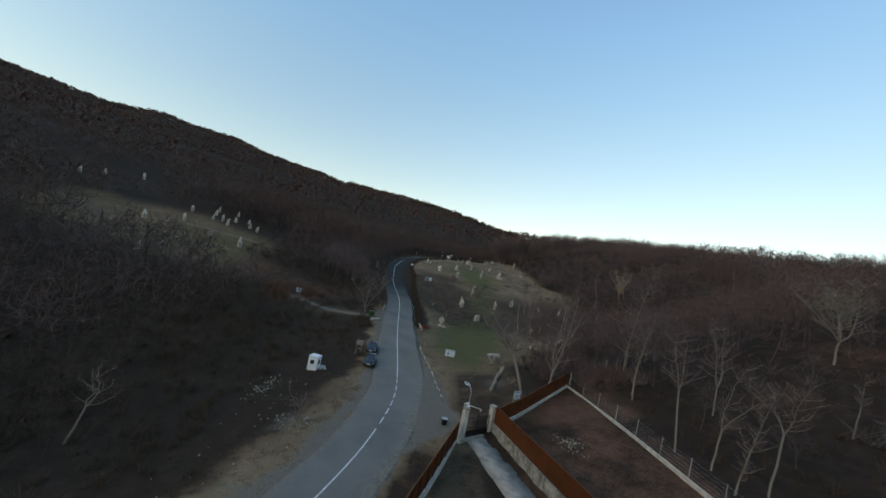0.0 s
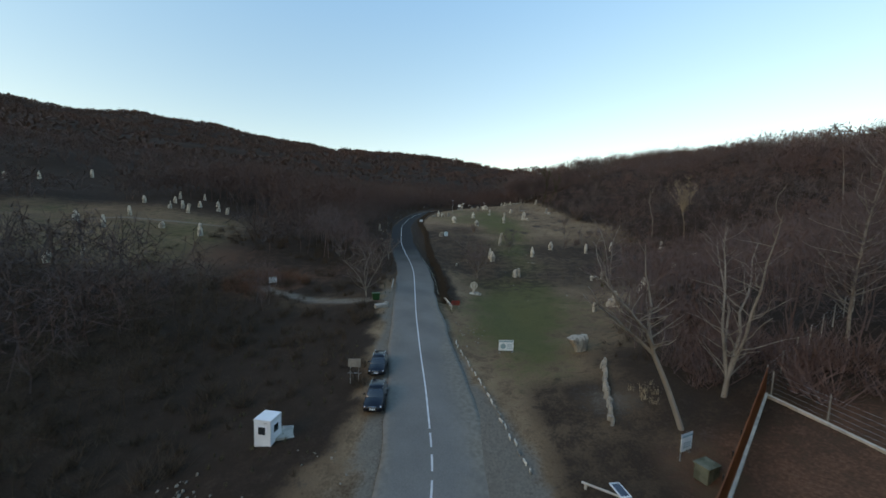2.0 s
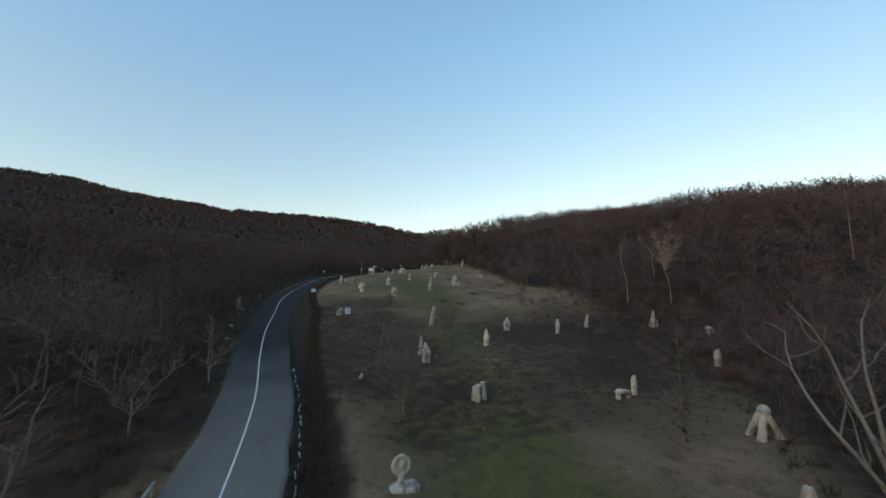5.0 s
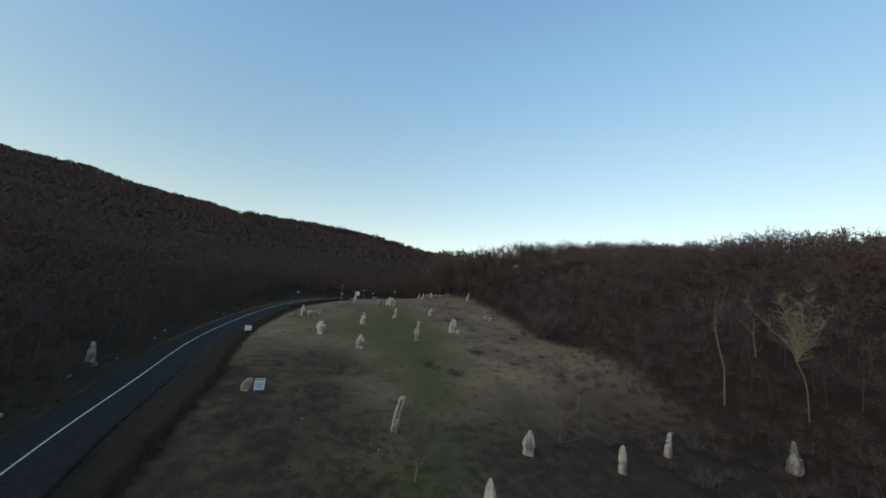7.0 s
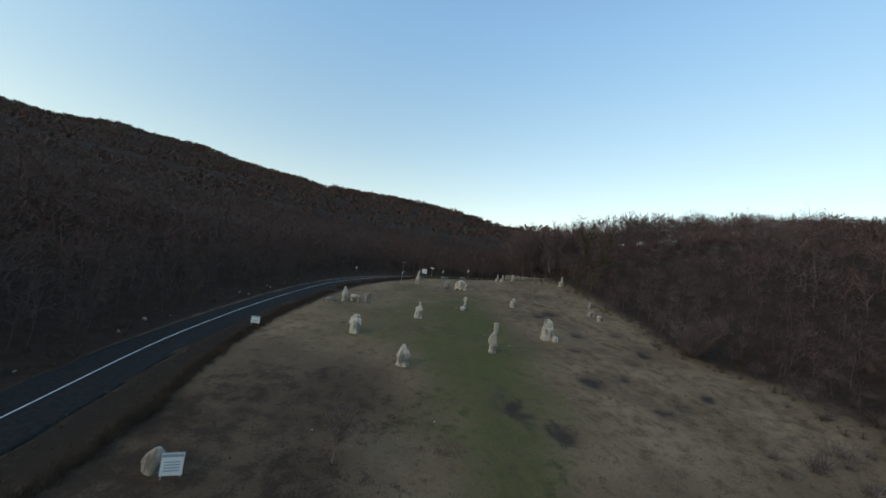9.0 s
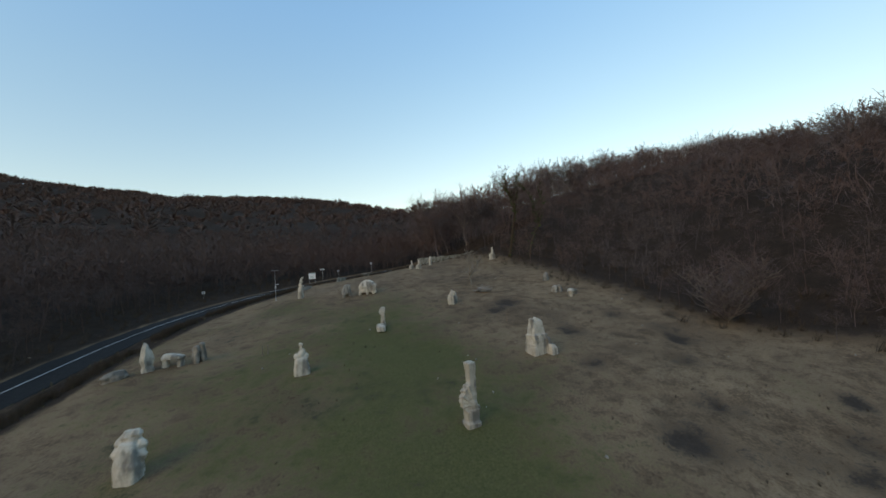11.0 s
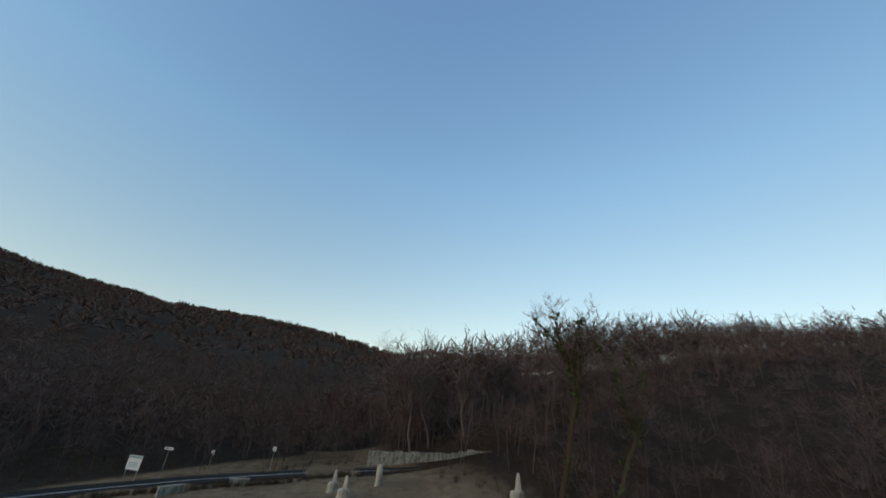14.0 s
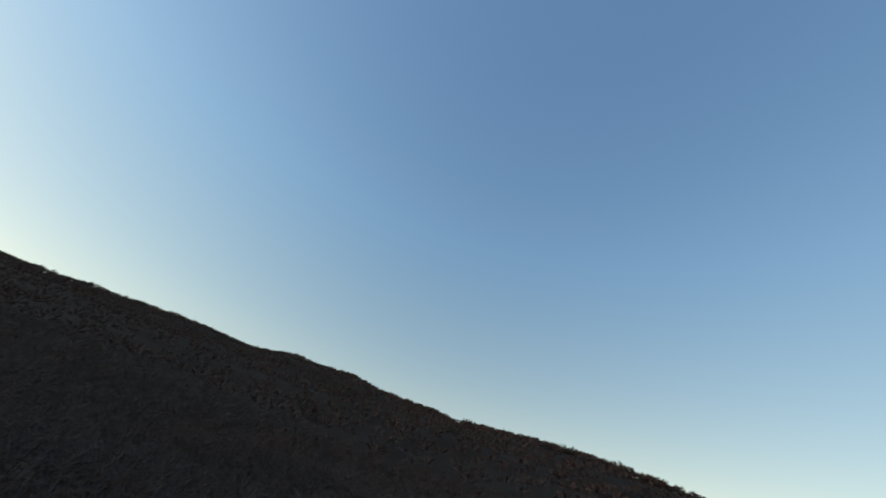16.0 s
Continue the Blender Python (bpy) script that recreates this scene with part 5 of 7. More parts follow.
def shape_shell(bm, h, w):
    for x, y, top, turn in ((-0.36, 0.0, 0.66, 20), (-0.2, -0.14, 0.88, -14), (0.0, 0.08, 1.0, 30), (0.02, -0.24, 0.6, 8), (0.2, -0.1, 0.92, -24), (0.36, 0.04, 0.74, 16), (-0.06, 0.2, 0.8, 40)):
        bulk(bm, cut_rows([(-0.3, w * 0.15, w * 0.17, x * w * 0.85, y * w, turn), (0.5 * top * h, w * 0.17, w * 0.18, x * w, y * w, turn + 8), (top * h * 0.92, w * 0.13, w * 0.13, x * w, y * w, turn + 14), (top * h, w * 0.05, w * 0.07, x * w * 0.9, y * w, turn + 18)], 1), 8, 5)


def shape_dome(bm, h, w):
    bulk(bm, cut_rows([(0.3, w * 0.5, w * 0.32, 0, 0, 0), (0.5 * h, w * 0.5, w * 0.32, 0, 0, 0), (0.78 * h, w * 0.4, w * 0.26, 0.03 * w, 0, 0), (h, w * 0.16, w * 0.14, 0.06 * w, 0, 0)], 3), 18)
    for x, y in ((-0.4, -0.22), (0.02, -0.24), (0.38, -0.3), (-0.3, 0.2), (0.35, 0.2)):
        bulk(bm, [(-0.3, w * 0.09, w * 0.08, x * w, y * w, 0), (0.42, w * 0.08, w * 0.07, x * w, y * w, 0)])
    for x in (-0.24, -0.1):
        m = Matrix.Translation((x * w, -w * 0.3, 0.48 * h)) @ Matrix.Diagonal((0.28, 0.22, 0.36, 1))
        bmesh.ops.create_icosphere(bm, subdivisions=2, radius=1.0, matrix=m)
    bulk(bm, cut_rows([(0.1, w * 0.16, w * 0.12, w * 0.4, -w * 0.26, 0), (0.62 * h, w * 0.15, w * 0.12, w * 0.42, -w * 0.26, 10), (0.7 * h, w * 0.1, w * 0.08, w * 0.42, -w * 0.24, 12)]))


def shape_twist(bm, h, w):
    bulk(bm, cut_rows([(-0.3, w * 0.44, w * 0.4, 0, 0, 0), (0.47 * h, w * 0.36, w * 0.34, 0.02 * w, 0, 0), (0.53 * h, w * 0.26, w * 0.26, 0.05 * w, 0, 6)]), power=6)
    for k, (x, r) in enumerate(((0.2, 0.4), (-0.02, 0.3), (0.24, 0.3), (0.14, 0.24), (0.4, 0.2))):
        z = (0.52 + 0.098 * k) * h
        bulk(bm, cut_rows([(z, w * r * 0.6, w * 0.22, (x - 0.1) * w, 0, 10 * k), (z + 0.045 * h, w * r, w * 0.28, x * w, 0, 14 * k), (z + 0.11 * h, w * r * 0.7, w * 0.2, (x + 0.12) * w, 0, 16 * k)], 1), 10, 4)


def shape_wheel(bm, h, w):
    z = h * 0.6
    arch(bm, w * 0.44, w * 0.09, 0, z, 1.2)
    arch(bm, w * 0.2, w * 0.06, 0, z, 1.2)
    for k in range(10):
        a = 2 * math.pi * k / 10
        rod(bm, (math.cos(a) * w * 0.16, 0, z + math.sin(a) * w * 0.16), (math.cos(a) * w * 0.46, 0, z + math.sin(a) * w * 0.46), w * 0.05, w * 0.075, 6)
    bmesh.ops.create_icosphere(bm, subdivisions=2, radius=w * 0.14, matrix=Matrix.Translation((0, 0, z)))
    bulk(bm, cut_rows([(-0.3, w * 0.8, w * 0.5, 0.16 * w, 0, 0), (0.24, w * 0.76, w * 0.46, 0.16 * w, 0, 0), (0.4, w * 0.5, w * 0.3, 0, 0, 0)]), power=5)
    bulk(bm, [(0.3, w * 0.2, w * 0.16, 0, 0, 0), (z - w * 0.45, w * 0.14, w * 0.14, 0, 0, 0)])


def shape_wedge(bm, h, w):
    bulk(bm, cut_rows([(-0.3, w * 0.62, w * 0.42, 0, 0, 0), (0.42 * h, w * 0.5, w * 0.34, -0.05, 0, 0), (0.46 * h, w * 0.24, w * 0.22, 0.1, 0, 0), (0.8 * h, w * 0.16, w * 0.16, 0.12, 0, 10), (h, w * 0.1, w * 0.1, 0.1, 0, 20)]), power=4)


def shape_tripod(bm, h, w):
    for k in range(4):
        a = radians(90 * k + 30)
        rod(bm, (math.cos(a) * w * 0.6, math.sin(a) * w * 0.5, -0.3), (math.cos(a) * w * 0.1, math.sin(a) * w * 0.1, h * (0.9 - 0.06 * k)), w * 0.17, w * 0.12, 9)
    bmesh.ops.create_icosphere(bm, subdivisions=2, radius=w * 0.24, matrix=Matrix.Translation((0, 0, h * 0.86)))


def shape_stool(bm, h, w):
    bulk(bm, cut_rows([(0.2 * h, w * 0.5, w * 0.4, 0, 0, 0), (0.42 * h, w * 0.5, w * 0.4, 0, 0, 0), (0.95 * h, w * 0.3, w * 0.26, 0.08 * w, 0, 5), (h, w * 0.22, w * 0.2, 0.08 * w, 0, 5)]), power=4.5)
    for x, y in ((-0.32, -0.2), (0.3, -0.16), (0.0, 0.22)):
        bulk(bm, [(-0.3, w * 0.14, w * 0.13, x * w, y * w, 0), (0.26 * h, w * 0.15, w * 0.13, x * w, y * w, 0)], power=5)


def shape_heap(bm, h, w):
    for k in range(5):
        a = 1.26 * k
        bulk(bm, cut_rows([(-0.3, w * 0.26, w * 0.2, math.cos(a) * w * 0.45, math.sin(a) * w * 0.3, 20 * k), ((0.4 + 0.14 * k) * h, w * 0.2, w * 0.16, math.cos(a) * w * 0.38, math.sin(a) * w * 0.26, 30 * k), ((0.52 + 0.12 * k) * h, w * 0.08, w * 0.08, math.cos(a) * w * 0.3, math.sin(a) * w * 0.2, 40 * k)]))


def shape_bench(bm, h, w):
    for s in (-0.36, 0.36):
        bulk(bm, [(-0.3, w * 0.14, w * 0.2, s * w, 0, 0), (0.6 * h, w * 0.12, w * 0.18, s * w, 0, 0)], power=5)
    bulk(bm, cut_rows([(0.56 * h, w * 0.56, w * 0.26, 0, 0, 0), (0.78 * h, w * 0.54, w * 0.25, 0, 0, 0), (h, w * 0.2, w * 0.16, -0.22 * w, 0, 0)]), power=5)


def shape_slab(bm, h, w):
    bulk(bm, cut_rows([(-0.3, w * 0.24, w * 0.2, 0.12 * w, 0, 0), (0.3 * h, w * 0.36, w * 0.26, 0.04 * w, 0, 8), (0.78 * h, w * 0.52, w * 0.3, -0.06 * w, 0.04 * w, 12), (0.92 * h, w * 0.4, w * 0.22, 0.06 * w, 0.08 * w, 14), (h, w * 0.14, w * 0.12, 0.3 * w, 0.08 * w, 16)], 3), 12, 4.5)


def shape_rock(bm, h, w):
    bulk(bm, cut_rows([(-0.3, w * 0.5, w * 0.36, 0, 0, 0), (0.4 * h, w * 0.55, w * 0.34, 0.06 * w, 0, 14), (0.75 * h, w * 0.36, w * 0.24, 0.16 * w, 0, 20), (h, w * 0.1, w * 0.12, 0.26 * w, 0, 26)], 3), 12, 3.2)


def fused(name, bm, cell, rough, seed, material):
    """Joins the masses into one solid block and hews its skin."""
    ob = mesh_object(name, bm, material, False)
    melt = ob.modifiers.new("fuse", "REMESH")
    melt.mode, melt.voxel_size = "VOXEL", cell
    bpy.context.view_layer.update()
    me = bpy.data.meshes.new_from_object(ob.evaluated_get(bpy.context.evaluated_depsgraph_get()))
    ob.modifiers.clear()
    old, ob.data = ob.data, me
    bpy.data.meshes.remove(old)
    co = np.empty(len(me.vertices) * 3, np.float32)
    me.vertices.foreach_get("co", co)
    co = co.reshape(-1, 3)
    no = np.empty(len(me.vertices) * 3, np.float32)
    me.vertices.foreach_get("normal", no)
    no = no.reshape(-1, 3)
    push = rough * (0.55 * grain(co[:, 0] + co[:, 1] * 0.6, co[:, 2], 0.55, seed) + 0.5 * grain(co[:, 0] - co[:, 1] * 0.8, co[:, 2] + co[:, 1] * 0.4, 0.24, seed + 1) + 0.3 * grain(co[:, 0] + co[:, 1], co[:, 2], 1.3, seed + 2))
    me.vertices.foreach_set("co", (co + no * push[:, None]).ravel().astype(np.float32))
    me.update()
    return ob


def sculpture(shape, x, y, h, w, turn, label, rough=0.05, material=None, group="stone sculptures"):
    bm = fresh()
    shape(bm, h, 0.78 * w)
    seed = int(abs(x * 7 + y * 3)) % 97
    bmesh.ops.recalc_face_normals(bm, faces=bm.faces[:])
    ob = fused("stone_sculpture", bm, 0.2 if x < -70 else 0.08 if y > 200 else 0.11, rough, seed, material or STONE)
    ob.matrix_basis = pose(x, y, float(ground_height(x, y)), 0, 0, turn)
    return tagged(ob, label, "sculpture", group)


sculpture(shape_wheel, 3.4, 110.4, 3.3, 2.2, 12, "pale stone sun wheel on a flat plinth", 0.04)
sculpture(shape_slab, 15.0, 74.4, 2.1, 3.3, 10, "tilted pale rock slab with a narrow foot", 0.1, GREY_STONE)
sculpture(shape_wedge, 29.2, 97.1, 3.0, 2.9, -10, "carved block with a slim upright on top")
sculpture(shape_pillar, 24.4, 94.0, 1.7, 0.9, 30, "short stubby stone post in leaf litter")
sculpture(shape_tripod, 40.5, 108.5, 3.0, 3.2, 0, "four leaning stone legs meeting in a knob")
sculpture(shape_pillar, 60.0, 131.0, 2.9, 1.5, 10, "squat weathered stone pillar by the wood")
sculpture(shape_bench, 35.4, 123.4, 1.2, 2.6, -8, "low stone bench with a carved end")
sculpture(shape_pillar, 37.6, 123.9, 2.6, 1.1, 20, "square stone pillar beside a stone bench")
sculpture(shape_heap, 16.2, 128.6, 2.4, 2.6, 30, "jagged cluster of upright carved stones")
sculpture(shape_rock, -0.3, 138.0, 0.9, 1.0, 40, "small pale carved stone in grass")
sculpture(shape_leaf, 11.1, 144.4, 3.4, 2.0, -15, "tall stone leaf above a rough foot")
sculpture(shape_robe, 10.6, 147.9, 3.4, 1.5, 60, "hollow upright stone shell with a side wing")
sculpture(shape_leaf, 25.6, 153.4, 3.6, 1.7, 20, "slender stone leaf with a curled wing")
sculpture(shape_leaf, 34.6, 164.6, 3.2, 2.0, 160, "folded stone wing curving over its base")
sculpture(shape_pillar, 46.2, 160.7, 3.4, 1.2, 0, "plain narrow standing stone")
sculpture(shape_twist, 56.5, 164.6, 3.3, 1.5, 15, "stone pillar with stacked twisted lobes")
sculpture(shape_wedge, 71.8, 159.0, 3.9, 2.6, 200, "angular stone figure on a sloping block")
sculpture(shape_bench, 76.9, 147.9, 1.7, 2.8, 10, "low stone table near the wood's edge")
sculpture(shape_slot, 16.3, 168.9, 4.8, 1.15, 0, "tall leaning stone with a long slot")
sculpture(shape_rock, -6.3, 178.0, 1.9, 2.2, -30, "squared grey slab beside a white board", 0.06, GREY_STONE)
sculpture(shape_leaf, 9.7, 203.6, 3.1, 2.4, -20, "pale stone form like folded upright leaves")
sculpture(shape_fan, 23.7, 213.4, 5.0, 1.9, 8, "tall square stone column with a fanned side")
sculpture(shape_obelisk, 35.8, 224.3, 4.0, 2.6, 12, "broad tapering stone stele with a foot block", 0.06)
sculpture(shape_broad, -1.1, 216.0, 3.3, 2.7, -12, "pale slab with knotted dark stones behind it")
sculpture(shape_seated, 9.2, 228.0, 3.4, 2.0, 10, "rounded stone mass like a seated shape")
sculpture(shape_tee, 19.3, 240.6, 2.9, 1.35, -10, "stone pillar with a bulky head behind a dark slab")
sculpture(shape_shell, 32.4, 248.6, 2.5, 2.1, 6, "fluted stone shell standing in grass")
sculpture(shape_dome, 18.3, 265.5, 2.9, 4.6, -8, "large pale stone dome resting on feet")
sculpture(shape_stool, 14.0, 265.6, 2.5, 2.5, 12, "grey tapered stone block on short feet", 0.07, GREY_STONE)
sculpture(shape_twist, 4.0, 273.0, 4.6, 1.6, -20, "stone pillar with layered discs and a ring")
sculpture(shape_wedge, 54.9, 284.6, 3.5, 2.0, 0, "narrow stone upright near tall trees")
sculpture(shape_wedge, 33.1, 295.5, 2.6, 1.6, 10, "small stone upright at the meadow's crest", group="crest stones")
sculpture(shape_wedge, 34.4, 290.6, 2.6, 1.8, -14, "small stone upright with a broad foot", group="crest stones")
sculpture(shape_pillar, 39.3, 297.0, 2.6, 1.1, 24, "weathered stone post on the crest", group="crest stones")
sculpture(shape_leaf, -9.7, 237.6, 3.6, 1.7, 20, "upright pale stone in a group by the hedge", group="roadside stone group")
sculpture(shape_bench, -7.2, 238.3, 1.6, 3.0, -6, "long lying stone block in a roadside group", group="roadside stone group")
sculpture(shape_heap, -4.5, 239.0, 2.4, 1.9, 50, "dark knotted stones in a roadside group", 0.12, GREY_STONE, "roadside stone group")
sculpture(shape_rock, -12.6, 236.4, 1.1, 3.0, 10, "flat broken slab in a roadside group", 0.14, GREY_STONE, "roadside stone group")
sculpture(shape_rock, 55.3, 256.0, 1.6, 1.9, 40, "mossy carved boulder under brush", 0.14, GREY_STONE)
sculpture(shape_heap, 53.0, 248.0, 1.2, 2.4, 10, "low broken carved stones at the wood's edge", 0.12, GREY_STONE)
sculpture(shape_bench, 53.8, 244.2, 1.2, 2.6, 30, "low pale stone trough at the wood's edge")
sculpture(shape_obelisk, -32.9, 185.8, 3.2, 1.2, 15, "leaning grey slab between roadside trees", 0.08, GREY_STONE)
WEST = [(-78.5, 138.0, 5.0, 1.6, "obelisk"), (-105, 134.3, 4.6, 1.3, "pillar"), (-109, 148, 4.2, 1.2, "pillar"), (-119, 140, 4.6, 2.2, "leaf"), (-91.4, 106.4, 3.6, 2.2, "broad"),
        (-106, 162, 3.8, 1.4, "wedge"), (-103.5, 165, 4.0, 1.2, "pillar"), (-98.5, 160.7, 4.4, 1.3, "slot"), (-92, 140, 2.6, 2.2, "rock"), (-97, 176, 3.4, 1.6, "seated"),
        (-106.8, 182.6, 3.8, 1.4, "robe"), (-184, 175, 4.2, 1.6, "pillar"), (-182, 186, 4.4, 1.5, "obelisk"), (-180, 208, 5.0, 1.6, "pillar"), (-110, 170, 3.6, 1.5, "leaf"),
        (-114, 178, 3.8, 1.6, "twist"), (-101, 171, 3.2, 1.8, "robe"), (-93, 170, 3.0, 1.6, "wedge"), (-88.5, 168, 3.4, 1.3, "slot"), (-119, 166, 3.6, 1.4, "pillar"), (-89, 112, 3.4, 1.2, "twist")]
SHAPES = {"obelisk": (shape_obelisk, "pale tapering stele on the far hillside"), "pillar": (shape_pillar, "plain stone pillar on the far hillside"), "leaf": (shape_leaf, "winged pale stone on the far hillside"),
          "broad": (shape_broad, "stone with stubby arms on the far hillside"), "wedge": (shape_wedge, "angular stone upright on the far hillside"), "slot": (shape_slot, "slotted leaning stone on the far hillside"),
          "rock": (shape_rock, "rough boulder under a hillside tree"), "seated": (shape_seated, "rounded stone mass on the far hillside"), "robe": (shape_robe, "draped stone form on the far hillside"), "twist": (shape_twist, "stacked stone lobes on the far hillside")}
for x, y, h, w, kind_of in WEST:
    sculpture(SHAPES[kind_of][0], x, y, h * 0.78, w, (x * 13 + y * 7) % 60 - 30, SHAPES[kind_of][1], group="hillside sculptures")

# a line of rough stones in the grass near the yard
row = new("stone_row")
tagged(row, "line of rough grey stones laid in grass", "stone row")
rng = random.Random(12)
for k in range(17):
    u = k / 16
    x, y = 12.7 + 3.4 * u + rng.uniform(-0.15, 0.15), 58.6 + 10.6 * u
    bm = hewn(bulk(fresh(), cut_rows([(-0.2, 0.3, 0.24, 0, 0, 0), (0.3, 0.26, 0.2, 0, 0, 10), (rng.uniform(0.45, 0.95), 0.13, 0.12, 0, 0, 20)]), 8, 4.0), 0.1, k)
    ob = part("stone", bm, GREY_STONE, row)
    ob.matrix_basis = pose(x, y, float(ground_height(x, y)), 0, 0, rng.uniform(0, 360))

# ---- bare trees ----
def grow(rng, tall, spread, fork, limbs, twigs, lean=(0, 0), start=0.3, droop=0.0, girth=1.0, fine=1.0):
    """The limbs of one bare tree: rows of start, end, two radii and the order (0 trunk to 3 twig)."""
    out = []
    r0 = (0.0095 * tall + 0.03) * girth

    def wander(p, d, length, n, ra, rb, order, bend):
        pts = [(p, ra)]
        for k in range(n):
            d = (d + Vector((rng.gauss(0, bend), rng.gauss(0, bend), rng.gauss(0, bend * 0.6) + (0.10 - droop) * (order > 0)))).normalized()
            q = pts[-1][0] + d * (length / n)
            r = ra + (rb - ra) * (k + 1) / n
            out.append((pts[-1][0], q, pts[-1][1], r, order))
            pts.append((q, r))
        return pts, d

    stems = []
    if fork:
        foot, d = wander(Vector((0, 0, -0.3)), Vector((lean[0], lean[1], 1)).normalized(), tall * start, 4, r0, r0 * 0.8, 0, 0.09)
        a0 = rng.uniform(0, 6.28)
        for k in range(fork):
            a = a0 + 6.28 * k / fork + rng.uniform(-0.4, 0.4)
            dd = Vector((math.cos(a) * spread * 1.1 + lean[0], math.sin(a) * spread * 1.1 + lean[1], 1)).normalized()
            stems.append(wander(foot[-1][0], dd, tall * (1 - start) * rng.uniform(0.8, 1.0), 7, r0 * 0.66, r0 * 0.1, 0, 0.17)[0])
    else:
        stems.append(wander(Vector((0, 0, -0.3)), Vector((lean[0], lean[1], 1)).normalized(), tall, 7, r0, r0 * 0.1, 0, 0.05)[0])
    for pts in stems:
        for _ in range(max(3, limbs // len(stems))):
            lo = 1 if fork else max(1, int(start * 7))
            k = rng.randint(lo, len(pts) - 1)
            p, r = pts[k][0].lerp(pts[k - 1][0], rng.random()), pts[k][1]
            a, up = rng.uniform(0, 6.28), rng.uniform(0.25, 0.9)
            far = tall * spread * rng.uniform(0.35, 0.8) * (1.15 - 0.5 * k / len(pts))
            limb, d = wander(p, Vector((math.cos(a), math.sin(a), up)).normalized(), far, 4, max(r * 0.5, 0.03), 0.018, 1, 0.27)
            for _ in range(twigs):
                j = rng.randint(1, 4)
                q = limb[j][0].lerp(limb[j - 1][0], rng.random())
                b = rng.uniform(0, 6.28)
                dd = Vector((math.cos(b), math.sin(b), rng.uniform(0.0, 1.1))).normalized()
                sub, d2 = wander(q, dd, far * rng.uniform(0.25, 0.5), 2, 0.025 * fine, 0.013 * fine, 2, 0.25)
                for _ in range(4):
                    w = sub[rng.randint(1, 2)][0]
                    c = rng.uniform(0, 6.28)
                    wander(w, (d2 + Vector((math.cos(c), math.sin(c), rng.uniform(-0.2, 0.8)))).normalized(), far * rng.uniform(0.12, 0.3), 1, 0.016 * fine, 0.008 * fine, 3, 0.2)
    return out


def limb_mesh(rows, sides):
    """Tapered tubes (or flat ribbons where sides is 1) round the given limbs, as arrays."""
    a = np.array([r[0] for r in rows]).reshape(-1, 3)
    b = np.array([r[1] for r in rows]).reshape(-1, 3)
    ra, rb = np.array([r[2] for r in rows]), np.array([r[3] for r in rows])
    d = b - a
    d /= np.linalg.norm(d, axis=1, keepdims=True) + 1e-9
    ref = np.where(np.abs(d[:, 2:]) < 0.9, [[0.0, 0, 1]], [[1.0, 0, 0]])
    u = np.cross(d, ref)
    u /= np.linalg.norm(u, axis=1, keepdims=True)
    w = np.cross(d, u)
    n = len(a)
    if sides == 1:
        t = np.arange(n) * 2.4
        s = u * np.cos(t)[:, None] + w * np.sin(t)[:, None]
        v = np.stack([a - s * ra[:, None], a + s * ra[:, None], b + s * rb[:, None], b - s * rb[:, None]], 1).reshape(-1, 3)
        return v, np.arange(4 * n).reshape(-1, 4)
    ring = [(math.cos(2 * math.pi * k / sides), math.sin(2 * math.pi * k / sides)) for k in range(sides)]
    lower = np.stack([a + (u * c + w * s) * ra[:, None] for c, s in ring], 1)
    upper = np.stack([b + (u * c + w * s) * rb[:, None] for c, s in ring], 1)
    v = np.concatenate([lower, upper], 1).reshape(-1, 3)
    base = (np.arange(n) * 2 * sides)[:, None]
    k = np.arange(sides)
    q = np.stack([k, (k + 1) % sides, (k + 1) % sides + sides, k + sides], 1)
    return v, (base[:, :, None] + q[None]).reshape(-1, 4)


def build_tree(x, y, tall, label, seed, spread=0.45, fork=3, limbs=18, twigs=6, lean=(0, 0), start=0.25, wood=None, group="", category="tree", ivy=0, girth=1.0, fine=1.0, pale_crown=False):
    rng = random.Random(seed)
    t = new("tree")
    t.matrix_basis = pose(x, y, float(ground_height(x, y)))
    tagged(t, label, category, group)
    rows = grow(rng, tall, spread, fork, limbs, twigs, lean, start, 0.0, girth, fine)
    v, q = limb_mesh([r for r in rows if r[4] == 0], 7)
    trunk = sheet("trunk", v, q, wood or BARK)
    trunk.parent = t
    v, q = limb_mesh([r for r in rows if r[4] == 1], 4)
    limb = sheet("limb_work", v, q, wood or BARK)
    limb["kind"] = "stuff"
    limb.parent = t
    v, q = limb_mesh([r for r in rows if r[4] > 1], 1)
    crown = sheet("crown", v, q, wood if wood == DRY or pale_crown else TWIG, False)
    crown["kind"] = "stuff"
    crown.parent = t
    if ivy:
        g = np.random.default_rng(seed)
        stems = [r for r in rows if r[4] == 0]
        c = np.array([np.array(s[0]) * (1 - u) + np.array(s[1]) * u for s in stems for u in g.random(ivy)])
        c = c + g.normal(0, 0.35, c.shape)
        e1, e2 = g.normal(0, 0.16, c.shape), g.normal(0, 0.16, c.shape)
        vv = np.stack([c - e1, c + e2, c + e1, c - e2], 1).reshape(-1, 3)
        clump = sheet("ivy", vv, np.arange(len(vv)).reshape(-1, 4), IVY, False)
        clump.parent = t
    return t


build_tree(17.3, 56.2, 17.0, "leaning bare tree with a thick pale trunk", 1, 0.3, 3, 34, 8, (-0.42, 0.08), 0.4, PALE_BARK, girth=1.25, fine=0.8)
build_tree(22.3, 58.8, 17.5, "forked bare tree beside the brown fence", 2, 0.36, 4, 60, 9, (-0.1, 0.05), 0.1, PALE_BARK, girth=1.2, fine=0.8)
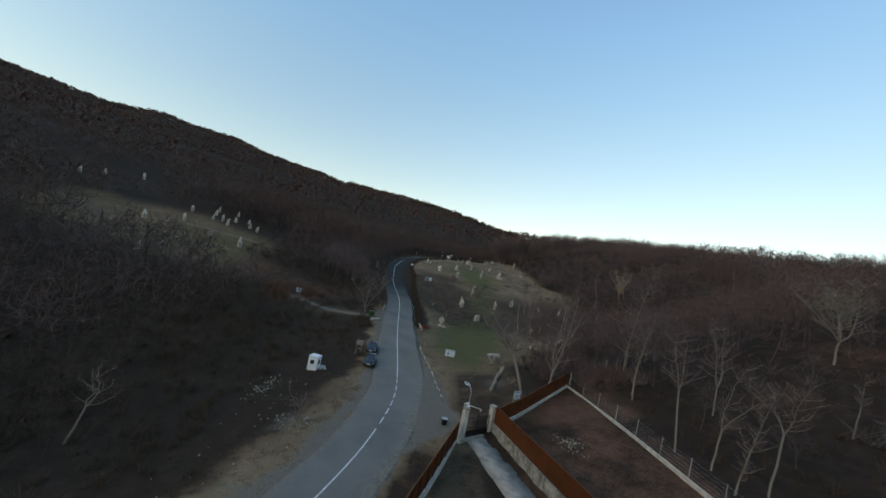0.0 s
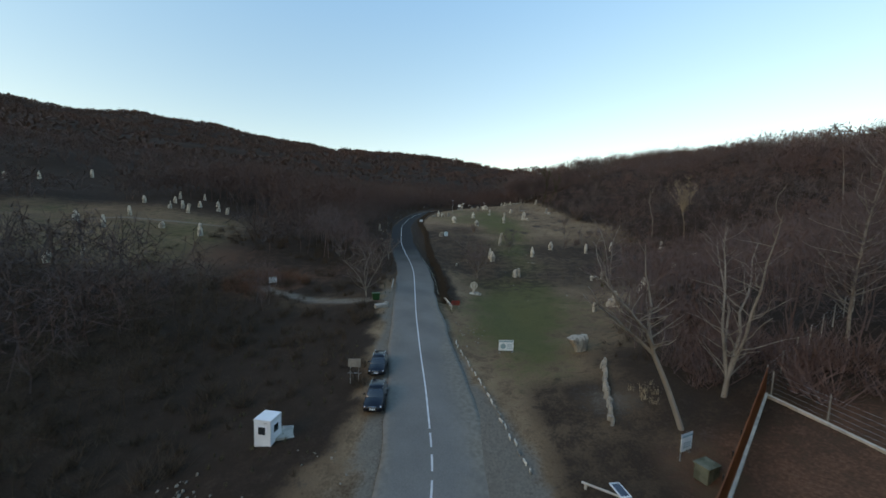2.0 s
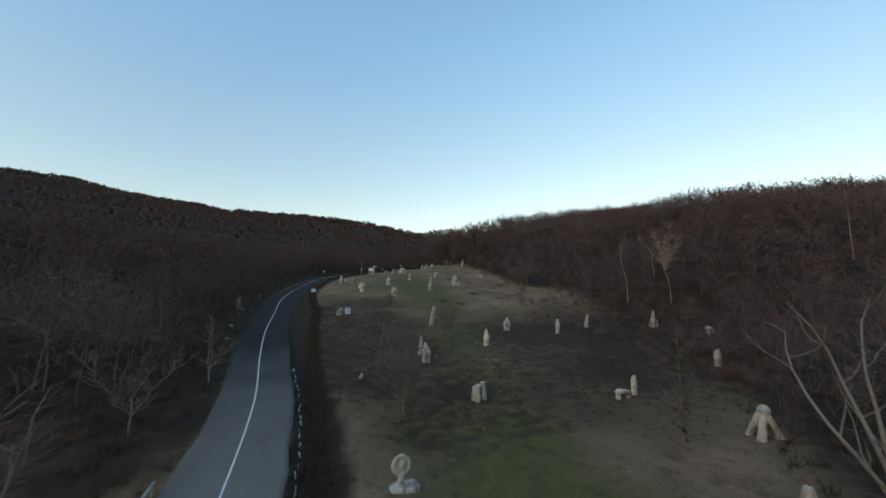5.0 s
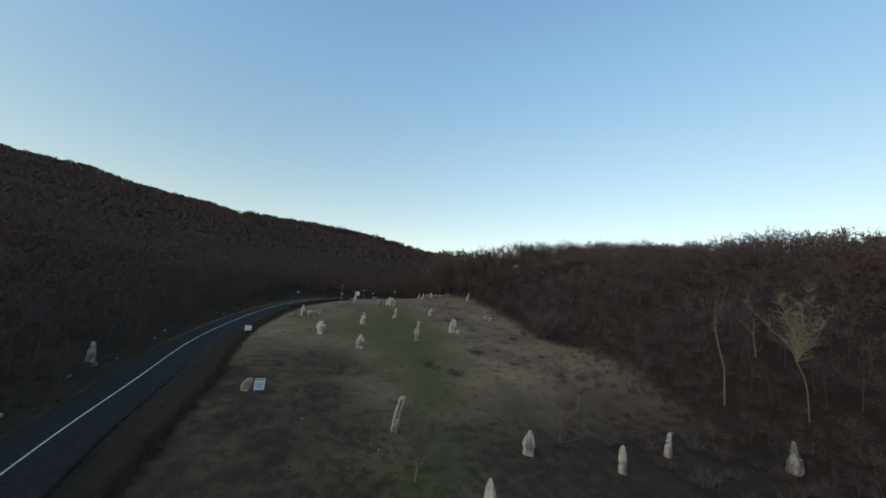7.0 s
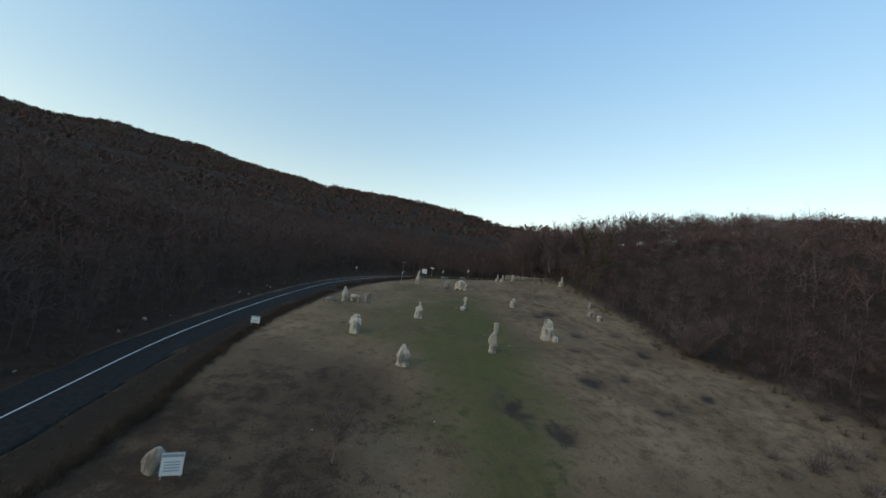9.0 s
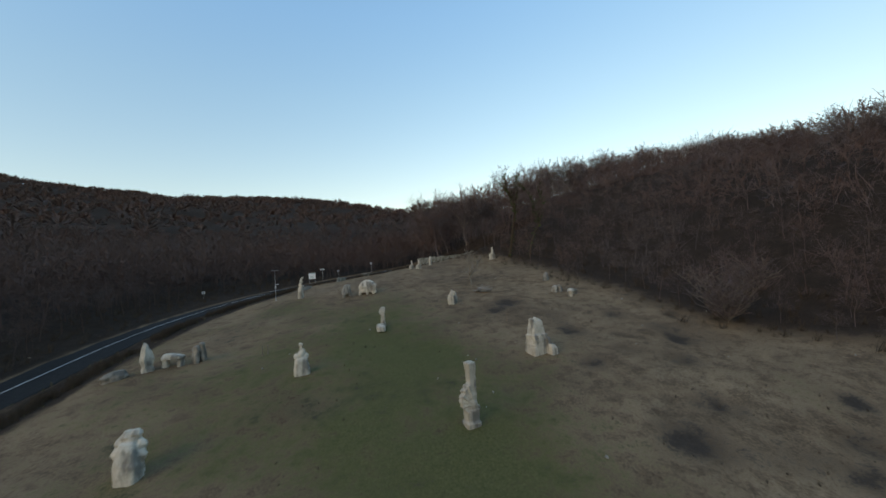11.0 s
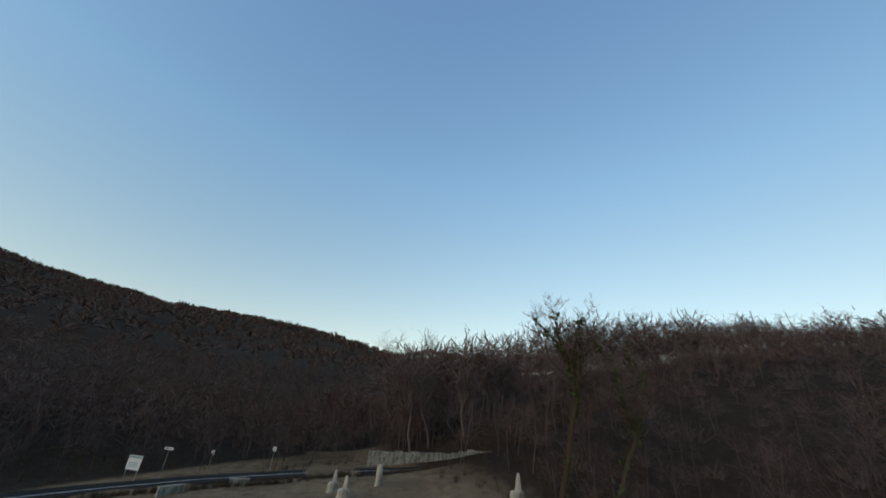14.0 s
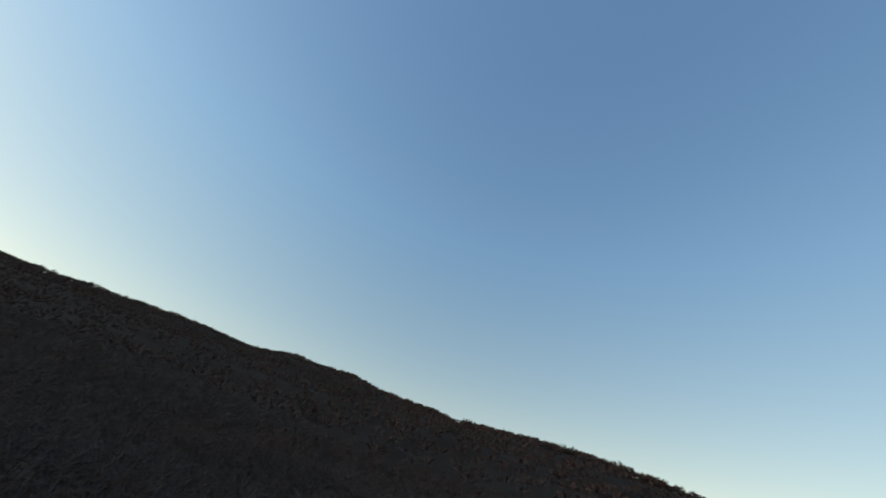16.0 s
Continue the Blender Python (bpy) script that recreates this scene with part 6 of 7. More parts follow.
build_tree(36.4, 62.6, 20.0, "tall straight bare tree behind the wire fence", 3, 0.34, 0, 61, 10, (0.02, 0), 0.35, PALE_BARK, girth=0.7, fine=0.7)
build_tree(32.4, 51.0, 13.0, "slim pale bare tree above the yard", 4, 0.3, 2, 23, 8, (-0.06, 0), 0.5, PALE_BARK, girth=0.7, fine=0.7)
build_tree(27.8, 90.8, 17.5, "dead pale tree with broken crooked limbs", 5, 0.34, 3, 20, 4, (-0.2, 0.02), 0.36, PALE_BARK)
build_tree(5.2, 127.0, 11.5, "spreading bare fruit tree in the meadow", 6, 0.62, 4, 44, 9, (0, 0), 0.18)
build_tree(32.3, 110.2, 10.5, "bare ivy-grown tree beside carved stones", 7, 0.45, 0, 26, 8, (0, 0), 0.3, ivy=9)
build_tree(18.3, 158.2, 8.5, "bare tree among the standing stones", 8, 0.6, 3, 34, 8, (0, 0), 0.22)
build_tree(6.8, 182.0, 5.2, "small round-headed bare tree", 9, 0.75, 3, 20, 9, (0, 0), 0.35)
build_tree(40.8, 167.3, 12.0, "slender bare tree in the meadow's lower part", 10, 0.34, 0, 36, 7, (0, 0), 0.15)
build_tree(40.1, 260.6, 7.6, "young bare tree with a pale forked stem", 11, 0.42, 3, 26, 8, (0.05, 0), 0.22, PALE_BARK, girth=1.5, pale_crown=True)
build_tree(49.8, 178.4, 7.6, "thin bare sapling with a pale stem", 12, 0.3, 0, 16, 5, (0.2, 0), 0.2, PALE_BARK)
build_tree(-18.2, 97.4, 12.0, "wide pale bare tree behind the waste bin", 13, 0.55, 4, 46, 9, (0, 0), 0.12, PALE_BARK)
build_tree(64.1, 53.6, 14.5, "open-crowned white-barked bare tree on the slope", 14, 0.6, 4, 40, 8, (0.06, 0), 0.28, PALE_BARK, pale_crown=True)
build_tree(51.8, 38.8, 8.0, "slim pale trunk with few branches", 15, 0.25, 0, 13, 6, (0.1, 0), 0.6, PALE_BARK, girth=0.7, fine=0.7)
build_tree(35.9, 31.2, 13.0, "leaning bare tree outside the yard fence", 16, 0.35, 2, 27, 8, (0.22, 0.05), 0.5, PALE_BARK, girth=0.7, fine=0.7)
build_tree(31.4, 38.6, 14.8, "straight bare tree growing by the fence", 17, 0.3, 2, 30, 8, (0.05, 0), 0.45, PALE_BARK, girth=0.7, fine=0.7)
build_tree(33.2, 35.2, 12.5, "forked bare tree growing by the fence", 18, 0.3, 2, 30, 8, (0.1, 0.05), 0.35, PALE_BARK, girth=0.7, fine=0.7)
build_tree(33.0, 31.6, 11.5, "thin bare tree leaning over the wire fence", 19, 0.3, 0, 27, 8, (0.08, 0), 0.4, PALE_BARK, girth=0.7, fine=0.7)
build_tree(33.0, 52.6, 12.0, "thin upright bare tree near the fence corner", 20, 0.25, 0, 27, 8, (0, 0), 0.4, PALE_BARK, girth=0.7, fine=0.7)
build_tree(40.0, 45.0, 13.0, "bare tree with a twin stem on the slope", 21, 0.35, 2, 30, 8, (0.03, 0), 0.3, PALE_BARK, girth=0.7, fine=0.7)
build_tree(-33.3, 32.0, 9.0, "crooked pale bare tree in the dark hollow", 22, 0.35, 2, 12, 5, (0.35, 0), 0.5, PALE_BARK)
build_tree(59.2, 282.0, 26.0, "old oak with gnarled limbs and ivy", 23, 0.3, 4, 54, 8, (-0.05, 0), 0.5, BRUSH, ivy=18, girth=1.4, fine=1.2)
build_tree(62.6, 276.5, 24.5, "tall crooked bare oak at the meadow's edge", 24, 0.34, 3, 48, 9, (0.06, 0), 0.4, BRUSH, ivy=18)
build_tree(48.2, 322.0, 27.0, "tall grey tree rising above the wood", 25, 0.34, 3, 44, 9, (0, 0), 0.3, TWIG)
build_tree(52.6, 324.5, 25.0, "grey bare tree behind the meadow's crest", 35, 0.36, 3, 40, 9, (0, 0), 0.3, TWIG)
build_tree(60.0, 323.0, 24.0, "bushy bare tree beside the far wall", 36, 0.36, 4, 40, 9, (0, 0), 0.28)
build_tree(64.5, 224.3, 9.0, "rounded bare thorn bush at the meadow's edge", 26, 0.7, 6, 90, 9, (0, 0), 0.05, category="bush")
build_tree(-19.7, 131.5, 8.5, "pale bare tree at the road's wooded side", 27, 0.4, 3, 20, 7, (0.05, 0), 0.2, PALE_BARK)
build_tree(-21.5, 118.0, 10.0, "bare tree crowding the road's edge", 28, 0.5, 3, 24, 7, (0, 0), 0.2)
build_tree(76.0, 173.5, 22.0, "tall pale snag with broken branches", 29, 0.2, 2, 14, 4, (0.05, 0), 0.6, PALE_BARK, girth=0.6)
build_tree(83.0, 165.0, 23.0, "tree with dense straw-coloured upright shoots", 30, 0.17, 16, 110, 7, (0.02, 0), 0.42, DRY, girth=0.3, fine=0.75)
build_tree(92.0, 181.0, 9.5, "broken pale stub of a dead tree", 37, 0.22, 3, 8, 2, (0.0, 0), 0.5, PALE_BARK, girth=1.2)
build_tree(119.3, 146.0, 19.0, "tall thin pale trunk standing in the wood", 38, 0.16, 0, 14, 4, (-0.1, 0), 0.45, PALE_BARK)
build_tree(103.6, 115.4, 13.5, "leaning pale trunk standing in the wood", 39, 0.18, 0, 12, 4, (0.16, 0.1), 0.4, PALE_BARK)
build_tree(-13.4, 40.0, 5.0, "thin leafless shrub on the rubble heap", 31, 0.5, 3, 14, 6, (0.05, 0), 0.1, category="bush")


# ---- woods ----
def prototypes(limbs, shoots, twigs, width, tube, count, seed, base=0.22, wide=0.3):
    """Bare trees of height 1: a stem, rising limbs and a rounded, uneven crown of shoots and twigs, as arrays of corners, faces and paleness."""
    out = []
    for k in range(count):
        r = np.random.default_rng(seed + k)
        lean = r.normal(0, 0.05, 2)
        stem = [np.array([0, 0, -0.03])] + [np.array([lean[0] * z + r.normal(0, 0.012), lean[1] * z + r.normal(0, 0.012), z]) for z in (0.2, 0.4, 0.6, 0.82)]
        girth = np.array((1.0, 0.85, 0.7, 0.45, 0.14)) * max(0.0068, width * 1.5)
        trunk = [(p, q, u, v, 0) for p, q, u, v in zip(stem, stem[1:], girth, girth[1:])]
        middle, reach = np.array([lean[0] * 0.6, lean[1] * 0.6, (1 + base) / 2]), np.array([wide, wide, (1 - base) / 2]) * r.uniform(0.88, 1.1, 3)
        lump = r.uniform(0, 6.283, 4)

        def shell(d, far):
            d = d / np.linalg.norm(d)
            a = math.atan2(d[1], d[0])
            return middle + d * reach * far * (1 + 0.12 * math.sin(3 * a + lump[0]) + 0.1 * math.sin(5 * a + 4 * d[2] + lump[1]) + 0.08 * math.sin(7 * d[2] + lump[2]))

        main, fine, ways = [], [], []
        for n in range(limbs):
            z = -0.35 + 1.3 * (n + r.random()) / limbs
            a = n * 2.4 + r.normal(0, 0.4)
            d = np.array([math.cos(a) * math.sqrt(max(0.05, 1 - z * z)), math.sin(a) * math.sqrt(max(0.05, 1 - z * z)), z])
            top = shell(d, 0.74)
            fz = base * 0.6 + max(0.0, top[2] - base * 0.6) * 0.42
            foot = np.array([lean[0] * fz, lean[1] * fz, fz])
            mid = foot * 0.5 + top * 0.5 + r.normal(0, 0.02, 3) - [0, 0, 0.02]
            g0 = max(0.0017 * (1.1 - 0.5 * fz), width)
            main += [(foot, mid, g0, g0 * 0.75, 1), (mid, top, g0 * 0.75, max(g0 * 0.35, width * 0.6), 1)]
            ways.append((mid, top, d))
        tips = []
        for n in range(shoots):
            mid, top, d = ways[n % len(ways)]
            foot = mid + (top - mid) * r.uniform(0.0, 1.0)
            d2 = d + r.normal(0, 0.6, 3)
            tip = shell(d2, r.uniform(0.72, 1.0))
            fine.append((foot, tip, width * 1.1, width * 0.6, 2))
            tips.append((foot, tip, d2))
        for n in range(twigs):
            p, q, d = tips[n % len(tips)]
            foot = p + (q - p) * r.uniform(0.3, 1.0)
            go = d / np.linalg.norm(d) + r.normal(0, 0.75, 3) + [0, 0, 0.3]
            fine.append((foot, foot + go / np.linalg.norm(go) * r.uniform(0.05, 0.13), width, width * 0.5, 2))
        v0, q0 = limb_mesh(trunk, tube)
        v1, q1 = limb_mesh(main, 1)
        v2, q2 = limb_mesh(fine, 1)
        pale = np.concatenate([np.full(len(v0), 1.0), np.full(len(v1), 0.4), np.zeros(len(v2))])
        out.append((np.concatenate([v0, v1, v2]), np.concatenate([q0, q1 + len(v0), q2 + len(v0) + len(v1)]), pale))
    return out


def far_crowns(clumps, count, seed, wide=0.4, low=-0.15):
    """Distant bare trees of height 1: a rounded crown of short twig clumps."""
    out = []
    for k in range(count):
        r = np.random.default_rng(seed + k)
        n = np.arange(clumps)
        z = low + (0.98 - low) * (n + r.random(clumps)) / clumps
        a = n * 2.4 + r.normal(0, 0.35, clumps)
        side = np.sqrt(np.clip(1 - z * z, 0.03, 1))
        d = np.stack([np.cos(a) * side, np.sin(a) * side, z], 1)
        size = np.array([wide, wide, 0.44]) * r.uniform(0.85, 1.12, 3)
        bulge = (1 + 0.16 * np.sin(3 * a + r.uniform(0, 6)) + r.normal(0, 0.07, clumps))[:, None]
        tip, foot = [0, 0, 0.55] + d * size * bulge, [0, 0, 0.5] + d * size * 0.45
        rows = [(f, t, 0.018, 0.04, 2) for f, t in zip(foot, tip)]
        v, q = limb_mesh(rows, 1)
        out.append((v, q, np.zeros(len(v))))
    return out


def plant(name, label, protos, xy, tall, material, seed, broad=1.0, category="wood", sink=0.0):
    g = np.random.default_rng(seed)
    pick = g.integers(0, len(protos), len(xy))
    V, Q, base, tone = [], [], 0, []
    z = ground_height(xy[:, 0], xy[:, 1]) - sink
    for k, (pv, pq, pale) in enumerate(protos):
        idx = np.where(pick == k)[0]
        if not len(idx):
            continue
        a = g.random(len(idx)) * 6.283
        h = tall[idx]
        s = h * broad * g.uniform(0.85, 1.2, len(idx))
        c, n = np.cos(a), np.sin(a)
        X = (pv[None, :, 0] * c[:, None] - pv[None, :, 1] * n[:, None]) * s[:, None] + xy[idx, 0][:, None]
        Y = (pv[None, :, 0] * n[:, None] + pv[None, :, 1] * c[:, None]) * s[:, None] + xy[idx, 1][:, None]
        Z = pv[None, :, 2] * h[:, None] + z[idx][:, None]
        V.append(np.stack([X, Y, Z], 2).reshape(-1, 3))
        Q.append((pq[None] + (np.arange(len(idx)) * len(pv))[:, None, None]).reshape(-1, 4) + base)
        base += len(idx) * len(pv)
        tone.append((g.random(len(idx))[:, None] + pale[None] * 1.2 * (g.random(len(idx)) > 0.8)[:, None]).ravel())
    ob = sheet(name, np.concatenate(V), np.concatenate(Q), material, False)
    ob.data.attributes.new("tone", "FLOAT", "POINT").data.foreach_set("value", np.concatenate(tone).astype(np.float32))
    return tagged(ob, label, category, kind="stuff")


def east_wood(x, y):
    """How far inside the eastern wood a place lies."""
    gap = np.abs(turn_gap(x, y))
    return np.where(gap < 8, -5, x - np.interp(y, WOOD_Y, WOOD_X) + 3 * grain(x, y, 12, 51))


def west_wood(x, y):
    lat = lateral(x, y)
    inside = np.where(y > 108, -lat - np.interp(y, [108, 125, 150, 260, 330], [14, 10, 8, 7.5, 9]), -lat - np.interp(y, [-60, 30, 60, 84, 108], [26, 24, 26, 26, 22]))
    clear = ((x + 100) / 46) ** 2 + ((y - 143) / 40) ** 2
    clear = np.minimum(clear, ((x + 45) / 26) ** 2 + ((y - 112) / 14) ** 2)
    clear = np.minimum(clear, ((x + 180) / 30) ** 2 + ((y - 188) / 26) ** 2)
    gap = turn_gap(x, y)
    inside = np.where((gap < 60) & (y > 292), np.where(gap > 0, gap - 10, -5), inside)
    return np.where((clear < 1 + 0.25 * grain(x, y, 10, 52)) | (np.abs(gap) < 8), -5, inside + 3 * grain(x, y, 11, 53))


def sprinkle(x0, x1, y0, y1, gap, seed):
    g = np.random.default_rng(seed)
    xs, ys_ = np.meshgrid(np.arange(x0, x1, gap), np.arange(y0, y1, gap))
    p = np.stack([xs.ravel(), ys_.ravel()], 1)
    return p + g.uniform(-0.48, 0.48, p.shape) * gap


g = np.random.default_rng(77)
NEAR, MID = prototypes(11, 64, 205, 0.0014, 3, 7, 100), prototypes(6, 26, 60, 0.0042, 1, 8, 200, 0.07, 0.34)
FAR = far_crowns(34, 8, 300)

p = sprinkle(20, 190, -10, 400, 5.0, 1)
d = east_wood(p[:, 0], p[:, 1])
yard = (p[:, 0] < 33) & (p[:, 1] < 62)
sparse = (p[:, 1] < 60) & (p[:, 0] < 95) & (g.random(len(p)) < 0.78)
sparse |= np.hypot(p[:, 0] - 62, p[:, 1] - 50) < 9
p = p[(d > 0) & ~yard & ~sparse]
d = east_wood(p[:, 0], p[:, 1])
reach = np.hypot(p[:, 0] - 20, np.clip(np.abs(p[:, 1] - 165) - 140, 0, None))
tall = np.interp(d, [0, 6, 20, 36], [4, 6, 8, 8.5]) * g.uniform(0.6, 1.3, len(p)) * (1 + 0.22 * grain(p[:, 0], p[:, 1], 16, 57)) * np.interp(p[:, 1], [40, 60, 110, 260, 285, 305, 340], [1.3, 1.2, 1.0, 0.9, 1.1, 1.9, 2.1])
tall = tall * np.where((p[:, 1] > 275) & (p[:, 0] > 72), 0.6, 1.0)
tall = np.where((p[:, 1] > 52) & (p[:, 1] < 104), np.maximum(tall, 11.5 * g.uniform(0.8, 1.25, len(p))), tall)
close = reach < 75
plant("east_wood", "bare deciduous trees at the meadow's edge", NEAR, p[close], tall[close], TWIG, 11, 1.25)
plant("east_wood", "bare deciduous wood covering the eastern slope", MID, p[~close], tall[~close], TWIG, 12, 1.3)
p = sprinkle(44, 215, 316, 352, 8.0, 6)
p = p[(p[:, 1] < 345 - 0.1 * (p[:, 0] - 44) + 8) & (turn_gap(p[:, 0], p[:, 1]) > 8.5)]
tall = np.interp(p[:, 0], [44, 58, 75, 105, 125, 150, 215], [27, 24.5, 21.5, 18.5, 14, 10.5, 9.5]) * g.uniform(0.72, 1.04, len(p))
plant("east_wood", "tall bare trees standing against the sky", prototypes(12, 72, 170, 0.0042, 3, 6, 150, 0.3), p, tall, TWIG, 15, 1.05)

p = sprinkle(-130, 70, -10, 420, 5.0, 2)
d = west_wood(p[:, 0], p[:, 1])
p = p[(d > 0) & (p[:, 0] < np.where(p[:, 1] > 315, 60, 10)) & ((p[:, 1] < 332) | (east_wood(p[:, 0], p[:, 1]) < 0))]
d = west_wood(p[:, 0], p[:, 1])
tall = np.interp(d, [0, 8, 30], [6, 11, 14]) * g.uniform(0.7, 1.25, len(p)) * np.interp(p[:, 1], [60, 100, 125, 150, 400], [0.7, 0.9, 1.15, 1.0, 1.0])
reach = np.hypot(np.clip(-p[:, 0] - 10, 0, None), np.clip(np.abs(p[:, 1] - 130) - 130, 0, None))
close = reach < 38
lower = close & (p[:, 1] < 150) & (p[:, 1] > 92)
hollow = close & (p[:, 1] <= 92)
plant("west_wood", "dark bare trees in the hollow beside the road", NEAR, p[hollow], tall[hollow], BRUSH, 17, 1.3)
plant("west_wood", "grey-brown bare trees beside the lower road", NEAR, p[lower], tall[lower], TWIG, 16, 1.3)
close &= ~lower & ~hollow
plant("west_wood", "bare deciduous trees along the road", NEAR, p[close], tall[close], SHADED_TWIG, 13, 1.25)
plant("west_wood", "bare deciduous wood covering the western slope", MID, p[reach >= 38], tall[reach >= 38], SHADED_TWIG, 14, 1.3)


def hill_wood(r0, r1, gap, protos, broad, seed, label):
    p = sprinkle(-r1, r1, -700, r1 + 200, gap, seed)
    r, az = np.hypot(p[:, 0], p[:, 1] - 120), np.degrees(np.arctan2(p[:, 0], p[:, 1] - 120))
    inner = ((p[:, 0] > -130) & (p[:, 0] < 190) & (p[:, 1] > -40) & (p[:, 1] < 400)) | ((p[:, 0] > 70) & (p[:, 0] < 190) & (p[:, 1] < 400))
    top = 905 + 10 * np.clip(np.abs(az), 0, 90)
    keep = (r > r0) & (r < np.minimum(r1, top + 30)) & ~inner & (az > -108) & (az < 85)
    keep &= (az < 28) | (r < 400)
    keep &= (p[:, 0] > 60) | (west_wood(p[:, 0], p[:, 1]) > -4)
    p = p[keep]
    h = g.uniform(9, 14, len(p)) * np.where(p[:, 0] > 60, 0.85, 1.0) * (1 + 0.2 * grain(p[:, 0], p[:, 1], 70, 61))
    plant("hill_wood", label, protos, p, h, SHADED_TWIG, seed, broad)


hill_wood(100, 400, 11.5, prototypes(6, 26, 60, 0.0085, 1, 6, 170, 0.07, 0.36), 1.45, 21, "bare wood on the valley's middle slopes")
hill_wood(400, 1900, 22.0, FAR, 1.6, 22, "distant bare wood covering the long ridge")


p = sprinkle(140, 290, 40, 300, 8.2, 24)
plant("hill_wood", "bare wood along the eastern hill's crest", prototypes(9, 48, 120, 0.0062, 1, 6, 160, 0.12, 0.34), p, g.uniform(8, 13, len(p)), TWIG, 25, 1.3, sink=2.2)


def ridge_row(seed):
    """Trees standing close along the long ridge, against the sky."""
    r2 = np.random.default_rng(seed)
    az = np.radians(r2.uniform(-108, 27, 1900))
    far = 900 + 10 * np.abs(np.degrees(az)).clip(0, 90) + r2.normal(-6, 14, len(az))
    p = np.stack([far * np.sin(az), 120 + far * np.cos(az)], 1)
    h = r2.uniform(11, 17, len(p)) * (1 + 0.25 * grain(p[:, 0], p[:, 1], 40, 62))
    plant("hill_wood", "line of bare trees along the ridge top", RIDGE_TREES, p, h, SHADED_TWIG, seed, 1.2, sink=4.0)


RIDGE_TREES = far_crowns(34, 6, 330, 0.42, -0.6)
ridge_row(23)


# ---- brush, hedge and weeds ----
def tuft_proto(count, wide, seed, up=0.8, ribbon_w=0.012):
    g2 = np.random.default_rng(seed)
    a = g2.uniform(0, 6.283, count)
    e = g2.uniform(0.15, up, count)
    foot = g2.normal(0, 0.18 * wide, (count, 3)) * [1, 1, 0]
    length = g2.uniform(0.4, 1.0, count)
    tip = foot + np.stack([np.cos(a) * (1 - e) * wide, np.sin(a) * (1 - e) * wide, e * 0 + 0.35 + 0.65 * e], 1) * length[:, None]
    rows = [(f, t, ribbon_w, ribbon_w * 0.4, 3) for f, t in zip(foot, tip)]
    v, q = limb_mesh(rows, 1)
    return v, q, np.zeros(len(v))


TUFTS = [tuft_proto(26, 0.7, 400 + k) for k in range(5)]
SHRUBS = [tuft_proto(60, 0.85, 410 + k, 0.7, 0.008) for k in range(5)]
WEEDS = [tuft_proto(20, 0.5, 420 + k, 0.9, 0.02) for k in range(4)]


def strew(name, label, protos, xy, size, material, seed, category="brush"):
    return plant(name, label, protos, xy, size, material, seed, 1.0, category)


y = g.uniform(97, 297, 1900)
gap = (grain(y, 0 * y, 9, 71) < 0.72) | (y < 225)
y = y[gap]
off = np.interp(y, [97, 130, 160, 185, 205, 225, 260, 322], [5.8, 7.1, 9.5, 10.5, 9.1, 7.3, 6.1, 5.6])
x = road_x(y) + off * np.sqrt(1 + ((road_x(y + 1) - road_x(y - 1)) / 2) ** 2) + g.normal(0, 0.38, len(y)) * 1.3
strew("hedge", "dense brown leafless hedge along the road", TUFTS, np.stack([x, y], 1), g.uniform(1.0, 1.6, len(y)), BRUSH, 31, "hedge")

p = sprinkle(-60, 95, 0, 330, 2.6, 41)
de, dw, lat = east_wood(p[:, 0], p[:, 1]), west_wood(p[:, 0], p[:, 1]), lateral(p[:, 0], p[:, 1])
rim = ((de > -2.5) & (de < 16)) | ((dw > -1.5) & (dw < 18)) | ((lat < -9.5) & (lat > -40) & (p[:, 1] > 25) & (p[:, 1] < 92) & (grain(p[:, 0], p[:, 1], 9, 72) > -0.25))
rim &= ~((p[:, 0] < 33) & (p[:, 0] > 0) & (p[:, 1] < 60)) & ((lat > 6.5) | (lat < -4.3)) & ~((p[:, 0] > -22) & (p[:, 0] < -13) & (np.abs(p[:, 1] - 57) < 4))
rim |= (lat < -4.3) & (lat > -11) & (p[:, 1] > 108) & (p[:, 1] < 330)
q = p[rim]
strew("undergrowth", "tangled brown brush under the trees", TUFTS, q, g.uniform(0.8, 2.4, len(q)), BRUSH, 32)

p = sprinkle(-40, 12, 12, 300, 1.5, 43)
lat = lateral(p[:, 0], p[:, 1])
verge = ((lat > 4.4) & (lat < 8.5) & (p[:, 1] > 90)) | ((lat < -5.0) & (lat > -9) & (p[:, 1] > 84) & (p[:, 1] < 108)) | ((lat < -8) & (lat > -24) & (p[:, 1] < 84) & (grain(p[:, 0], p[:, 1], 5, 73) > 0.1)) | ((lat > 4.5) & (lat < 9) & (p[:, 1] < 40))
q = p[verge & (g.random(len(p)) < 0.75)]
strew("weeds", "rough olive-brown weeds on the verges", WEEDS, q, g.uniform(0.3, 0.8, len(q)), OLIVE, 33, "weeds")

x = g.uniform(-2, 70, 520)
q = np.stack([x, np.interp(x, TURN_X, TURN_Y) - 6.3 + g.normal(0, 0.5, len(x))], 1)
strew("hedge", "dark leafless brush inside the upper bend", TUFTS, q, g.uniform(0.8, 1.5, len(q)), BRUSH, 34, "hedge")
p = sprinkle(30, 90, 120, 215, 3.0, 44)
keep = (p[:, 0] - np.interp(p[:, 1], [120, 150, 180, 195, 215], [46, 56, 50, 56, 72]) + 6 * grain(p[:, 0], p[:, 1], 8, 74) > 0) & (g.random(len(p)) < 0.55)
q = p[keep]
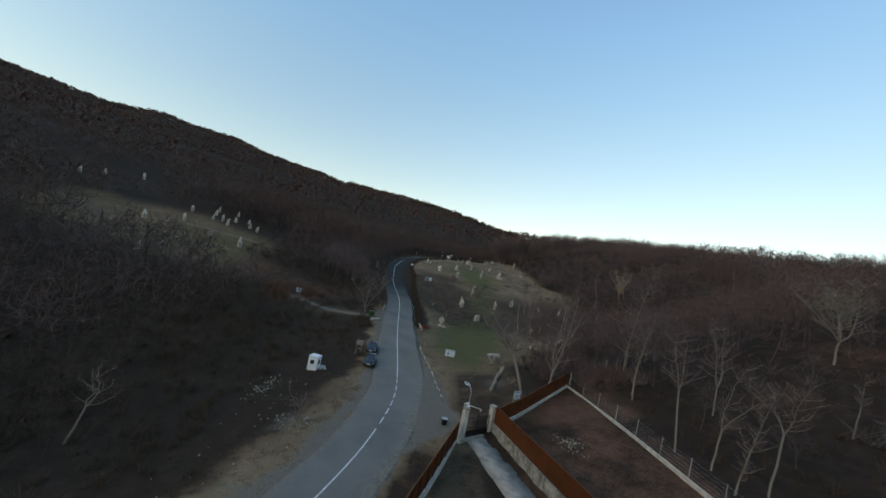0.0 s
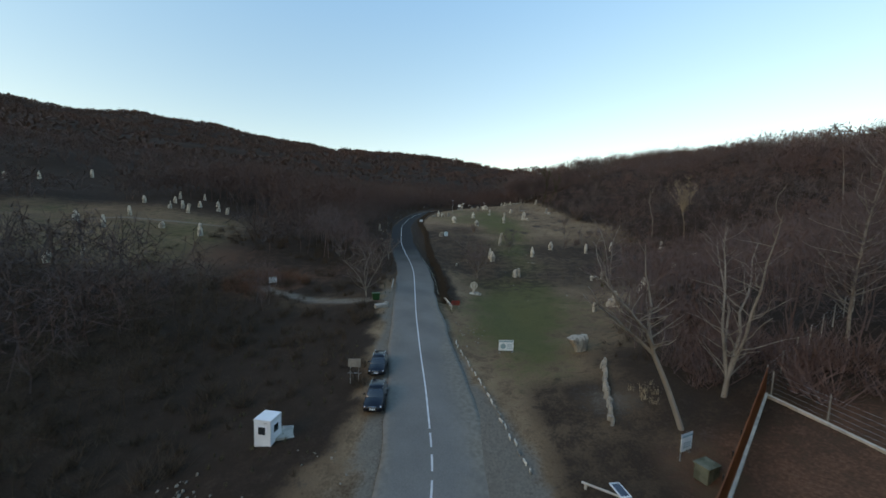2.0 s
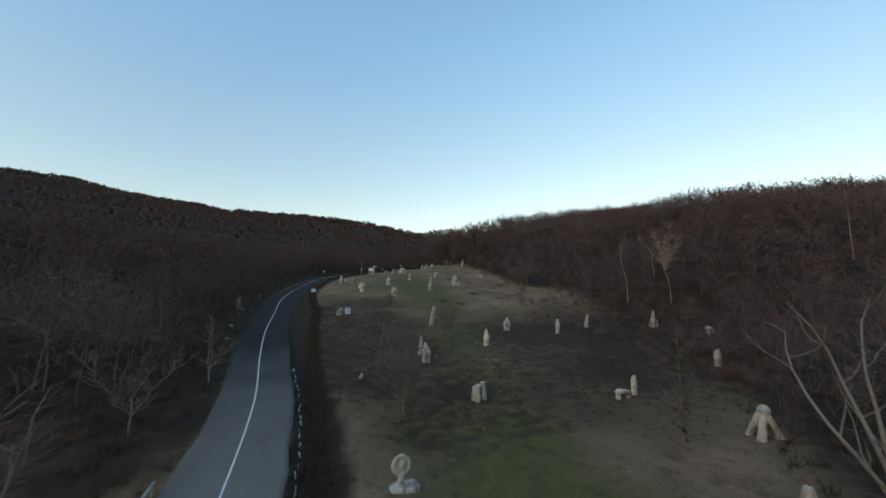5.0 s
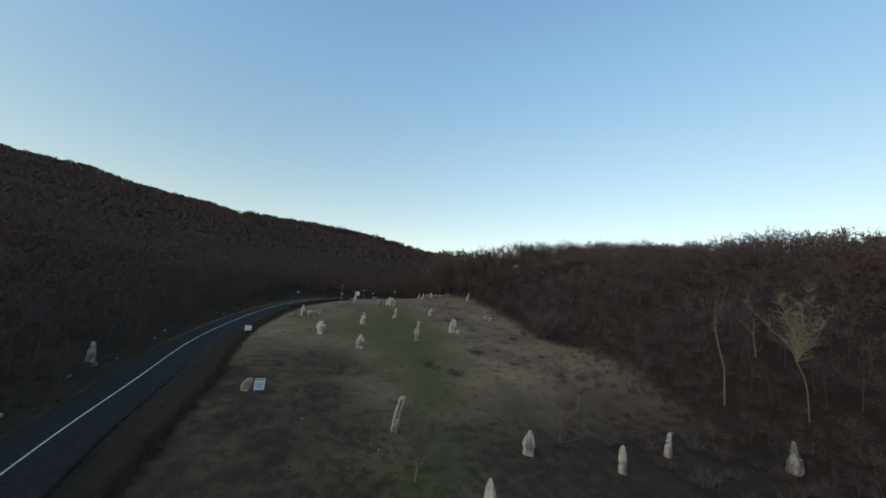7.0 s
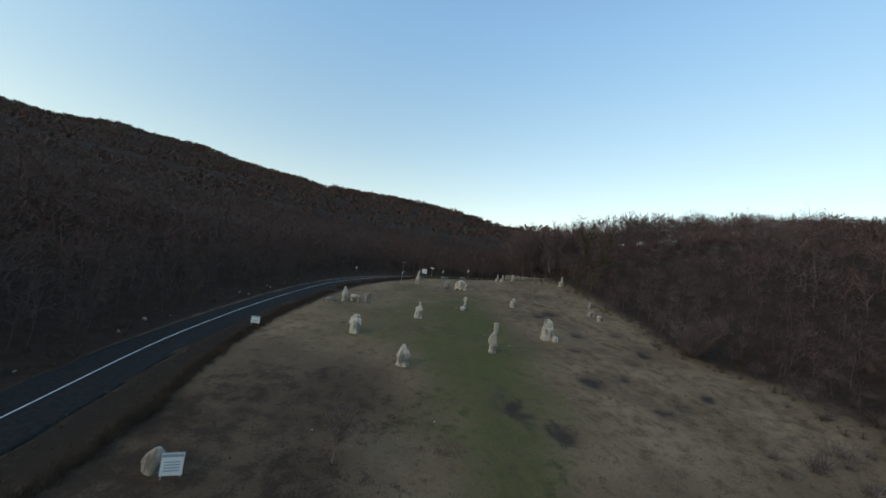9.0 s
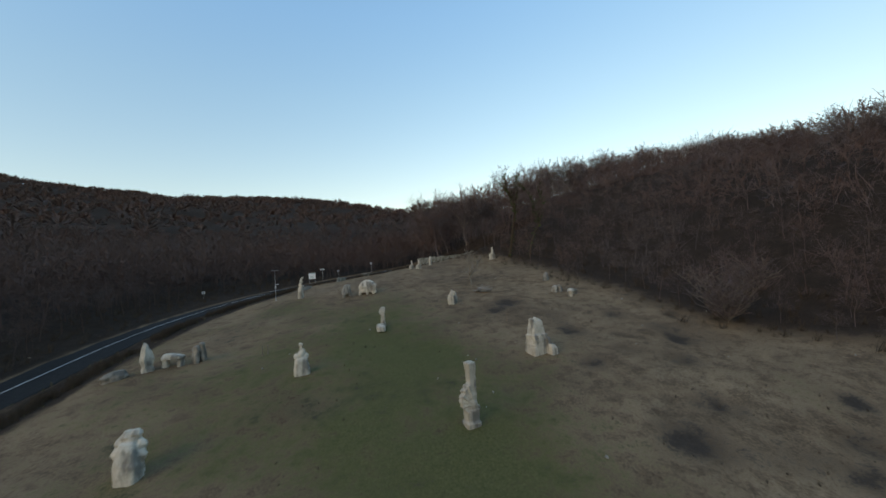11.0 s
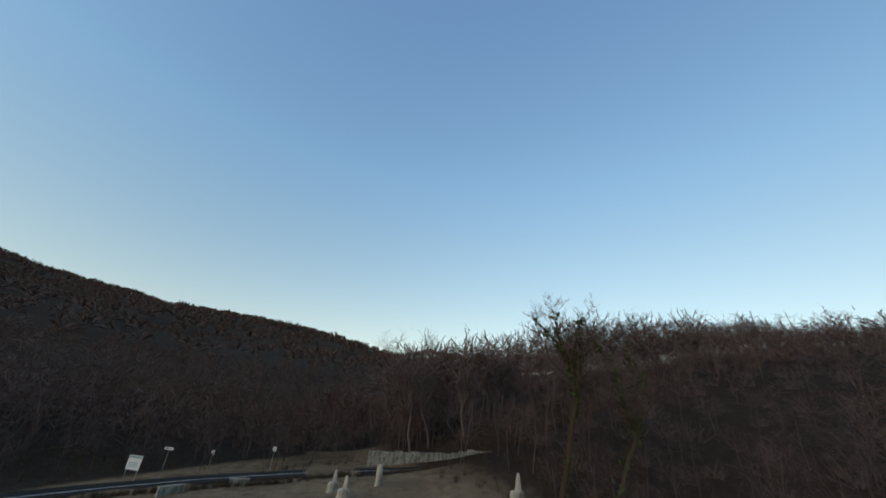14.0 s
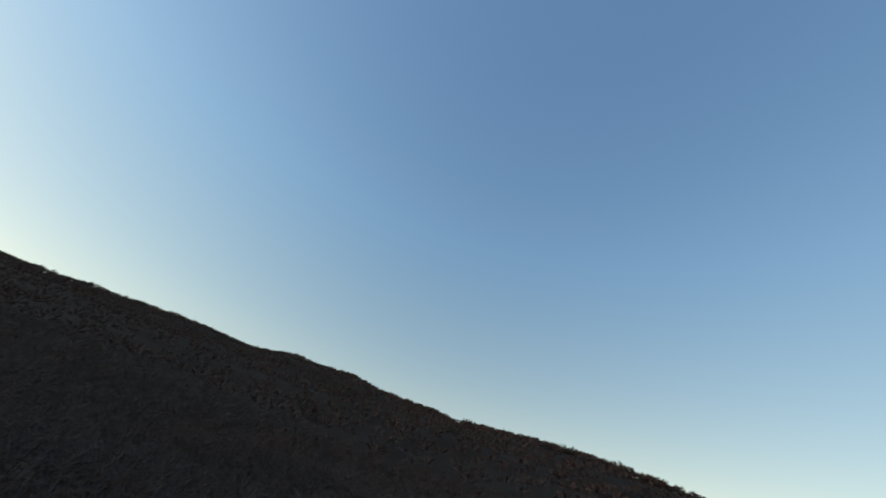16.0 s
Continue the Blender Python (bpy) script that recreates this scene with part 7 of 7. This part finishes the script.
strew("shrubs", "leafless grey-brown shrubs at the meadow's low side", SHRUBS, q, g.uniform(1.2, 3.6, len(q)), TWIG, 35, "shrubs")
p = sprinkle(-75, -8, 20, 150, 3.0, 45)
lat = lateral(p[:, 0], p[:, 1])
open_ground = ((p[:, 0] + 62) / 14) ** 2 + ((p[:, 1] - 121) / 10) ** 2 < 1
keep = (lat < np.interp(p[:, 1], [56, 66], [-10, -7])) & (grain(p[:, 0], p[:, 1], 10, 75) > -0.5) & (g.random(len(p)) < 0.7) & ~open_ground & ~((np.abs(p[:, 1] - 95.5) < 3) & (p[:, 0] > -48)) & ~((p[:, 0] > -24) & (np.abs(p[:, 1] - 56) < 5)) & ~((lat > -17) & (p[:, 1] < 56))
q = p[keep]
strew("shrubs", "tangled leafless shrubs in the hollow beside the road", SHRUBS, q, g.uniform(1.4, 4.2, len(q)), BRUSH, 36, "shrubs")

SCRUB = [tuft_proto(30, 1.1, 430 + k, 0.7, 0.011) for k in range(5)]
p = sprinkle(50, 330, 40, 360, 7.0, 46)
q = p[(east_wood(p[:, 0], p[:, 1]) > 10) & (g.random(len(p)) < 0.85)]
strew("undergrowth", "low tangled scrub between the eastern trees", SCRUB, q, g.uniform(2.2, 4.6, len(q)) * np.where(q[:, 0] > 150, 1.5, 1.0), TWIG, 37)
p = sprinkle(128, 235, 60, 345, 4.6, 48)
strew("undergrowth", "dense scrub along the eastern crest", SCRUB, p, g.uniform(3.2, 5.6, len(p)), TWIG, 41)
az = np.radians(g.uniform(-108, 27, 1450))
far = 898 + 10 * np.abs(np.degrees(az)).clip(0, 90) + g.normal(-4, 9, len(az))
q = np.stack([far * np.sin(az), 120 + far * np.cos(az)], 1)
plant("undergrowth", "low scrub along the ridge top", SCRUB, q, g.uniform(8, 11, len(q)), SHADED_TWIG, 38, 1.2, "brush", 4.0)

p = sprinkle(-14, 62, 88, 300, 2.3, 47)
lat = lateral(p[:, 0], p[:, 1])
patchy = grain(p[:, 0], p[:, 1], 13, 76) + 0.5 * grain(p[:, 0], p[:, 1], 4, 77) + np.interp(p[:, 1], [88, 120, 160, 300], [0.1, 0.35, 0.1, -0.1])
keep = (lat > 10) & (p[:, 1] > 108) & (patchy > 0.35) & (east_wood(p[:, 0], p[:, 1]) < -3)
q = p[keep]
strew("weeds", "low dead weeds scattered over the meadow", WEEDS, q, g.uniform(0.15, 0.5, len(q)) * np.interp(q[:, 1], [100, 130, 180], [1.2, 1.6, 0.9]), BRUSH, 39, "weeds")

q = np.array([(16.6, 61.0), (17.2, 62.2), (16.2, 62.9), (17.0, 60.0), (17.8, 61.2), (18.2, 63.0)])
strew("shrubs", "straw-coloured dry bushes beside the stone row", TUFTS, q, np.array([1.3, 1.1, 0.9, 1.0, 1.2, 0.8]), DRY, 40, "shrubs")

p = sprinkle(15, 36, 56, 100, 1.7, 49)
d = east_wood(p[:, 0], p[:, 1])
q = p[(p[:, 0] > np.interp(p[:, 1], [56, 68, 80, 100], [19, 22.5, 29, 42])) & (d < 14) & ~((p[:, 0] < 27) & (p[:, 1] < 61)) & (g.random(len(p)) < 0.8)]
strew("shrubs", "tangled grey thicket at the foot of trees", SHRUBS, q, g.uniform(1.8, 5.2, len(q)), TWIG, 42, "shrubs")
a, r_ = g.uniform(0, 6.283, 110), np.sqrt(g.random(110))
q = np.stack([-42 + 9 * r_ * np.cos(a), 106 + 6 * r_ * np.sin(a)], 1)
q = q[np.hypot(q[:, 0] + 38.5, q[:, 1] - 102.5) > 4.5]
strew("shrubs", "copper-coloured leafless thicket on the slope", SHRUBS, q, g.uniform(1.5, 3.8, len(q)), RUST_TWIG, 43, "shrubs")

tank = thing("water_tank", 16.1, 51.5, "greenish weathered concrete tank box in grass", "water tank", 25)
part("tank_body", box(fresh(), 1.25, 0.95, 1.1, 0, 0, -0.2, 0.05), MOSSY, tank)
part("tank_lid", box(fresh(), 1.4, 1.1, 0.1, 0, 0, 0.9, 0.03), MOSSY, tank)
bin_ob = thing("waste_bin", 4.8, 45.5, "small dark grey bin beside the gate", "bin", 15)
part("body", loft(fresh(), [[(-0.26, -0.26, 0), (0.26, -0.26, 0), (0.26, 0.26, 0), (-0.26, 0.26, 0)], [(-0.34, -0.34, 0.85), (0.34, -0.34, 0.85), (0.34, 0.34, 0.85), (-0.34, 0.34, 0.85)]]), DARK_METAL, bin_ob)
part("rim", box(fresh(), 0.74, 0.74, 0.08, 0, 0, 0.83, 0.02), GALV, bin_ob)

pile = new("branch_pile")
pile.matrix_basis = pose(40.1, 253.2, float(ground_height(40.1, 253.2)))
tagged(pile, "heap of cut bare branches lying in grass", "branch pile")
rng = random.Random(5)
for k in range(34):
    a = rng.uniform(0, 6.28)
    l_ = rng.uniform(1.0, 2.6)
    c = (rng.uniform(-1.2, 1.2), rng.uniform(-0.6, 0.6), rng.uniform(0.05, 0.5))
    part("branch", rod(fresh(), (c[0] - math.cos(a) * l_ / 2, c[1] - math.sin(a) * l_ / 2, c[2]), (c[0] + math.cos(a) * l_ / 2, c[1] + math.sin(a) * l_ / 2, c[2] + rng.uniform(-0.1, 1.0)), 0.07, 0.03, 5), WOOD, pile)
